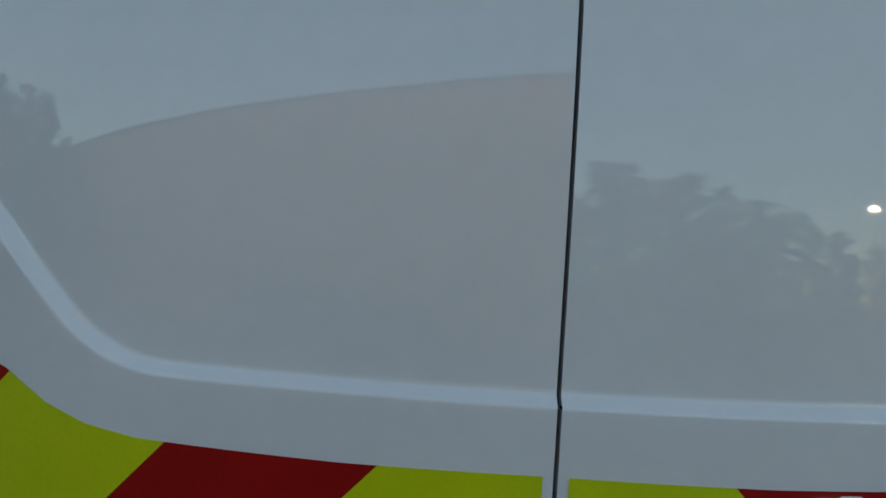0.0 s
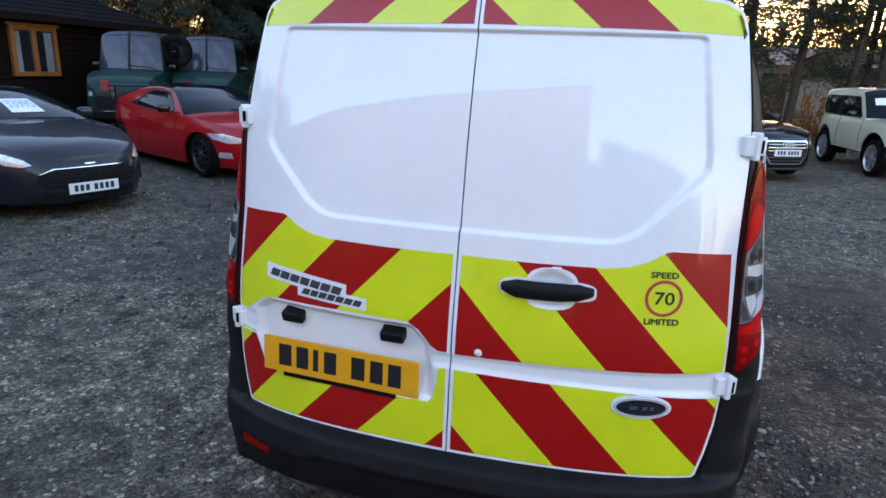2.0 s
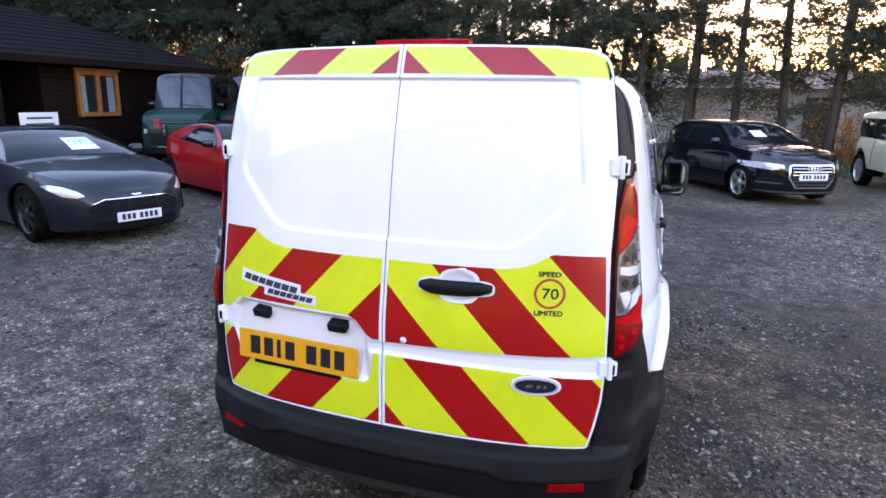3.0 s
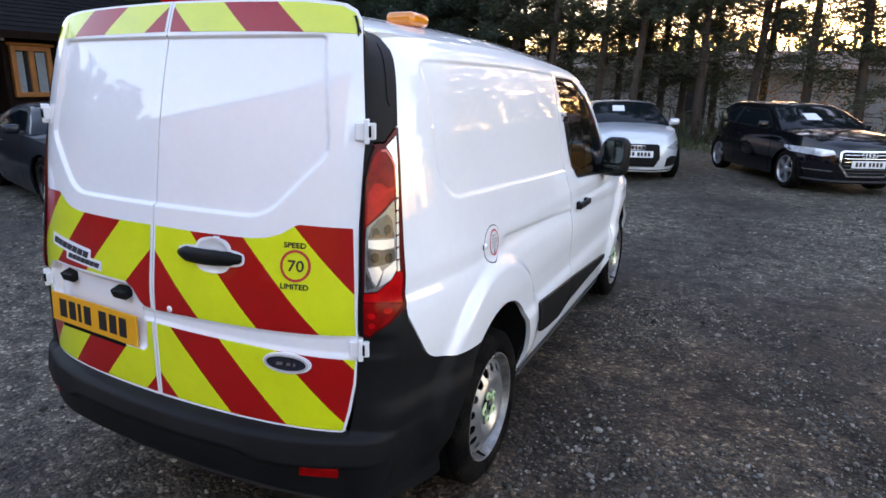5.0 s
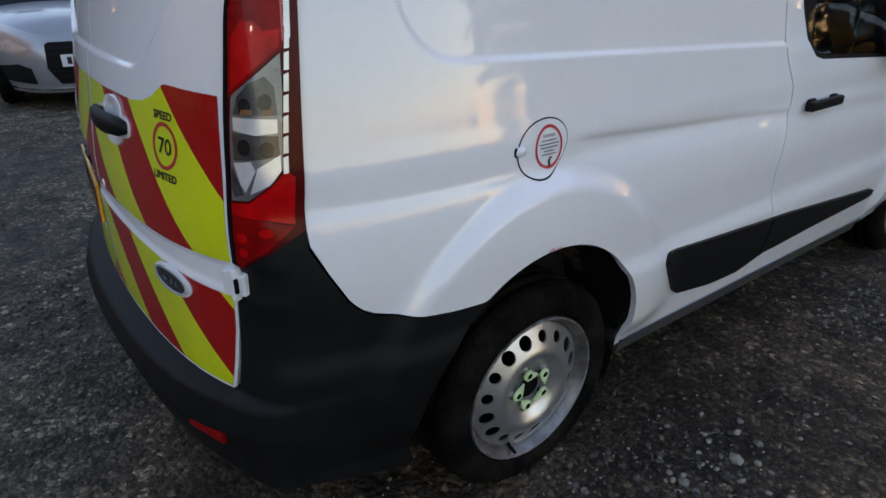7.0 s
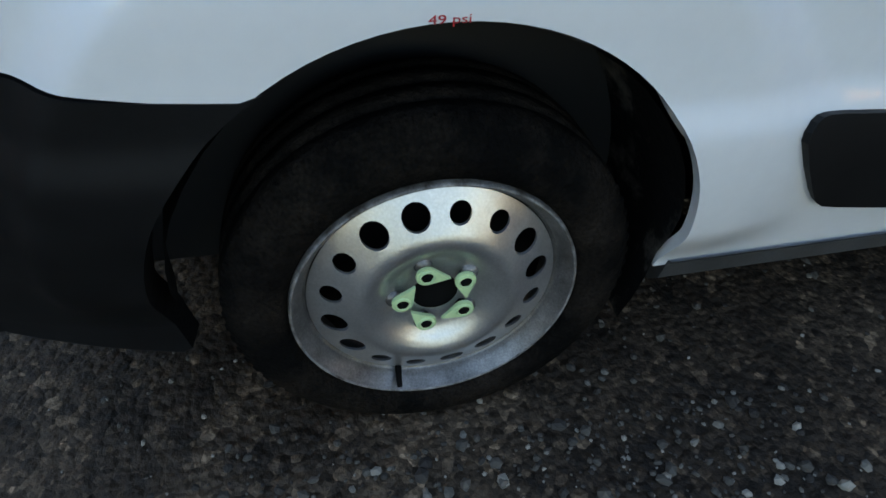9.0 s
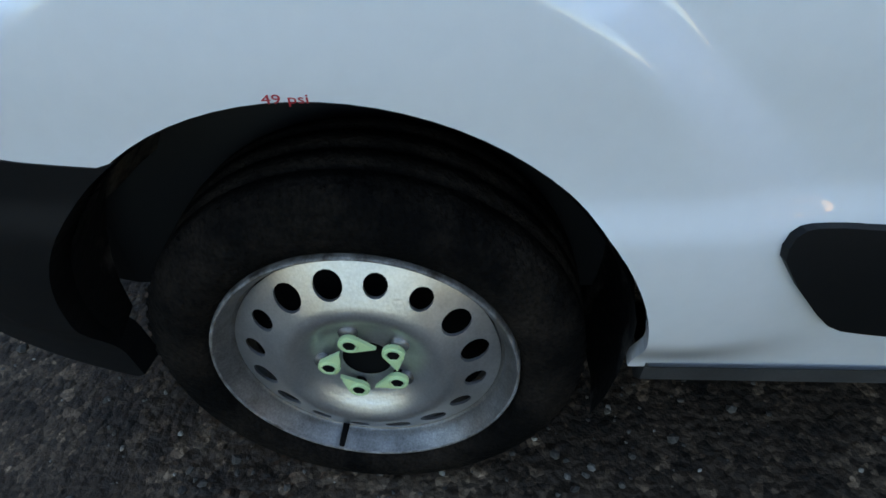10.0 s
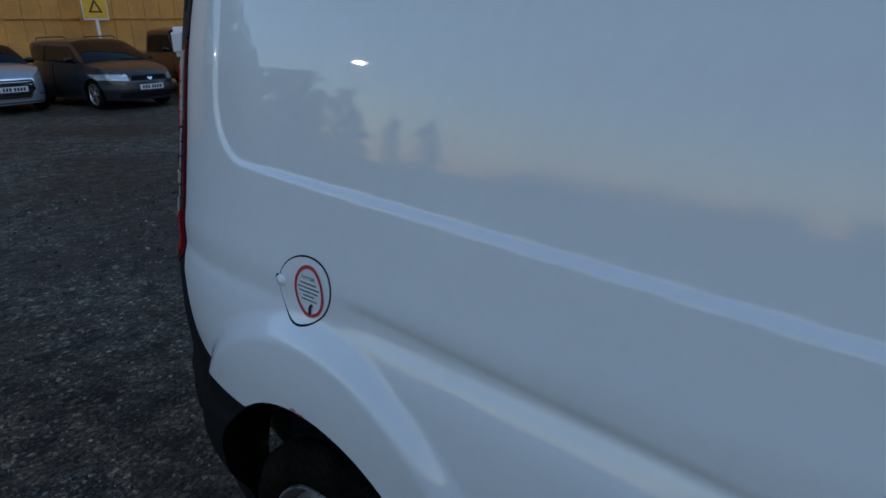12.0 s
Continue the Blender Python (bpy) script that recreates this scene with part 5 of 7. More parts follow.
# porch: posts, doors of glazed orange timber, step
for y in (4.55, 6.50, 7.64, 8.66):
    slab("post", (HX - 0.10, y, 0.0), (HX + 0.04, y + 0.10, EAVE), TIMBER, hut, 0.01)
slab("step", (HX - 1.24, 4.2, -0.02), (HX + 1.1, 9.0, 0.14), DECK, hut, 0.02, "concrete step along the porch")
for y in (4.72, 5.62):
    d = slab("entrance_door", (HX - 1.24, y, 0.15), (HX - 1.20, y + 0.86, 2.12), LIT_DOOR_WOOD, hut, 0.0, "varnished glazed timber door, coloured as if lit orange by a lamp")
    slab("door_pane", (HX - 1.199, y + 0.14, 0.62), (HX - 1.190, y + 0.72, 1.98), GLASS, d)
    slab("door_handle", (HX - 1.19, y + 0.78, 1.05), (HX - 1.15, y + 0.83, 1.20), CHROME, d, 0.008)
    slab("door_notice", (HX - 1.189, y + 0.34, 1.62), (HX - 1.186, y + 0.52, 1.86), STICKER, d)
slab("door_post", (HX - 1.24, 5.585, 0.15), (HX - 1.18, 5.615, 2.2), LIT_DOOR_WOOD, hut)
sign = slab("entrance_sign", (HX + 0.08, 5.35, 2.30), (HX + 0.11, 6.55, 2.47), STICKER, hut, 0.004, "white entrance sign board with black lettering")
bm = bmesh.new()
skin(bm, bolder(text_polys("ENTRANCE", 0.95, 0.10), 0.004), lambda u, v: Vector((HX + 0.1125, 5.95 + u, 2.385 + v)), (2, 2))
part("lettering", bm, INK, sign, smooth=False)
notice = thing("notice_board", "white notice board with grey printed lines leaning by the porch", "sign", pose(HX + 0.35, 8.25, 0.0, 0, 0, 0))
slab("board_face", (0.0, -0.45, 0.62), (0.03, 0.45, 1.30), STICKER, notice, 0.006)
for y in (-0.36, 0.32):
    slab("leg", (-0.02, y, 0.0), (-0.001, y + 0.04, 1.1), TIMBER, notice)
for k, w in enumerate((0.30, 0.34, 0.26, 0.32)):
    slab("print_line", (0.031, -w, 1.16 - 0.13 * k), (0.034, w, 1.205 - 0.13 * k), TRIMGREY, notice)
# roof in felt courses, with fascia
ridge_x, ridge_z, over = HX - 3.4, 3.86, 0.45
for sgn in (1, -1):
    n = 12
    for k in range(n):
        a, b = k / n, (k + 1) / n
        x0, x1 = (HX + over) + (ridge_x - HX - over) * a, (HX + over) + (ridge_x - HX - over) * b
        if sgn < 0:
            x0, x1 = 2 * ridge_x - x0, 2 * ridge_x - x1
        z0, z1 = EAVE + 0.05 + (ridge_z - EAVE) * a, EAVE + 0.05 + (ridge_z - EAVE) * b
        hip0, hip1 = 3.2 * a, 3.2 * b
        vs = [(x0, HY0 - 0.5, z0 + 0.02), (x0, HY1 + 0.5 - hip0, z0 + 0.02), (x1, HY1 + 0.5 - hip1, z1), (x1, HY0 - 0.5, z1)]
        bm = bmesh.new()
        lo = [bm.verts.new(v) for v in vs]
        bm.faces.new(lo if sgn > 0 else lo[::-1])
        dn = [bm.verts.new((vs[0][0], vs[0][1], z0)), bm.verts.new((vs[1][0], vs[1][1], z0))]
        bm.faces.new((lo[1], lo[0], dn[0], dn[1]))
        part("felt_course", bm, FELT, hut, smooth=False)
bm = bmesh.new()
vs = [bm.verts.new(v) for v in ((HX + over, HY1 + 0.5, EAVE + 0.07), (2 * ridge_x - HX - over, HY1 + 0.5, EAVE + 0.07), (ridge_x, HY1 + 0.5 - 3.2, ridge_z + 0.05))]
bm.faces.new(vs)
part("roof_hip", bm, FELT, hut, "dark grey felt roof end", smooth=False)
slab("fascia", (HX + over - 0.02, HY0 - 0.5, EAVE - 0.08), (HX + over + 0.02, HY1 + 0.5, EAVE + 0.07), TIMBER, hut)
slab("soffit", (HX - 0.1, HY0 - 0.5, EAVE), (HX + over - 0.02, HY1 + 0.5, EAVE + 0.02), TIMBER, hut)
# ---- long white shed behind the trees ----
shed = thing("white_shed", "long low white clad shed beyond the trees", "building")
slab("shed_wall", (-30, 28.0, 0.0), (25, 37.0, 2.45), CLAD_WHITE, shed)
for k in range(110):
    slab("wall_rib", (-29.9 + 0.5 * k, 27.96, 0.0), (-29.86 + 0.5 * k, 28.0, 2.45), CLAD_WHITE, shed) if k % 2 else None
bm = bmesh.new()
vs = [bm.verts.new(v) for v in ((-30.4, 27.6, 2.4), (25.4, 27.6, 2.4), (25.4, 32.5, 3.35), (-30.4, 32.5, 3.35), (25.4, 37.4, 2.4), (-30.4, 37.4, 2.4))]
bm.faces.new((vs[0], vs[1], vs[2], vs[3]))
bm.faces.new((vs[3], vs[2], vs[4], vs[5]))
part("shed_roof", bm, ROOF_BROWN, shed, smooth=False)
for x in (-9.0, -1.2, 6.5):
    slab("shed_door", (x, 27.93, 0.0), (x + 1.0, 27.985, 2.05), TRIMGREY, shed)

# ---- tall clad warehouse on the other side of the yard, with a warning sign ----
ware = thing("clad_warehouse", "tall ochre metal clad warehouse wall at the yard's edge", "building")
def ware_top(x):
    return 12.2 - 0.15 * (3.4 - x)


bm = bmesh.new()
vs = [bm.verts.new((x, y, z)) for y in (-30.0, -19.6) for x, z in ((-42, 0.0), (3.4, 0.0), (3.4, ware_top(3.4)), (-42, ware_top(-42)))]
for idx in ((0, 1, 2, 3), (7, 6, 5, 4), (1, 5, 6, 2), (0, 3, 7, 4)):
    bm.faces.new([vs[i] for i in idx])
part("wall", bm, CLAD_OCHRE, ware, smooth=False)
for k in range(90):
    slab("wall_rib", (-41.9 + 0.5 * k, -19.6, 0.0), (-41.82 + 0.5 * k, -19.56, ware_top(-41.9 + 0.5 * k) - 0.02), CLAD_OCHRE, ware)
slab("wall_rail", (-42, -19.555, 2.02), (3.4, -19.53, 2.10), CLAD_OCHRE, ware)
bm = bmesh.new()
lo = [bm.verts.new((x, y, ware_top(x) + 0.01)) for x, y in ((-42.4, -30.3), (3.6, -30.3), (3.6, -19.35), (-42.4, -19.35))]
hi = [bm.verts.new(v.co + Vector((0, 0, 0.12))) for v in lo]
bm.faces.new(lo[::-1])
bm.faces.new(hi)
for i in range(4):
    bm.faces.new((lo[i], lo[(i + 1) % 4], hi[(i + 1) % 4], hi[i]))
part("roof", bm, ROOF_BROWN, ware, smooth=False)
wsign = thing("warning_sign", "yellow warning sign with black triangle on a white post", "sign", pose(-6.55, -18.9, 0.0))
slab("sign_plate", (-0.33, -0.02, 2.02), (0.33, 0.0, 2.72), SIGN_Y, wsign, 0.005)
slab("sign_border", (-0.36, -0.03, 1.98), (0.36, -0.021, 2.76), STICKER, wsign)
bm = bmesh.new()
skin(bm, ring_poly([(-0.2, 2.18), (0.2, 2.18), (0.0, 2.56)], [(-0.12, 2.225), (0.12, 2.225), (0.0, 2.46)]), lambda u, v: Vector((-u, 0.004, v)), (1, 1))
part("triangle", bm, INK, wsign, smooth=False)
slab("post", (-0.05, -0.09, 0.0), (0.03, -0.031, 2.75), STICKER, wsign, 0.01, "", pose(0, 0, 0, 0, 0, 0))

# ---- yard lamp on a tall pole, seen mirrored in the van's paint ----
POLE = mat("galvanised_pole", (0.22, 0.23, 0.24), 0.5, metal=0.5, vary=0.15, scale=3)
YARD_LAMP = mat("yard_lamp_glow", (0.9, 0.9, 0.85), 0.4, vary=0.0, emit=(1.0, 0.93, 0.80, 40.0))
pole = thing("street_lamp", "tall grey street lamp with a lit white head", "lamp", pose(27.0, -29.5, 0.0, 0, 0, 45))
bm = bmesh.new()
tube(bm, [(0, 0, 0), (0, 0, 4.0), (0, 0, 8.3), (0, 0.25, 8.55), (0, 0.7, 8.6)], 0.09, 0.04, 10)
part("pole", bm, POLE, pole)
slab("lamp_head", (-0.30, 0.6, 8.52), (0.30, 1.45, 8.66), POLE, pole, 0.03)
slab("lamp_lens", (-0.26, 0.66, 8.42), (0.26, 1.40, 8.518), YARD_LAMP, pole, 0.02)

# ---- pines along the yard ----
BARK = mat("pine_bark", (0.042, 0.027, 0.019), 0.9, vary=0.4, scale=7, bump=0.6, bump_scale=25, fine=0.2)
TWIG = mat("dead_twigs", (0.05, 0.038, 0.03), 0.9, vary=0.3, scale=6)
def needle_material(name, color, color2):
    m = mat(name, color, 0.65, vary=0.3, scale=0.9, color2=color2)
    n, l = m.node_tree.nodes, m.node_tree.links
    b = n["Principled BSDF"]
    tr = n.new("ShaderNodeBsdfTranslucent")
    tr.inputs["Color"].default_value = (*(min(1, 1.6 * c) for c in color2), 1)
    mx = n.new("ShaderNodeMixShader")
    mx.inputs[0].default_value = 0.3
    l.new(b.outputs[0], mx.inputs[1])
    l.new(tr.outputs[0], mx.inputs[2])
    l.new(mx.outputs[0], n["Material Output"].inputs["Surface"])
    return m


NEEDLE = needle_material("pine_needles", (0.020, 0.030, 0.016), (0.048, 0.056, 0.026))
NEEDLE_DARK = needle_material("dark_conifer_needles", (0.016, 0.032, 0.022), (0.034, 0.056, 0.034))
# brown for the scrub; its bright orange also stands in for sunset glow
RUST_GLOW_LEAF = needle_material("rusty_glow_leaves", (0.22, 0.085, 0.015), (0.42, 0.18, 0.035))


def pine(seed, height, first, spread, dense, needles, lean=0.0, leaf=0.22):
    rng = random.Random(seed)
    tree = thing("pine_tree", "tall pine with bare lower trunk and ragged dark green needles", "tree", group="pines along the yard")
    bm = bmesh.new()
    bend = [rng.uniform(-0.15, 0.15) for _ in range(4)]
    def at(z):
        t = z / height
        return Vector((lean * z + bend[0] * math.sin(2.2 * t) + bend[1] * math.sin(5 * t), bend[2] * math.sin(2.5 * t) + bend[3] * math.sin(4 * t), z))
    tube(bm, [at(height * k / 12) for k in range(13)], 0.135, 0.02, 8)
    twigs = bmesh.new()
    verts, faces = [], []
    z = 0.7
    while z < height - 0.2:
        bare = z < first
        for _ in range(rng.choice((2, 2, 3)) if bare else rng.choice((2, 3, 3, 4))):
            a = rng.uniform(0, 6.283)
            reach = (0.5 + rng.random()) * (0.9 if bare else spread * (1 - 0.75 * max(0.0, (z - first)) / (height - first)) * rng.uniform(0.6, 1.15))
            droop = rng.uniform(-0.35, 0.12) - (0.15 if bare else 0)
            base = at(z)
            tip = base + Vector((math.cos(a) * reach, math.sin(a) * reach, reach * droop + 0.1))
            mid = (base + tip) / 2 + Vector((0, 0, reach * 0.10 + rng.uniform(-0.05, 0.05)))
            tube(twigs if bare else bm, [base, mid, tip], 0.028 if not bare else 0.016, 0.006, 4)
            for _ in range(3 if bare else 0):
                q = base + (tip - base) * rng.uniform(0.35, 0.9)
                d = Vector((rng.uniform(-1, 1), rng.uniform(-1, 1), rng.uniform(-0.7, 0.4))) * 0.35
                tube(twigs, [q, q + d], 0.008, 0.003, 3)
            sprays = int((5 if bare and rng.random() < 0.4 else 0 if bare else dense * (0.6 + reach) * (1.4 if z > 3.4 else 1.0)))
            for _ in range(sprays):
                t = rng.uniform(0.25, 1.05) ** 0.8
                c = base + (mid - base) * min(1, 2 * t) if t < 0.5 else mid + (tip - mid) * (2 * t - 1)
                c = c + Vector((rng.gauss(0, 0.13), rng.gauss(0, 0.13), rng.gauss(-0.02, 0.10)))
                out = Vector((math.cos(a) + rng.gauss(0, 0.8), math.sin(a) + rng.gauss(0, 0.8), rng.gauss(-0.1, 0.5))).normalized()
                side_v = out.cross(Vector((rng.gauss(0, 1), rng.gauss(0, 1), rng.gauss(0, 1)))).normalized()
                ln, wd = leaf * rng.uniform(0.6, 1.3), leaf * rng.uniform(0.045, 0.10)
                i = len(verts)
                verts.extend([c - side_v * wd * 0.3, c + out * ln * 0.55 - side_v * wd, c + out * ln, c + out * ln * 0.5 + side_v * wd])
                faces.append((i, i + 1, i + 2, i + 3))
        z += rng.uniform(0.28, 0.5) if not bare else rng.uniform(0.22, 0.42)
    part("trunk", bm, BARK, tree, "rough brown bark trunk and limbs")
    part("bare_undercrown", twigs, TWIG, tree, "bare dead lower twigs")
    me = bpy.data.meshes.new("crown")
    me.from_pydata([v[:] for v in verts], [], faces)
    me.materials.append(needles)
    c = new("crown", me)
    c.parent = tree
    return tree


trees = [pine(11, 13.0, 1.7, 1.9, 76, NEEDLE), pine(12, 14.0, 1.5, 1.7, 70, NEEDLE, 0.04), pine(13, 12.5, 2.1, 2.0, 78, NEEDLE, -0.03), pine(14, 13.5, 1.4, 1.8, 72, NEEDLE, 0.06)]
thick = [pine(21, 12.0, 0.9, 2.5, 170, NEEDLE_DARK, 0.0, 0.22), pine(22, 13.0, 0.8, 2.6, 175, NEEDLE_DARK, 0.02, 0.22)]
for t in thick:
    tagged(t, "dense dark green conifer with branches low to the ground", "tree", "dense conifers behind the hut")
for t, x in zip(trees, (0.2, 1.55, 2.95, 4.25)):
    t.matrix_world = pose(x, 18.5, 0, 0, 0, 40 * x)
rng = random.Random(4)
spots = [(-1.7, 18.3), (-2.9, 18.9), (5.35, 18.4), (6.6, 18.3), (9.0, 18.2), (10.4, 18.9), (11.7, 18.3), (13.0, 18.8), (14.3, 18.2), (-4.3, 18.4), (-5.7, 18.9)]
spots += [(-6.0 + 0.95 * k + rng.uniform(-0.4, 0.4), 21.5 + rng.uniform(-0.5, 0.8)) for k in range(9)] + [(6.2, 21.8), (8.1, 21.4), (9.8, 21.6), (11.4, 21.8), (13.0, 21.5), (7.7, 18.8)]
for x, y in spots:
    copy_thing(trees[rng.randrange(4)], pose(x, y, 0, rng.uniform(-2, 2), rng.uniform(-2, 2), rng.uniform(0, 360)))
thick[0].matrix_world = pose(-7.2, 19.6, 0)
thick[1].matrix_world = pose(-9.6, 20.6, 0)
for k in range(34):
    t = (k // 2) / 16
    x, y = -8.5 - 15.5 * t, 20.8 - 9.0 * t * t + (2.4 if k % 2 else 0.0)
    copy_thing(thick[k % 2], pose(x + rng.uniform(-0.5, 0.5) - (1.2 if k % 2 else 0), y + rng.uniform(-0.4, 0.6), 0, 0, 0, rng.uniform(0, 360)))
# trees round the rest of the yard
for k in range(13):
    a = radians(129 + 3.6 * k)
    d = 27 + rng.uniform(-1.5, 2.5)
    s = rng.uniform(0.24, 0.30) + 0.018 * k + (0.15 if k > 3 else 0.0)
    copy_thing(thick[k % 2], pose(d * math.sin(a), d * math.cos(a), 0, 0, 0, rng.uniform(0, 360)) @ Matrix.Diagonal((s * 1.4, s * 1.4, s, 1)))
for x, y, s in ((5.2, -21.0, 0.68), (6.7, -22.4, 0.72), (8.2, -21.6, 0.64), (9.7, -22.2, 0.68), (11.2, -21.8, 0.62), (12.7, -21.0, 0.56), (14.2, -20.0, 0.50), (15.6, -19.2, 0.42), (17.0, -18.4, 0.36)):
    copy_thing(thick[0], pose(x, y, 0, 0, 0, 50 * x) @ Matrix.Diagonal((s * 1.4, s * 1.4, s, 1)))
for k in range(7):
    copy_thing(thick[k % 2], pose(14.0 + 1.0 * k, 20.2 + 0.8 * (k % 2) - 0.25 * k, 0, 0, 0, rng.uniform(0, 360)))
for k in range(30):
    a = radians(-86 - 1.45 * k)
    d = 30 + rng.uniform(-1.5, 2.5)
    s = rng.uniform(0.55, 0.85)
    copy_thing(thick[k % 2], pose(d * math.sin(a), d * math.cos(a), 0, 0, 0, rng.uniform(0, 360)) @ Matrix.Diagonal((s * 1.2, s * 1.2, s, 1)))

# undergrowth at the foot of the trees: grass blades and rusty scrub
def scatter(name, label, category, material, count, box_xy, height, width, seed, wide=1.0):
    r = np.random.default_rng(seed)
    (xa, xb), (ya, yb) = box_xy
    x, y = r.uniform(xa, xb, count), r.uniform(ya, yb, count)
    keep = np.array([soft_noise(a, b, 0.5) > -0.15 for a, b in zip(x, y)])
    x, y = x[keep], y[keep]
    n = len(x)
    h = height * r.uniform(0.3, 1.2, n)
    z0 = np.where(r.random(n) < 0.5, 0.0, h * wide * r.random(n))
    a = r.uniform(0, 6.28, n)
    w = width * r.uniform(0.5, 1.3, n)
    lx, ly = r.normal(0, 0.3, n) * h, r.normal(0, 0.3, n) * h
    v = np.stack([np.stack([x - w * np.cos(a), y - w * np.sin(a), z0 - 0.01], 1), np.stack([x + w * np.cos(a), y + w * np.sin(a), z0 - 0.01], 1), np.stack([x + lx, y + ly, z0 + h], 1)], 1).reshape(-1, 3)
    me = bpy.data.meshes.new(name)
    me.from_pydata(v.tolist(), [], np.arange(3 * n).reshape(-1, 3).tolist())
    me.materials.append(material)
    tagged(new(name, me), label, category, kind="stuff")


GRASS = needle_material("rough_grass", (0.035, 0.055, 0.014), (0.075, 0.095, 0.03))
scatter("grass_verge", "rough green grass at the foot of the pines", "grass", GRASS, 16000, ((-7, 16), (15.2, 18.6)), 0.16, 0.012, 3)
scatter("scrub", "rusty brown scrub and bramble under the pines", "scrub", RUST_GLOW_LEAF, 9000, ((6.0, 16), (17.6, 20.5)), 0.55, 0.035, 4, 2.2)
scatter("undergrowth", "low dark undergrowth under the pines", "scrub", NEEDLE, 9000, ((-8, 16), (17.2, 20.5)), 0.40, 0.025, 6, 1.6)
# orange leaves added where warm sky glow comes through the conifers
scatter("autumn_glow_leaves", "orange autumn leaves among the conifers, coloured for the sunset glow", "foliage", RUST_GLOW_LEAF, 11000, ((-17.5, -12.6), (16.2, 17.8)), 0.085, 0.028, 8, 42.0)
scatter("far_hedge", "low dark hedge along the far side of the yard", "hedge", NEEDLE_DARK, 14000, ((33, 36), (-22, 26)), 1.1, 0.09, 12, 1.4)
# the same painted glow low between the pines
scatter("autumn_glow_leaves", "orange autumn leaves behind the pines, coloured for the sunset glow", "foliage", RUST_GLOW_LEAF, 7000, ((1.6, 9.2), (20.0, 20.8)), 0.085, 0.028, 9, 30.0)
scatter("far_woods", "dark far woods behind the white shed", "woods", NEEDLE_DARK, 16000, ((-45, 40), (45, 49)), 1.9, 0.22, 14, 2.2)

# ---- parked cars ----
def paint(name, color, metal=0.0, rough=0.28):
    return mat(name, color, rough, metal=metal, coat=1.0, vary=0.06, scale=2.0, fine=0.03)


P_GREY = mat("gunmetal_paint", (0.012, 0.015, 0.020), 0.4, metal=0.1, coat=0.65, spec=0.1, vary=0.06, scale=2.0, fine=0.03)
P_RED = mat("red_paint", (0.34, 0.006, 0.008), 0.4, coat=0.5, spec=0.06, vary=0.06, scale=2.0, fine=0.03)
P_SILVER = paint("silver_paint", (0.60, 0.63, 0.66), 0.25)
P_BLACK = mat("black_paint", (0.004, 0.004, 0.006), 0.1, coat=0.4, vary=0.06, scale=2.0, spec=0.3)
P_MIDSILVER = paint("mid_silver_paint", (0.30, 0.32, 0.345), 0.4)
P_CREAM = paint("cream_paint", (0.56, 0.50, 0.36))
P_BLUE = mat("dark_grey_paint", (0.022, 0.026, 0.034), 0.3, metal=0.3, coat=0.5, vary=0.06, scale=2.0, fine=0.03)
P_PALE = paint("pale_blue_paint", (0.32, 0.36, 0.40), 0.3)
P_MAROON = paint("maroon_paint", (0.06, 0.010, 0.010))
P_GREEN = mat("dark_green_paint", (0.003, 0.030, 0.025), 0.4, coat=0.2, vary=0.2, scale=3.0, fine=0.05, spec=0.08)
HEADLAMP = mat("headlamp_glass", (0.52, 0.54, 0.57), 0.15, metal=0.4, coat=0.6, vary=0.35, scale=16)
DARKGRILLE = mat("dark_grille", (0.006, 0.006, 0.0065), 0.8, vary=0.3, scale=30, spec=0.2)
ALLOY = mat("alloy_wheel", (0.42, 0.43, 0.44), 0.3, metal=0.8, vary=0.15, scale=12)
DARKALLOY = mat("dark_alloy_wheel", (0.035, 0.036, 0.038), 0.35, metal=0.6, vary=0.2, scale=12)
# windscreen with the pale sky in the pane put into its base colour
SKYLIT_SCREEN = mat("skylit_plastic_windscreen", (0.034, 0.042, 0.060), 0.12, coat=0.2, vary=0.5, scale=2.2, spec=0.3)
SCREEN = mat("windscreen_glass", (0.004, 0.0075, 0.009), 0.03, coat=0.0, vary=0.0, spec=0.16)
CANVAS = mat("dark_canvas", (0.007, 0.008, 0.008), 0.85, vary=0.2)


def mirrored_word(body, w, h):
    return [[(-u, v) for u, v in p] for p in text_polys(body, w, h)]


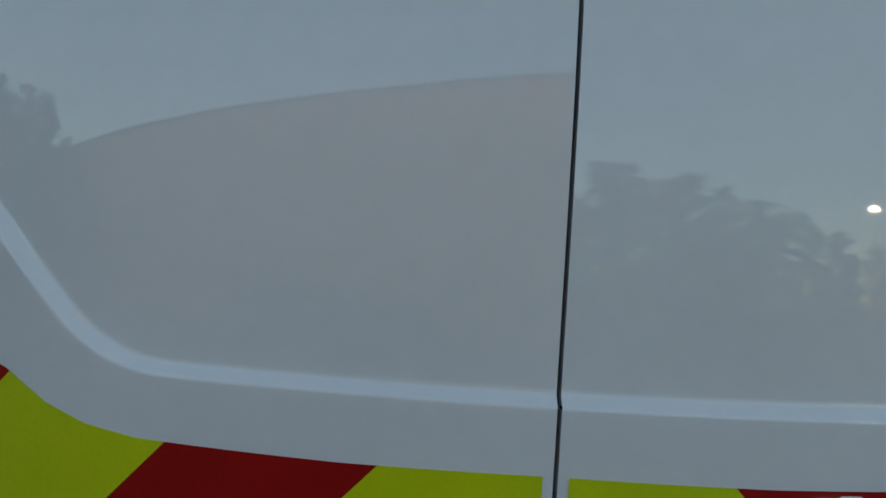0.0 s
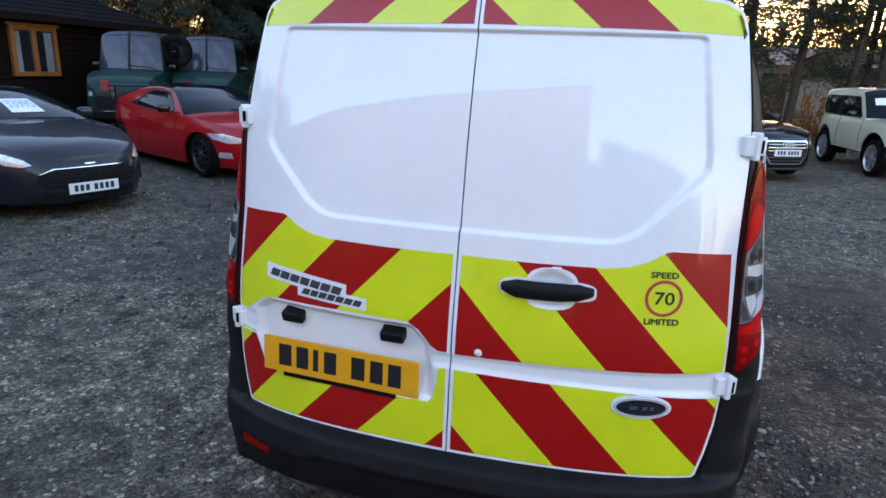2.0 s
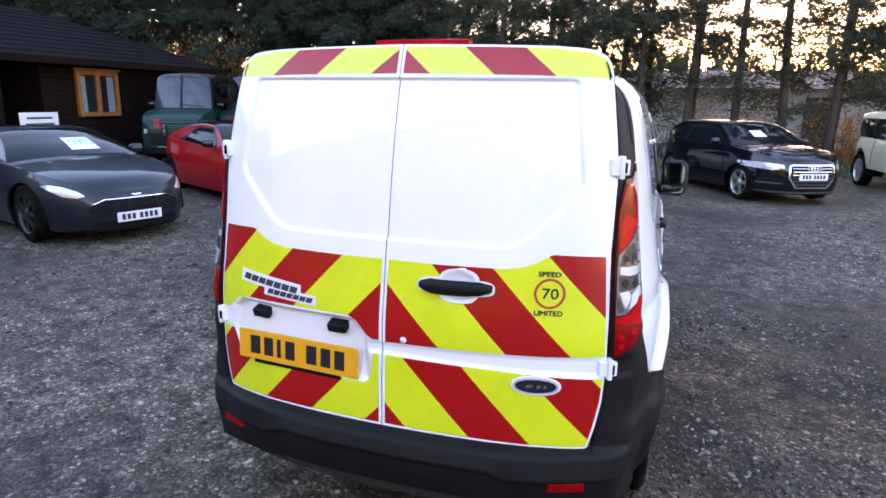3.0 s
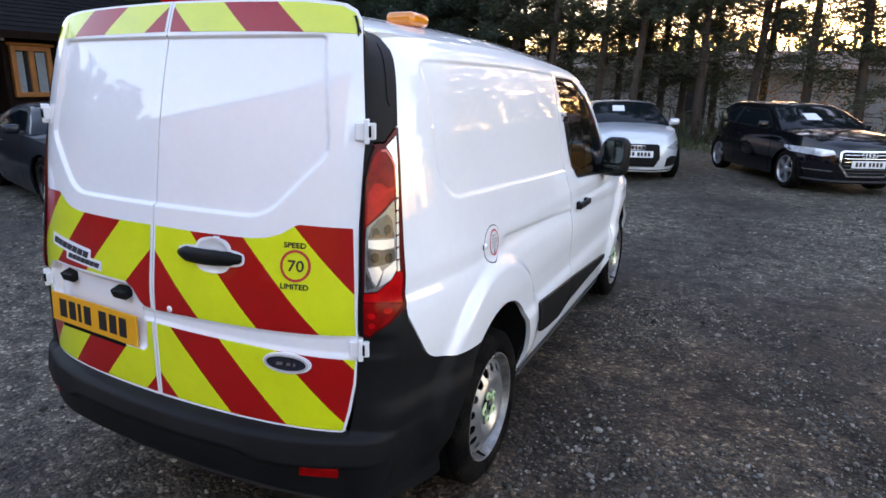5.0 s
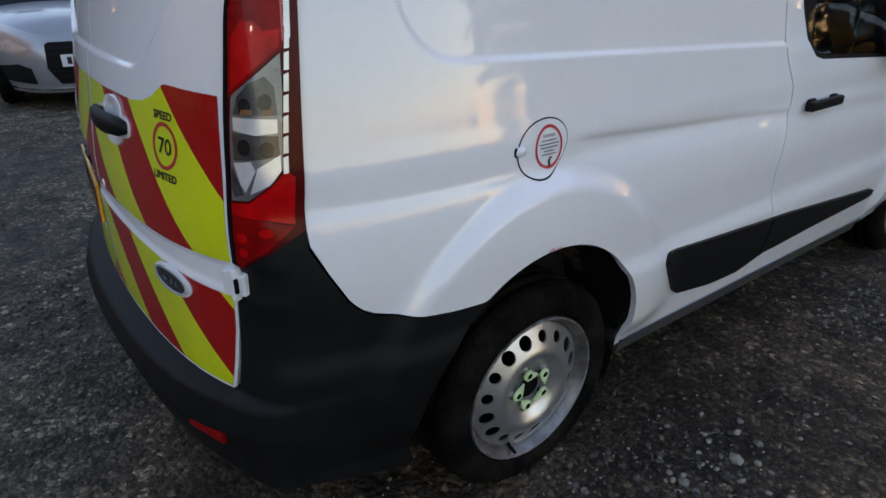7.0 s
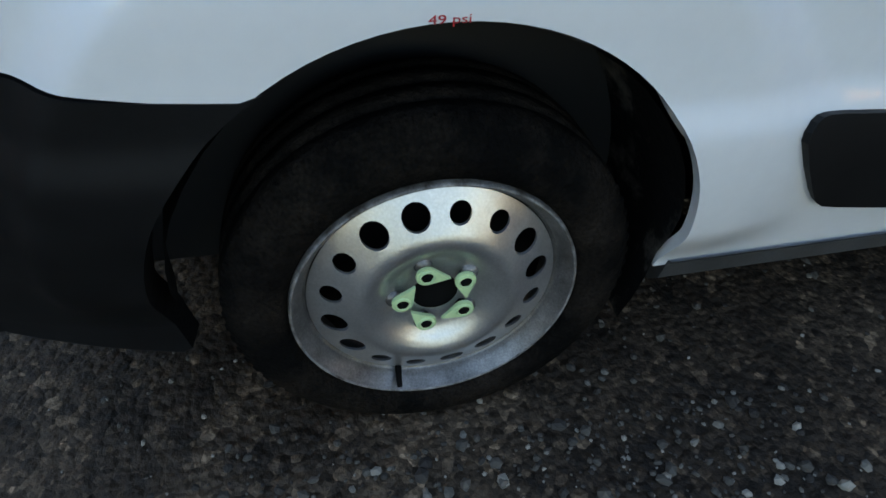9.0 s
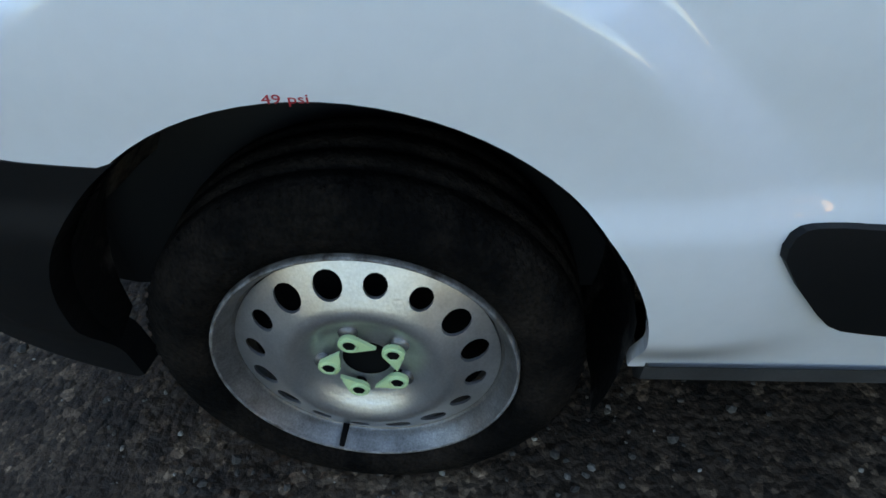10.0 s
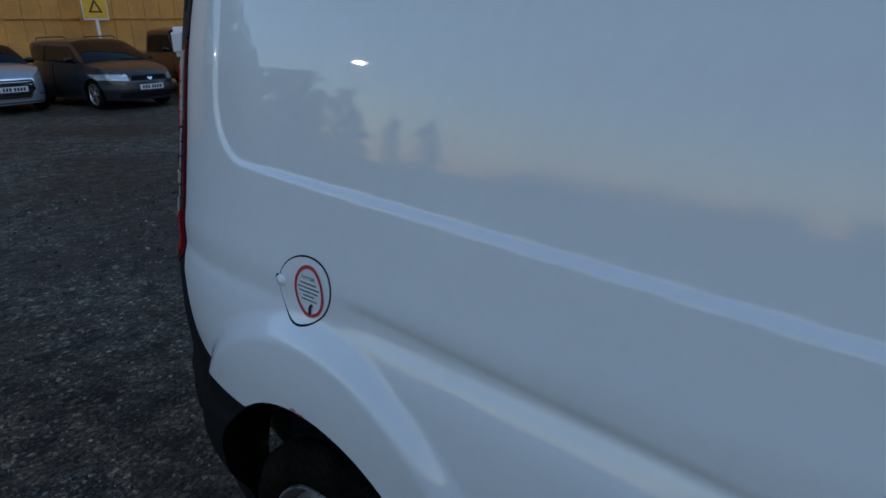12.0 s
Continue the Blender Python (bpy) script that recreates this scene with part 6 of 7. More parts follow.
def car(label, at, spec):
    """A parked car; its nose is at +y of its own axes. spec: sizes, profile and face."""
    body_name = spec.get("name", "car")
    root = thing(body_name, label, spec.get("category", "car"), at)
    L, W, n, z0 = spec["L"] / 2, spec["W"] / 2, spec.get("n", 3.6), spec.get("z0", 0.20)
    zs = pchip([p[0] for p in spec["belt"]], [p[1] for p in spec["belt"]])
    crown = spec.get("crown", 0.07)
    bulge = spec.get("bulge", 0.07)
    R, AR = spec["wheel"], spec["wheel"] + spec.get("arch_gap", 0.05)
    axles = spec["axles"]
    col = spec["paint"]

    def plan(ph):
        s, c = math.sin(ph), math.cos(ph)
        return W * abs(c) ** (2 / n), L * math.copysign(abs(s) ** (2 / n), s)

    def ph_of(y):
        return math.copysign(math.asin(min(1.0, abs(y) / L) ** (n / 2)), y)

    def shape(t):
        """Inset of the flank at a height share t: sill tucked in, widest a bit below the middle, shoulder drawn in."""
        return 1 - bulge * (abs(t - 0.48) / 0.52) ** 2.3

    def flank(ph, t, off=0.0):
        x, y = plan(ph)
        k = shape(t)
        kk = 1 - (1 - k) * 0.35
        z = z0 + (zs(y) - z0) * t
        nx, ny = (abs(math.cos(ph)) ** (2 - 2 / n)) / W, math.copysign(abs(math.sin(ph)) ** (2 - 2 / n), math.sin(ph)) / L
        ln = math.hypot(nx, ny) or 1
        return Vector((x * k + off * nx / ln, y * kk + off * ny / ln, z))

    q = math.pi / 2
    bottom = []
    for ya in sorted(axles):
        for i in range(15):
            a = math.pi * (1 - i / 14)
            y, z = ya + AR * math.cos(a), max(R * 0.98, z0) + AR * math.sin(a) * 1.0 - (0.02)
            if i in (0, 14):
                z = z0
            bottom.append((ph_of(y), min(0.97, (z - z0) / (zs(y) - z0))))
    poly = [(-q, 0.0)] + bottom + [(q, 0.0), (q, 1.0)] + [(q - math.pi * i / 24, 1.0) for i in range(1, 24)] + [(-q, 1.0)]
    bm = bmesh.new()
    for sgn in (1, -1):
        skin(bm, [poly], mirrored(flank, sgn), (0.075, 0.085), 0.03, sgn < 0)
    N = 44
    prev = None
    for i in range(N + 1):
        ph = -q + math.pi * i / N
        e = flank(ph, 1.0)
        row = []
        for j in range(-7, 8):
            s = j / 7
            edge_soft = (1 - abs(s) ** 2.6)
            row.append(bm.verts.new((e.x * s, e.y, e.z + crown * edge_soft * min(1.0, e.x / (W * 0.6)))))
        if prev:
            for a in range(14):
                try:
                    f = bm.faces.new((prev[a], prev[a + 1], row[a + 1], row[a]))
                    f.smooth = True
                except ValueError:
                    pass
        prev = row
    bmesh.ops.remove_doubles(bm, verts=bm.verts[:], dist=0.0006)
    bmesh.ops.recalc_face_normals(bm, faces=bm.faces[:])
    body = part("body", bm, col, root, smooth=False)
    # door shut lines
    for ya, yb in spec.get("doors", ()):
        for sgn in (1, -1):
            pa, pb = ph_of(ya), ph_of(yb)
            d = 0.004 / L
            for p0 in (pa, pb):
                skinned("door_gap", [[(p0 - d, 0.08), (p0 + d, 0.08), (p0 + d, 0.99), (p0 - d, 0.99)]], mirrored(lambda u, v: flank(u, v, 0.002), sgn), BLACK, body, (0.1, 0.1), 0, sgn < 0)
            bmh = bmesh.new()
            hp = flank(ph_of(ya + 0.16), 0.80, 0.012)
            box(bmh, (-0.012, -0.08, -0.014), (0.012, 0.08, 0.014), 0.008, Matrix.Translation((hp.x * sgn, hp.y, hp.z)))
            part("door_handle", bmh, spec.get("handle", col), body)
    # underside
    bm = bmesh.new()
    box(bm, (-W * 0.72, -L * 0.74, z0 - 0.05), (W * 0.72, L * 0.74, z0 + 0.25))
    box(bm, (-W * 0.5, L * 0.70, z0 - 0.01), (W * 0.5, L * 0.92, z0 + 0.2))
    part("underbody", bm, BLACK, root, smooth=False)
    # greenhouse: one smooth shell from the belt over the roof, with the panes laid on it
    yb_r, yr_r, yr_f, yb_f, zr = spec["cabin"]
    wr = spec.get("roof_w", 0.70) * W
    flat = spec.get("flat", 0.80)
    bow = spec.get("bow", 0.16)
    def base(y):
        e = flank(ph_of(y), 1.0)
        return e.x * 0.965, e.z - 0.012
    h_top = zr - base((yr_r + yr_f) / 2)[1]
    rise = pchip((yb_r, yb_r + 0.5 * (yr_r - yb_r), yr_r, 0.55 * yr_r + 0.45 * yr_f, yr_f, yb_f - 0.5 * (yb_f - yr_f), yb_f), (0.0, 0.60, 0.95, 1.0, 0.955, 0.56, 0.0))
    def shell(y, v, off=0.0):
        xb, zb = base(y)
        h = (zr - zb) * rise(y)
        av = abs(v)
        lean = min(1.0, max(0.0, h / h_top))
        xs = xb - (xb - wr * 1.04) * lean
        if av > 0.4:
            k = (1 - av) / 0.6
            x, z = xb + (xs - xb) * k + 0.025 * math.sin(math.pi * k) * lean, flat * k
            nx, nz = 1.0, 0.35
        else:
            th = (0.4 - av) / 0.4 * math.pi / 2
            x, z = xs * math.cos(th) ** 0.75, flat + (1 - flat) * math.sin(th) ** 0.75
            nx, nz = math.cos(th), math.sin(th) + 0.3
        q2 = 1 - (x / xb) ** 2
        y2 = y + bow * q2 * (sstep(yr_f - 0.3, yb_f, y) - sstep(yr_r + 0.3, yb_r, y))
        ln = math.hypot(nx, nz)
        lift = off * sstep(0.0, 0.2, rise(y) + 0.05)
        ny = (sstep(yr_f - 0.05, yr_f + 0.2, y) - sstep(yr_r + 0.05, yr_r - 0.2, y)) * off * 0.8
        sgn = 1 if v >= 0 else -1
        return Vector((sgn * (x + lift * nx / ln), y2 + ny, zb + h * z + lift * nz / ln))
    def lay(u, w):
        """From shares along (u) and up (w) the flank of the cabin to the shell's own (y, v)."""
        y = (yb_r + (yb_f - yb_r) * u) * (1 - w) + (yr_r + (yr_f - yr_r) * u) * w
        k = min(0.93, w * h_top / max(0.02, (zr - base(y)[1]) * rise(y)))
        return y, 1 - 0.6 * k
    cols = spec.get("roof_paint", col)
    bm = bmesh.new()
    skin(bm, [[(yb_r, -1.0), (yb_f, -1.0), (yb_f, -0.4), (yb_r, -0.4)], [(yb_r, 0.4), (yb_f, 0.4), (yb_f, 1.0), (yb_r, 1.0)]], shell, (0.06, 0.08), 0.0, True)
    part("cabin", bm, col, root, smooth=False)
    skinned("roof", [[(yb_r, -0.4), (yb_f, -0.4), (yb_f, 0.4), (yb_r, 0.4)]], shell, cols, root, (0.05, 0.05), 0.0, True)
    ins = spec.get("glass", [(0.12, 0.06), (0.86, 0.04), (0.93, 0.16), (0.98, 0.86), (0.92, 0.90), (0.20, 0.90), (0.10, 0.80)])
    dense = []
    for p, q_ in zip(ins, ins[1:] + ins[:1]):
        for i in range(6):
            dense.append(lay(p[0] + (q_[0] - p[0]) * i / 6, p[1] + (q_[1] - p[1]) * i / 6))
    mid = spec.get("b_pillar", 0.42)
    strip = [lay(mid - 0.022, w) for w in (0.05, 0.3, 0.6, 0.9)] + [lay(mid + 0.022, w) for w in (0.9, 0.6, 0.3, 0.05)]
    for sgn in (1, -1):
        f = lambda off: (lambda y, v: shell(y, v * sgn, off))
        skinned("window_seal", [dense], f(0.003), PLASTIC, root, (0.08, 0.08), 0.003, sgn > 0)
        c0 = (sum(p[0] for p in dense) / len(dense), sum(p[1] for p in dense) / len(dense))
        skinned("side_glass", [[(c0[0] + (y - c0[0]) * 0.965, c0[1] + (v - c0[1]) * 0.92) for y, v in dense]], f(0.006), SCREEN, root, (0.08, 0.08), 0, sgn > 0)
        skinned("door_pillar", [strip], f(0.008), PLASTIC, root, (0.1, 0.1), 0.004, sgn > 0)
        bmm = bmesh.new()
        mp = shell(*lay(0.90, 0.12))
        box(bmm, (-0.095, -0.045, -0.06), (0.095, 0.06, 0.06), 0.045, Matrix.Translation((sgn * (mp.x + 0.13), mp.y - 0.05, mp.z + 0.05)), 4)
        box(bmm, (-0.07, -0.02, -0.02), (0.05, 0.02, 0.01), 0.008, Matrix.Translation((sgn * (mp.x + 0.03), mp.y - 0.03, mp.z + 0.01)), 2)
        part("door_mirror", bmm, spec.get("mirror", col), root)
    def pane(front):
        ya, yz = (yb_f, yr_f) if front else (yb_r, yr_r)
        d = yz - ya
        return [(ya + 0.07 * d, -0.385), (ya + 0.07 * d, 0.385), (ya + 0.5 * d, 0.375), (ya + 0.93 * d, 0.35), (ya + 0.93 * d, -0.35), (ya + 0.5 * d, -0.375)][:: 1 if front else -1]
    for front in (True, False):
        skinned("screen_seal", [pane(front)], lambda y, v: shell(y, v, 0.004), PLASTIC, root, (0.06, 0.08), 0.003, True)
        skinned("windscreen" if front else "rear_screen", [[(y, v * 0.96) for y, v in pane(front)]], lambda y, v: shell(y, v, 0.007), spec.get("screen", SCREEN), root, (0.06, 0.06), 0, True)
    def f(u, w, off=0.0):
        """Across (u) and up (w) the windscreen."""
        y = yb_f + (yr_f - yb_f) * (0.06 + 0.88 * w)
        return shell(y, 0.4 - 0.4 * math.acos(min(1.0, abs(u)) ** (1 / 0.75)) / (math.pi / 2) if u >= 0 else -(0.4 - 0.4 * math.acos(min(1.0, abs(u)) ** (1 / 0.75)) / (math.pi / 2)), 0.007 + off)
    skinned("wiper", [[(-0.75, 0.035), (0.05, 0.07), (0.05, 0.085), (-0.75, 0.05)]], lambda u, v: f(u, v, 0.010), BLACK, root, (0.1, 0.1), 0.006, True)
    if "price" in spec:
        pu, pv = spec["price"]
        cw, ch = spec.get("card", (0.34, 0.24))
        card = skinned("price_card", [[(pu, pv), (pu + cw, pv), (pu + cw, pv + ch), (pu, pv + ch)]], lambda u, v: f(u, v, 0.003), STICKER, root, (0.1, 0.1), 0, True, label="white price card behind the windscreen")
        if spec.get("figures"):
            skinned("lettering", [[(pu + cw / 2 + u, pv + ch * 0.58 + v) for u, v in p] for p in bolder(mirrored_word(spec["figures"], cw * 0.86, ch * 0.56), 0.004)], lambda u, v: f(u, v, 0.006), GREENINK, card, (0.3, 0.3), 0, True)
    # face: lamps, grilles, plate, drawn on the nose
    def nose(x, z, off=0.0):
        ax = min(abs(x) / (W * 0.96), 0.999)
        y = L * (1 - ax ** n) ** (1 / n)
        for _ in range(3):
            t = min(1.0, max(0.0, (z - z0) / (zs(y) - z0)))
            k = shape(t)
            ax = min(abs(x) / (W * k), 0.9995)
            y = L * (1 - ax ** n) ** (1 / n)
        p = flank(ph_of(min(y, L * 0.99999)), t, off)
        return Vector((x, p.y if abs(x) > 0.02 else L * (1 - (1 - k) * 0.35) + off, z))
    for name, material, off, fold, poly, both in spec["face"]:
        for sgn in ((1, -1) if both else (1,)):
            pl = [(u * sgn, v) for u, v in poly]
            if area(pl) > 0:
                pl = pl[::-1]
            skinned(name, [pl], lambda u, v, off=off: nose(u, v, off), material, root, (0.022, 0.04), fold, True)
    pz, pw = spec.get("plate", (0.45, 0.26))
    px = spec.get("plate_x", 0.0)
    y_at = nose(0.1, pz).y + 0.022
    bm = bmesh.new()
    box(bm, (px - pw, y_at - 0.02, pz - 0.0555), (px + pw, y_at, pz + 0.0555), 0.003)
    pl = part("number_plate", bm, PLATE_W, root, "white number plate with plain dark bars", smooth=False)
    for k in range(7):
        x0 = px - pw * 0.80 + k * pw * 0.225 + (0.03 if k > 3 else 0)
        bm = bmesh.new()
        box(bm, (x0, y_at + 0.0005, pz - 0.032), (x0 + pw * 0.15, y_at + 0.002, pz + 0.034))
        part("plate_bar", bm, INK, pl, smooth=False)
    for k in range(spec.get("rings", 0)):
        bm = bmesh.new()
        zz = spec.get("ring_z", 0.62)
        spin(bm, [(0.006 * math.cos(a), 0.038 + 0.006 * math.sin(a)) for a in [2 * math.pi * i / 6 for i in range(6)]], 20, "y", Matrix.Translation(((k - 1.5) * 0.056, nose(0.1, zz).y + 0.026, zz)), True)
        part("badge_ring", bm, CHROME, root, "chrome badge ring")
    # wheels
    first = None
    for ya in axles:
        for sgn in (1, -1):
            ww = thing("wheel", "", "")
            ww.parent = root
            ww.matrix_local = pose(sgn * (flank(ph_of(ya), 0.45).x - 0.018), ya, R, 0, 0, 0 if sgn > 0 else 180)
            if first is None:
                first = []
                bm = bmesh.new()
                spin(bm, [(-0.02, R * 0.68), (0.0, R * 0.74), (0.004, R * 0.88), (-0.016, R * 0.985), (-0.05, R), (-0.17, R), (-0.2, R * 0.97), (-0.205, R * 0.7)], 40, "x")
                first.append(part("tyre", bm, RUBBER, ww))
                bm = bmesh.new()
                spin(bm, [(-0.15, R * 0.66), (-0.03, R * 0.65), (-0.006, R * 0.685), (0.0, R * 0.71), (-0.012, R * 0.73)], 40, "x")
                spin(bm, [(-0.005, 0.0), (-0.006, 0.05), (-0.03, 0.07)], 16, "x")
                ns = spec.get("spokes", 5)
                for k in range(ns):
                    m = pose(0, 0, 0, 360 * k / ns, 0, 0)
                    sw = spec.get("spoke_w", 0.035)
                    for dy in ((-0.6, 0.6) if spec.get("twin") else (0,)):
                        vs = [bm.verts.new(m @ Vector(v)) for v in ((-0.012, 0.03, -sw + dy * sw), (-0.012, 0.03, sw + dy * sw), (-0.022, R * 0.67, sw * 0.75 + dy * sw * 1.7), (-0.022, R * 0.67, -sw * 0.75 + dy * sw * 1.7), (-0.05, 0.03, -sw + dy * sw), (-0.05, 0.03, sw + dy * sw), (-0.055, R * 0.67, sw * 0.75 + dy * sw * 1.7), (-0.055, R * 0.67, -sw * 0.75 + dy * sw * 1.7))]
                        for idx in ((0, 1, 2, 3), (1, 5, 6, 2), (4, 0, 3, 7)):
                            bm.faces.new([vs[i] for i in idx])
                bmesh.ops.recalc_face_normals(bm, faces=bm.faces[:])
                first.append(part("rim", bm, spec.get("rim", ALLOY), ww, smooth=False))
                bm = bmesh.new()
                spin(bm, [(-0.09, 0.0), (-0.09, R * 0.64)], 24, "x")
                first.append(part("brake_disc", bm, BLACK, ww))
            else:
                for o in first:
                    c = new(o.name.split(".")[0], o.data)
                    c.parent = ww
            bm = bmesh.new()
            rows = []
            for i in range(17):
                a = radians(-10) + radians(200) * i / 16
                rows.append([bm.verts.new((sgn * xx, ya + AR * math.cos(a) * 1.0, R * 0.98 - 0.02 + AR * math.sin(a))) for xx in (W * 0.55, flank(ph_of(ya), 0.6).x - 0.03)])
            for a, b in zip(rows, rows[1:]):
                bm.faces.new((a[0], a[1], b[1], b[0]))
            part("wheel_well", bm, BLACK, root)
    return root, flank, nose, ph_of


def bar(x0, x1, z0, z1, cut=0.0):
    return [(x0, z0), (x1, z0), (x1 - cut, z1), (x0 + cut, z1)]


# gunmetal sports coupe with a wide dark mouth
coupe = dict(L=4.38, W=1.87, n=3.5, z0=0.16, crown=0.06, bulge=0.08, wheel=0.335, axles=(-1.30, 1.30), paint=P_GREY, rim=DARKALLOY, spokes=7, spoke_w=0.03, mirror=P_GREY,
             belt=[(-2.19, 0.80), (-1.7, 0.90), (-1.0, 0.90), (0.2, 0.88), (0.7, 0.87), (1.3, 0.83), (1.8, 0.76), (2.05, 0.69), (2.19, 0.61)], cabin=(-1.75, -0.70, -0.12, 0.80, 1.26), roof_w=0.60, doors=((-0.55, 0.62),), b_pillar=0.3,
             glass=[(0.30, 0.06), (0.84, 0.04), (0.93, 0.2), (0.99, 0.88), (0.92, 0.92), (0.45, 0.9), (0.34, 0.6)], price=(-0.42, 0.22), card=(0.48, 0.36), figures="33995",
             face=[("grille", DARKGRILLE, 0.006, 0.004, [(-0.52, 0.40), (-0.46, 0.34), (0.46, 0.34), (0.52, 0.40), (0.50, 0.47), (0.36, 0.52), (-0.36, 0.52), (-0.50, 0.47)], False),
                   ("grille_rim", CHROME, 0.009, 0.004, [(-0.50, 0.475), (-0.36, 0.523), (0.36, 0.523), (0.50, 0.475), (0.37, 0.532), (-0.37, 0.532)], False),
                   ("lower_intake", DARKGRILLE, 0.006, 0.004, bar(-0.50, 0.50, 0.21, 0.29, 0.03), False), ("splitter", PLASTIC, 0.02, 0.02, bar(-0.72, 0.72, 0.165, 0.185), False),
                   ("headlamp", HEADLAMP, 0.010, 0.008, [(0.53, 0.575), (0.60, 0.555), (0.70, 0.57), (0.77, 0.63), (0.80, 0.675), (0.76, 0.69), (0.68, 0.675), (0.58, 0.625)], True),
                   ("badge", CHROME, 0.010, 0.004, [(-0.06, 0.557), (0.0, 0.550), (0.06, 0.557), (0.05, 0.567), (-0.05, 0.567)], False)]
             + [("grille_bar", PLASTIC, 0.012, 0.006, bar(-0.49, 0.49, 0.365 + 0.035 * k, 0.373 + 0.035 * k), False) for k in range(4)]
             + [("grille_upright", PLASTIC, 0.011, 0.006, bar(-0.40 + 0.16 * k, -0.385 + 0.16 * k, 0.35, 0.51), False) for k in range(6)], plate=(0.315, 0.26))
HA = (0.95, -0.31)
car("gunmetal grey sports coupe with dark mesh grille parked by the hut", pose(-4.85 - 2.19 * HA[0], 3.78 - 2.19 * HA[1], 0, 0, 0, -108), coupe)
# red coupe with a rear wing
redcar = dict(L=4.24, W=1.775, n=3.2, z0=0.17, crown=0.05, bulge=0.07, wheel=0.318, axles=(-1.28, 1.29), paint=P_RED, roof_paint=P_BLACK, rim=DARKALLOY, spokes=10, spoke_w=0.014, mirror=P_BLACK,
              belt=[(-2.12, 0.86), (-1.6, 0.97), (-1.0, 0.93), (0.2, 0.87), (0.8, 0.86), (1.4, 0.82), (1.85, 0.75), (2.12, 0.63)], cabin=(-1.60, -0.60, 0.05, 0.85, 1.285), roof_w=0.62, doors=((-0.45, 0.72),), b_pillar=0.34,
              glass=[(0.28, 0.06), (0.84, 0.04), (0.93, 0.2), (0.99, 0.88), (0.92, 0.92), (0.42, 0.9), (0.33, 0.6)],
              face=[("grille", DARKGRILLE, 0.006, 0.004, bar(-0.46, 0.46, 0.24, 0.42, 0.08), False), ("headlamp", HEADLAMP, 0.010, 0.008, [(0.48, 0.55), (0.66, 0.53), (0.76, 0.58), (0.78, 0.65), (0.68, 0.66), (0.54, 0.61)], True), ("fog_lamp", HEADLAMP, 0.008, 0.006, bar(0.62, 0.74, 0.32, 0.40, 0.02), True)], plate=(0.36, 0.26))
root, *_ = car("bright red coupe with black roof and tall rear wing", pose(-6.12, 7.56, 0, 0, 0, -116), redcar)
for sgn in (1, -1):
    slab("wing_post", (sgn * 0.62 - 0.015, -1.98, 0.95), (sgn * 0.62 + 0.015, -1.84, 1.17), P_BLACK, root, 0.004)
    slab("wing_end", (sgn * 0.76 - 0.01, -2.06, 1.08), (sgn * 0.76 + 0.01, -1.74, 1.26), P_RED, root, 0.004)
slab("wing_blade", (-0.75, -2.04, 1.165), (0.75, -1.78, 1.195), P_BLACK, root, 0.008)
# silver coupes with a deep dark grille
silver = dict(L=4.19, W=1.84, n=3.1, z0=0.18, crown=0.08, bulge=0.09, wheel=0.325, axles=(-1.24, 1.23), paint=P_SILVER, spokes=5, twin=True, spoke_w=0.02,
              belt=[(-2.1, 0.78), (-1.6, 0.92), (-0.9, 0.94), (0.3, 0.90), (0.8, 0.89), (1.4, 0.85), (1.85, 0.79), (2.1, 0.70)], cabin=(-1.75, -0.72, 0.0, 0.88, 1.35), roof_w=0.62, doors=((-0.45, 0.75),), b_pillar=0.34,
              glass=[(0.26, 0.06), (0.84, 0.04), (0.93, 0.2), (0.99, 0.88), (0.92, 0.92), (0.42, 0.9), (0.30, 0.6)], price=(0.05, 0.5), rings=4, ring_z=0.60,
              face=[("grille", DARKGRILLE, 0.006, 0.004, [(-0.30, 0.27), (0.30, 0.27), (0.39, 0.42), (0.37, 0.64), (0.33, 0.66), (-0.33, 0.66), (-0.37, 0.64), (-0.39, 0.42)], False), ("headlamp", HEADLAMP, 0.010, 0.008, [(0.50, 0.60), (0.66, 0.56), (0.83, 0.60), (0.85, 0.69), (0.70, 0.70)], True),
                    ("side_intake", DARKGRILLE, 0.006, 0.004, [(0.50, 0.27), (0.80, 0.29), (0.82, 0.42), (0.62, 0.46), (0.52, 0.42)], True), ("lip", CHROME, 0.012, 0.006, bar(-0.78, 0.78, 0.205, 0.225), False)]
              + [("grille_bar", PLASTIC, 0.011, 0.005, bar(-0.35, 0.35, 0.33 + 0.055 * k, 0.338 + 0.055 * k), False) for k in range(6)], plate=(0.49, 0.26))
car("silver coupe with deep dark grille parked under the pines", pose(-0.68, 11.73, 0, 0, 0, 199), silver)
car("silver coupe with dark grille parked beside the grey coupe", pose(-5.25 - 2.09, 0.72 + 0.1, 0, 0, 0, -93), dict(silver, paint=P_MIDSILVER))
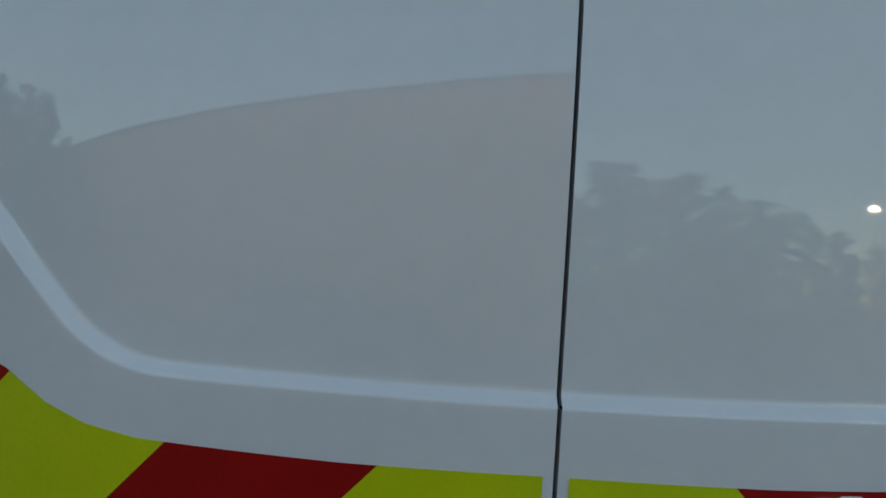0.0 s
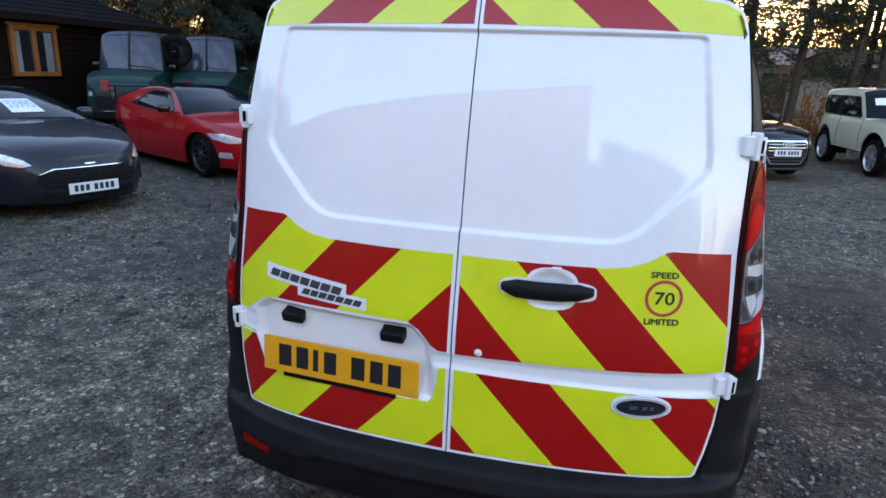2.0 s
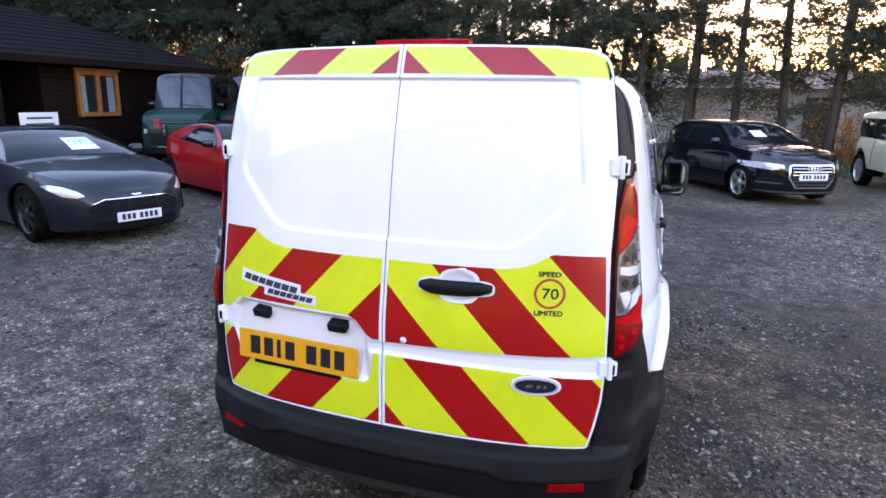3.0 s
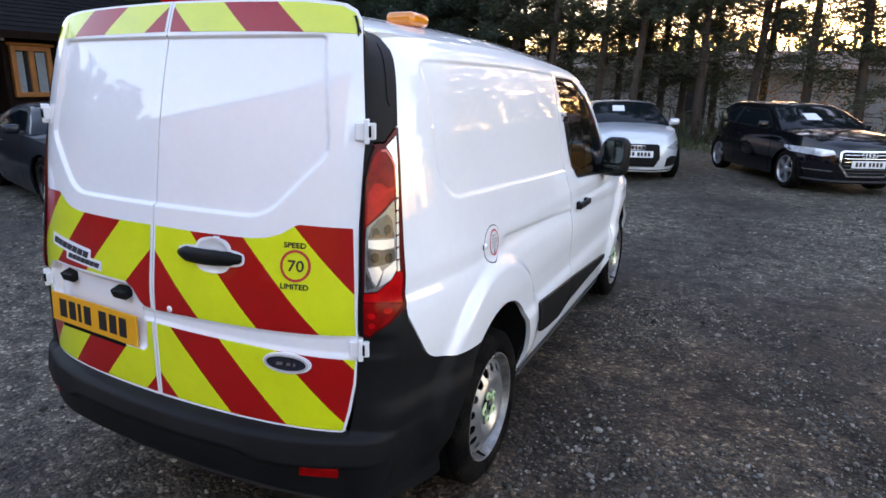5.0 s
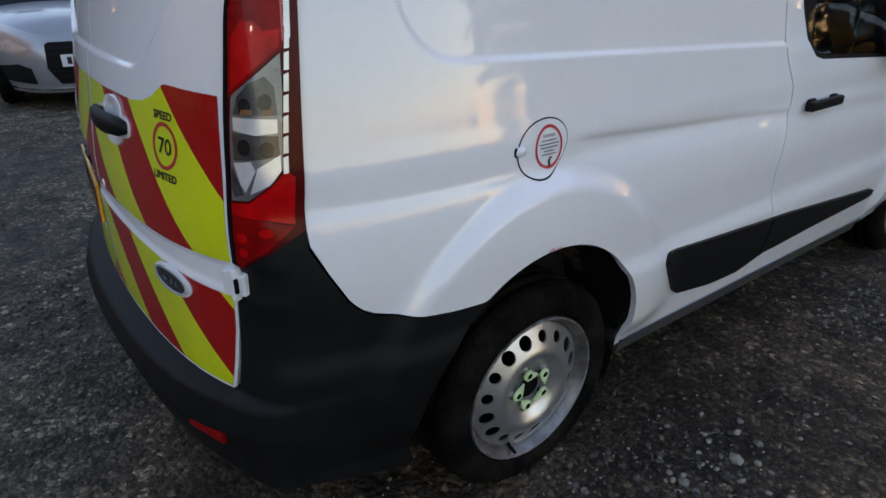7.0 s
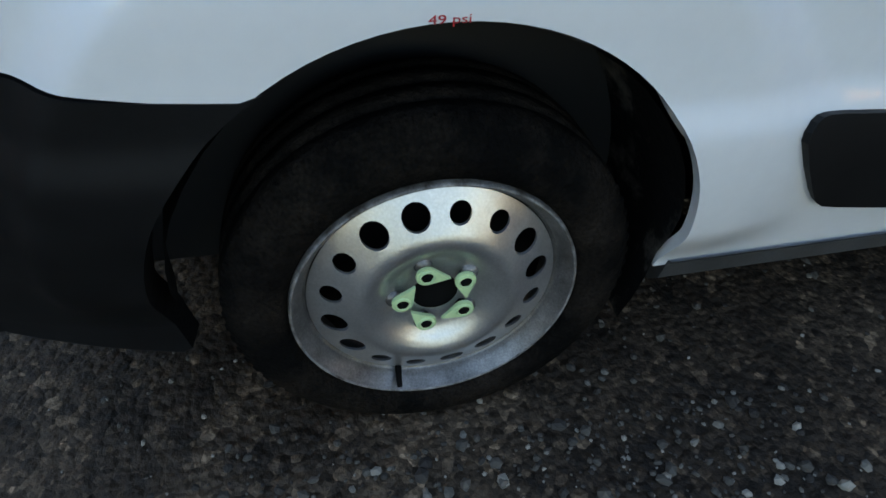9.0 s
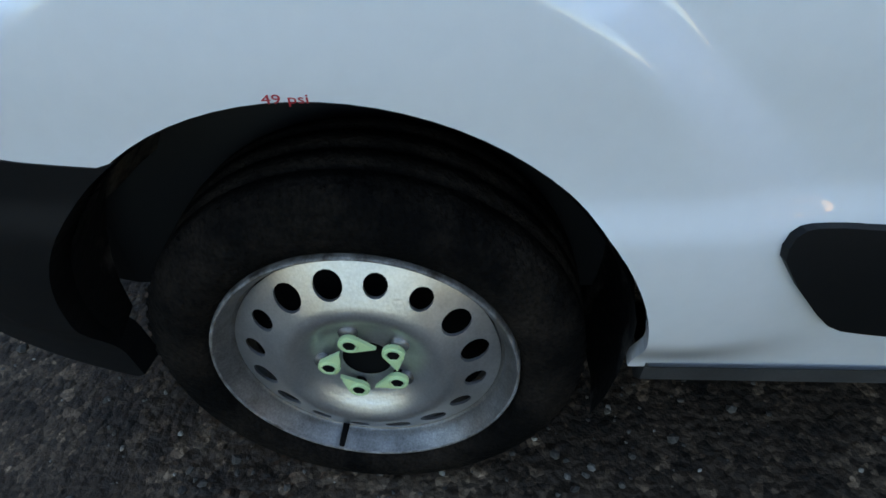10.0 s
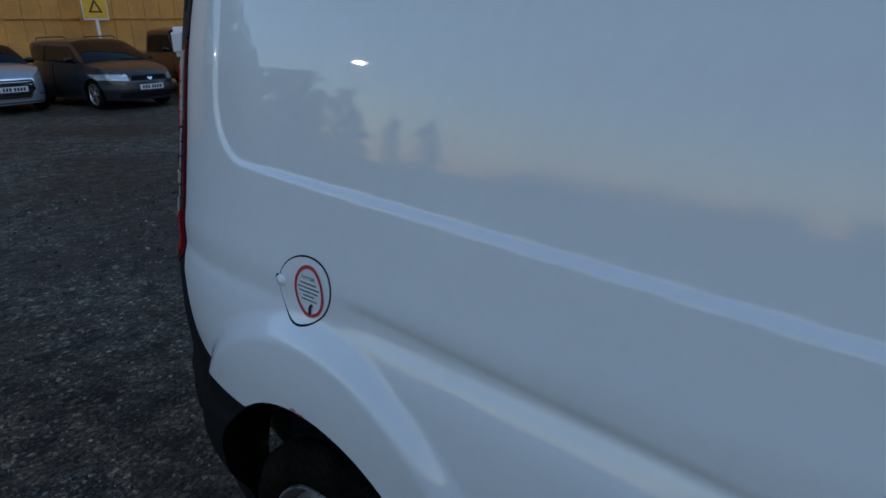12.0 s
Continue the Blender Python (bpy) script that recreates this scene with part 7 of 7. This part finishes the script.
# black hatchback
hatch = dict(L=4.24, W=1.78, n=3.5, z0=0.19, crown=0.07, bulge=0.06, wheel=0.318, axles=(-1.33, 1.27), paint=P_BLACK, spokes=5, spoke_w=0.032,
             belt=[(-2.12, 0.86), (-1.7, 0.97), (-0.8, 0.95), (0.4, 0.93), (0.95, 0.93), (1.5, 0.89), (1.9, 0.81), (2.12, 0.73)], cabin=(-1.98, -1.20, 0.02, 0.98, 1.40), roof_w=0.66, doors=((-0.50, 0.80),), b_pillar=0.40,
             glass=[(0.14, 0.10), (0.84, 0.04), (0.93, 0.16), (0.985, 0.86), (0.92, 0.90), (0.24, 0.86), (0.16, 0.6)], price=(0.05, 0.3), rings=4, ring_z=0.645, mirror=P_BLACK,
             face=[("grille_rim", CHROME, 0.006, 0.004, [(-0.30, 0.30), (0.30, 0.30), (0.43, 0.48), (0.42, 0.68), (0.37, 0.71), (-0.37, 0.71), (-0.42, 0.68), (-0.43, 0.48)], False),
                   ("grille", DARKGRILLE, 0.010, 0.003, [(-0.28, 0.325), (0.28, 0.325), (0.405, 0.49), (0.395, 0.66), (0.36, 0.685), (-0.36, 0.685), (-0.395, 0.66), (-0.405, 0.49)], False),
                   ("headlamp", HEADLAMP, 0.010, 0.008, [(0.48, 0.64), (0.62, 0.60), (0.83, 0.63), (0.86, 0.72), (0.70, 0.72), (0.50, 0.70)], True), ("fog_strip", CHROME, 0.010, 0.006, bar(0.50, 0.80, 0.375, 0.39), True), ("lip", TRIMGREY, 0.014, 0.008, bar(-0.76, 0.76, 0.215, 0.24), False)]
             + [("grille_bar", CHROME, 0.013, 0.004, bar(-0.36, 0.36, 0.365 + 0.055 * k, 0.372 + 0.055 * k), False) for k in range(6)], plate=(0.50, 0.26))
car("glossy black hatchback with chrome grille rim parked under the pines", pose(2.46, 12.08, 0, 0, 0, 206.5), hatch)
# cream off-roader
offroad = dict(L=3.72, W=1.66, n=5.0, z0=0.42, crown=0.05, bulge=0.045, wheel=0.345, axles=(-1.10, 1.10), paint=P_CREAM, rim=STEEL, spokes=8, spoke_w=0.04, arch_gap=0.08, mirror=P_BLACK,
               belt=[(-1.86, 1.02), (0.4, 1.02), (0.7, 1.02), (1.5, 0.99), (1.86, 0.94)], cabin=(-1.78, -1.58, 0.05, 0.58, 1.64), roof_w=0.80, doors=((-0.45, 0.55),), b_pillar=0.52, roof_crown=0.03,
               glass=[(0.07, 0.10), (0.90, 0.06), (0.95, 0.14), (0.965, 0.84), (0.93, 0.88), (0.10, 0.88), (0.07, 0.82)], price=(0.45, 0.4),
               face=[("grille", DARKGRILLE, 0.006, 0.004, bar(-0.70, 0.70, 0.64, 0.86), False), ("headlamp", HEADLAMP, 0.012, 0.01, ellipse(0.58, 0.75, 0.09, 0.09, 20), True), ("indicator", LENS_RED, 0.010, 0.008, bar(0.46, 0.70, 0.885, 0.935), True), ("bumper", PLASTIC, 0.07, 0.07, bar(-0.78, 0.78, 0.46, 0.60), False),
                     ("spot_lamp", HEADLAMP, 0.05, 0.05, ellipse(0.20, 0.76, 0.075, 0.075, 20), True)], plate=(0.53, 0.26))
root, *_ = car("cream boxy off-roader with black bull bar parked under the pines", pose(5.95, 13.0, 0, 0, 0, 185), offroad)
bm = bmesh.new()
for x in (-0.36, 0.36):
    tube(bm, [(x, 1.93, 0.45), (x, 1.99, 0.7), (x, 1.96, 0.95)], 0.025, 0.025, 8)
tube(bm, [(-0.6, 1.95, 0.90), (0.6, 1.95, 0.90)], 0.025, 0.025, 8)
part("bull_bar", bm, PLASTIC, root, "black tube bull bar")
# two dark green open off-roaders by the hut
green = dict(offroad, screen=SKYLIT_SCREEN, L=3.6, W=1.44, paint=P_GREEN, cabin=(-1.7, -1.5, 0.28, 0.52, 2.26), belt=[(-1.8, 1.30), (0.4, 1.36), (0.7, 1.36), (1.3, 1.28), (1.6, 1.16), (1.8, 0.98)], roof_paint=CANVAS, rim=BLACK, face=[("grille", DARKGRILLE, 0.006, 0.004, bar(-0.40, 0.40, 0.62, 0.88), False), ("headlamp", HEADLAMP, 0.012, 0.01, ellipse(0.50, 0.92, 0.05, 0.05, 16), True), ("bumper", PLASTIC, 0.05, 0.05, bar(-0.66, 0.66, 0.46, 0.58), False)])
green.pop("price")
for x, y, rz in ((-10.2, 11.0, -155), (-9.3, 12.5, -155)):
    root, *_ = car("dark green off-roader with canvas top and black spare wheel", pose(x, y, 0, 0, 0, rz), green)
    if x < -10:
        bm = bmesh.new()
        spin(bm, [(-0.09, 0.20), (-0.10, 0.30), (-0.06, 0.37), (0.06, 0.37), (0.10, 0.30), (0.09, 0.20)], 28, "y", Matrix.Translation((-0.86, 0.1, 1.85)), True)
        part("spare_wheel", bm, RUBBER, root, "black spare tyre beside the windscreen")
# behind: estate, small hatch, pickup
estate = dict(hatch, L=4.6, W=1.74, paint=P_BLUE, wheel=0.315, axles=(-1.40, 1.33), belt=[(-2.3, 0.92), (-1.8, 0.99), (-0.8, 0.97), (0.5, 0.94), (1.0, 0.94), (1.6, 0.87), (2.05, 0.76), (2.3, 0.66)], cabin=(-2.2, -1.85, 0.15, 1.12, 1.48), roof_w=0.68, doors=((-0.35, 0.78), (-1.2, -0.38)), rings=0, rim=ALLOY,
              glass=[(0.06, 0.10), (0.86, 0.04), (0.93, 0.16), (0.985, 0.86), (0.92, 0.90), (0.12, 0.88), (0.07, 0.6)],
              face=[("grille", DARKGRILLE, 0.006, 0.004, bar(-0.40, 0.40, 0.60, 0.70, 0.03), False), ("badge", CHROME, 0.014, 0.004, ellipse(0, 0.65, 0.05, 0.05, 20), False), ("headlamp", HEADLAMP, 0.010, 0.008, [(0.43, 0.60), (0.80, 0.62), (0.84, 0.74), (0.45, 0.73)], True), ("bumper_trim", TRIMGREY, 0.02, 0.01, bar(-0.80, 0.80, 0.42, 0.52), False), ("intake", DARKGRILLE, 0.006, 0.004, bar(-0.6, 0.6, 0.24, 0.36), False)], plate=(0.46, 0.26))
estate.pop("price")
root, *_ = car("dark blue grey estate car with roof rails", pose(-4.65, -14.55, 0, 0, 0, 4), estate)
for sgn in (1, -1):
    bm = bmesh.new()
    tube(bm, [(sgn * 0.56, -1.7, 1.45), (sgn * 0.57, -1.6, 1.51), (sgn * 0.57, -0.2, 1.52), (sgn * 0.56, -0.05, 1.47)], 0.016, 0.016, 6)
    part("roof_rail", bm, TRIMGREY, root)
small = dict(hatch, L=3.7, W=1.68, paint=P_PALE, roof_paint=P_PALE, belt=[(-1.85, 0.86), (-1.5, 0.97), (0.5, 0.95), (0.8, 0.95), (1.4, 0.90), (1.7, 0.80), (1.85, 0.70)], cabin=(-1.75, -1.45, 0.20, 0.80, 1.42), axles=(-1.22, 1.20), wheel=0.30, rings=0)
small.pop("price")
car("pale blue grey small hatchback beside the estate car", pose(-2.55, -15.6, 0, 0, 0, 2), small)
pickup = dict(offroad, name="pickup_truck", category="pickup", L=4.9, W=1.75, paint=P_MAROON, cabin=(-0.6, -0.5, 0.55, 0.95, 1.72), belt=[(-2.45, 1.05), (0.6, 1.05), (1.2, 1.05), (2.1, 1.0), (2.45, 0.94)], axles=(-1.55, 1.45), doors=((-0.4, 0.9),), rim=BLACK)
pickup.pop("price")
car("dark maroon pickup truck with pale cab edge", pose(-7.6, -16.0, 0, 0, 0, 3), pickup)
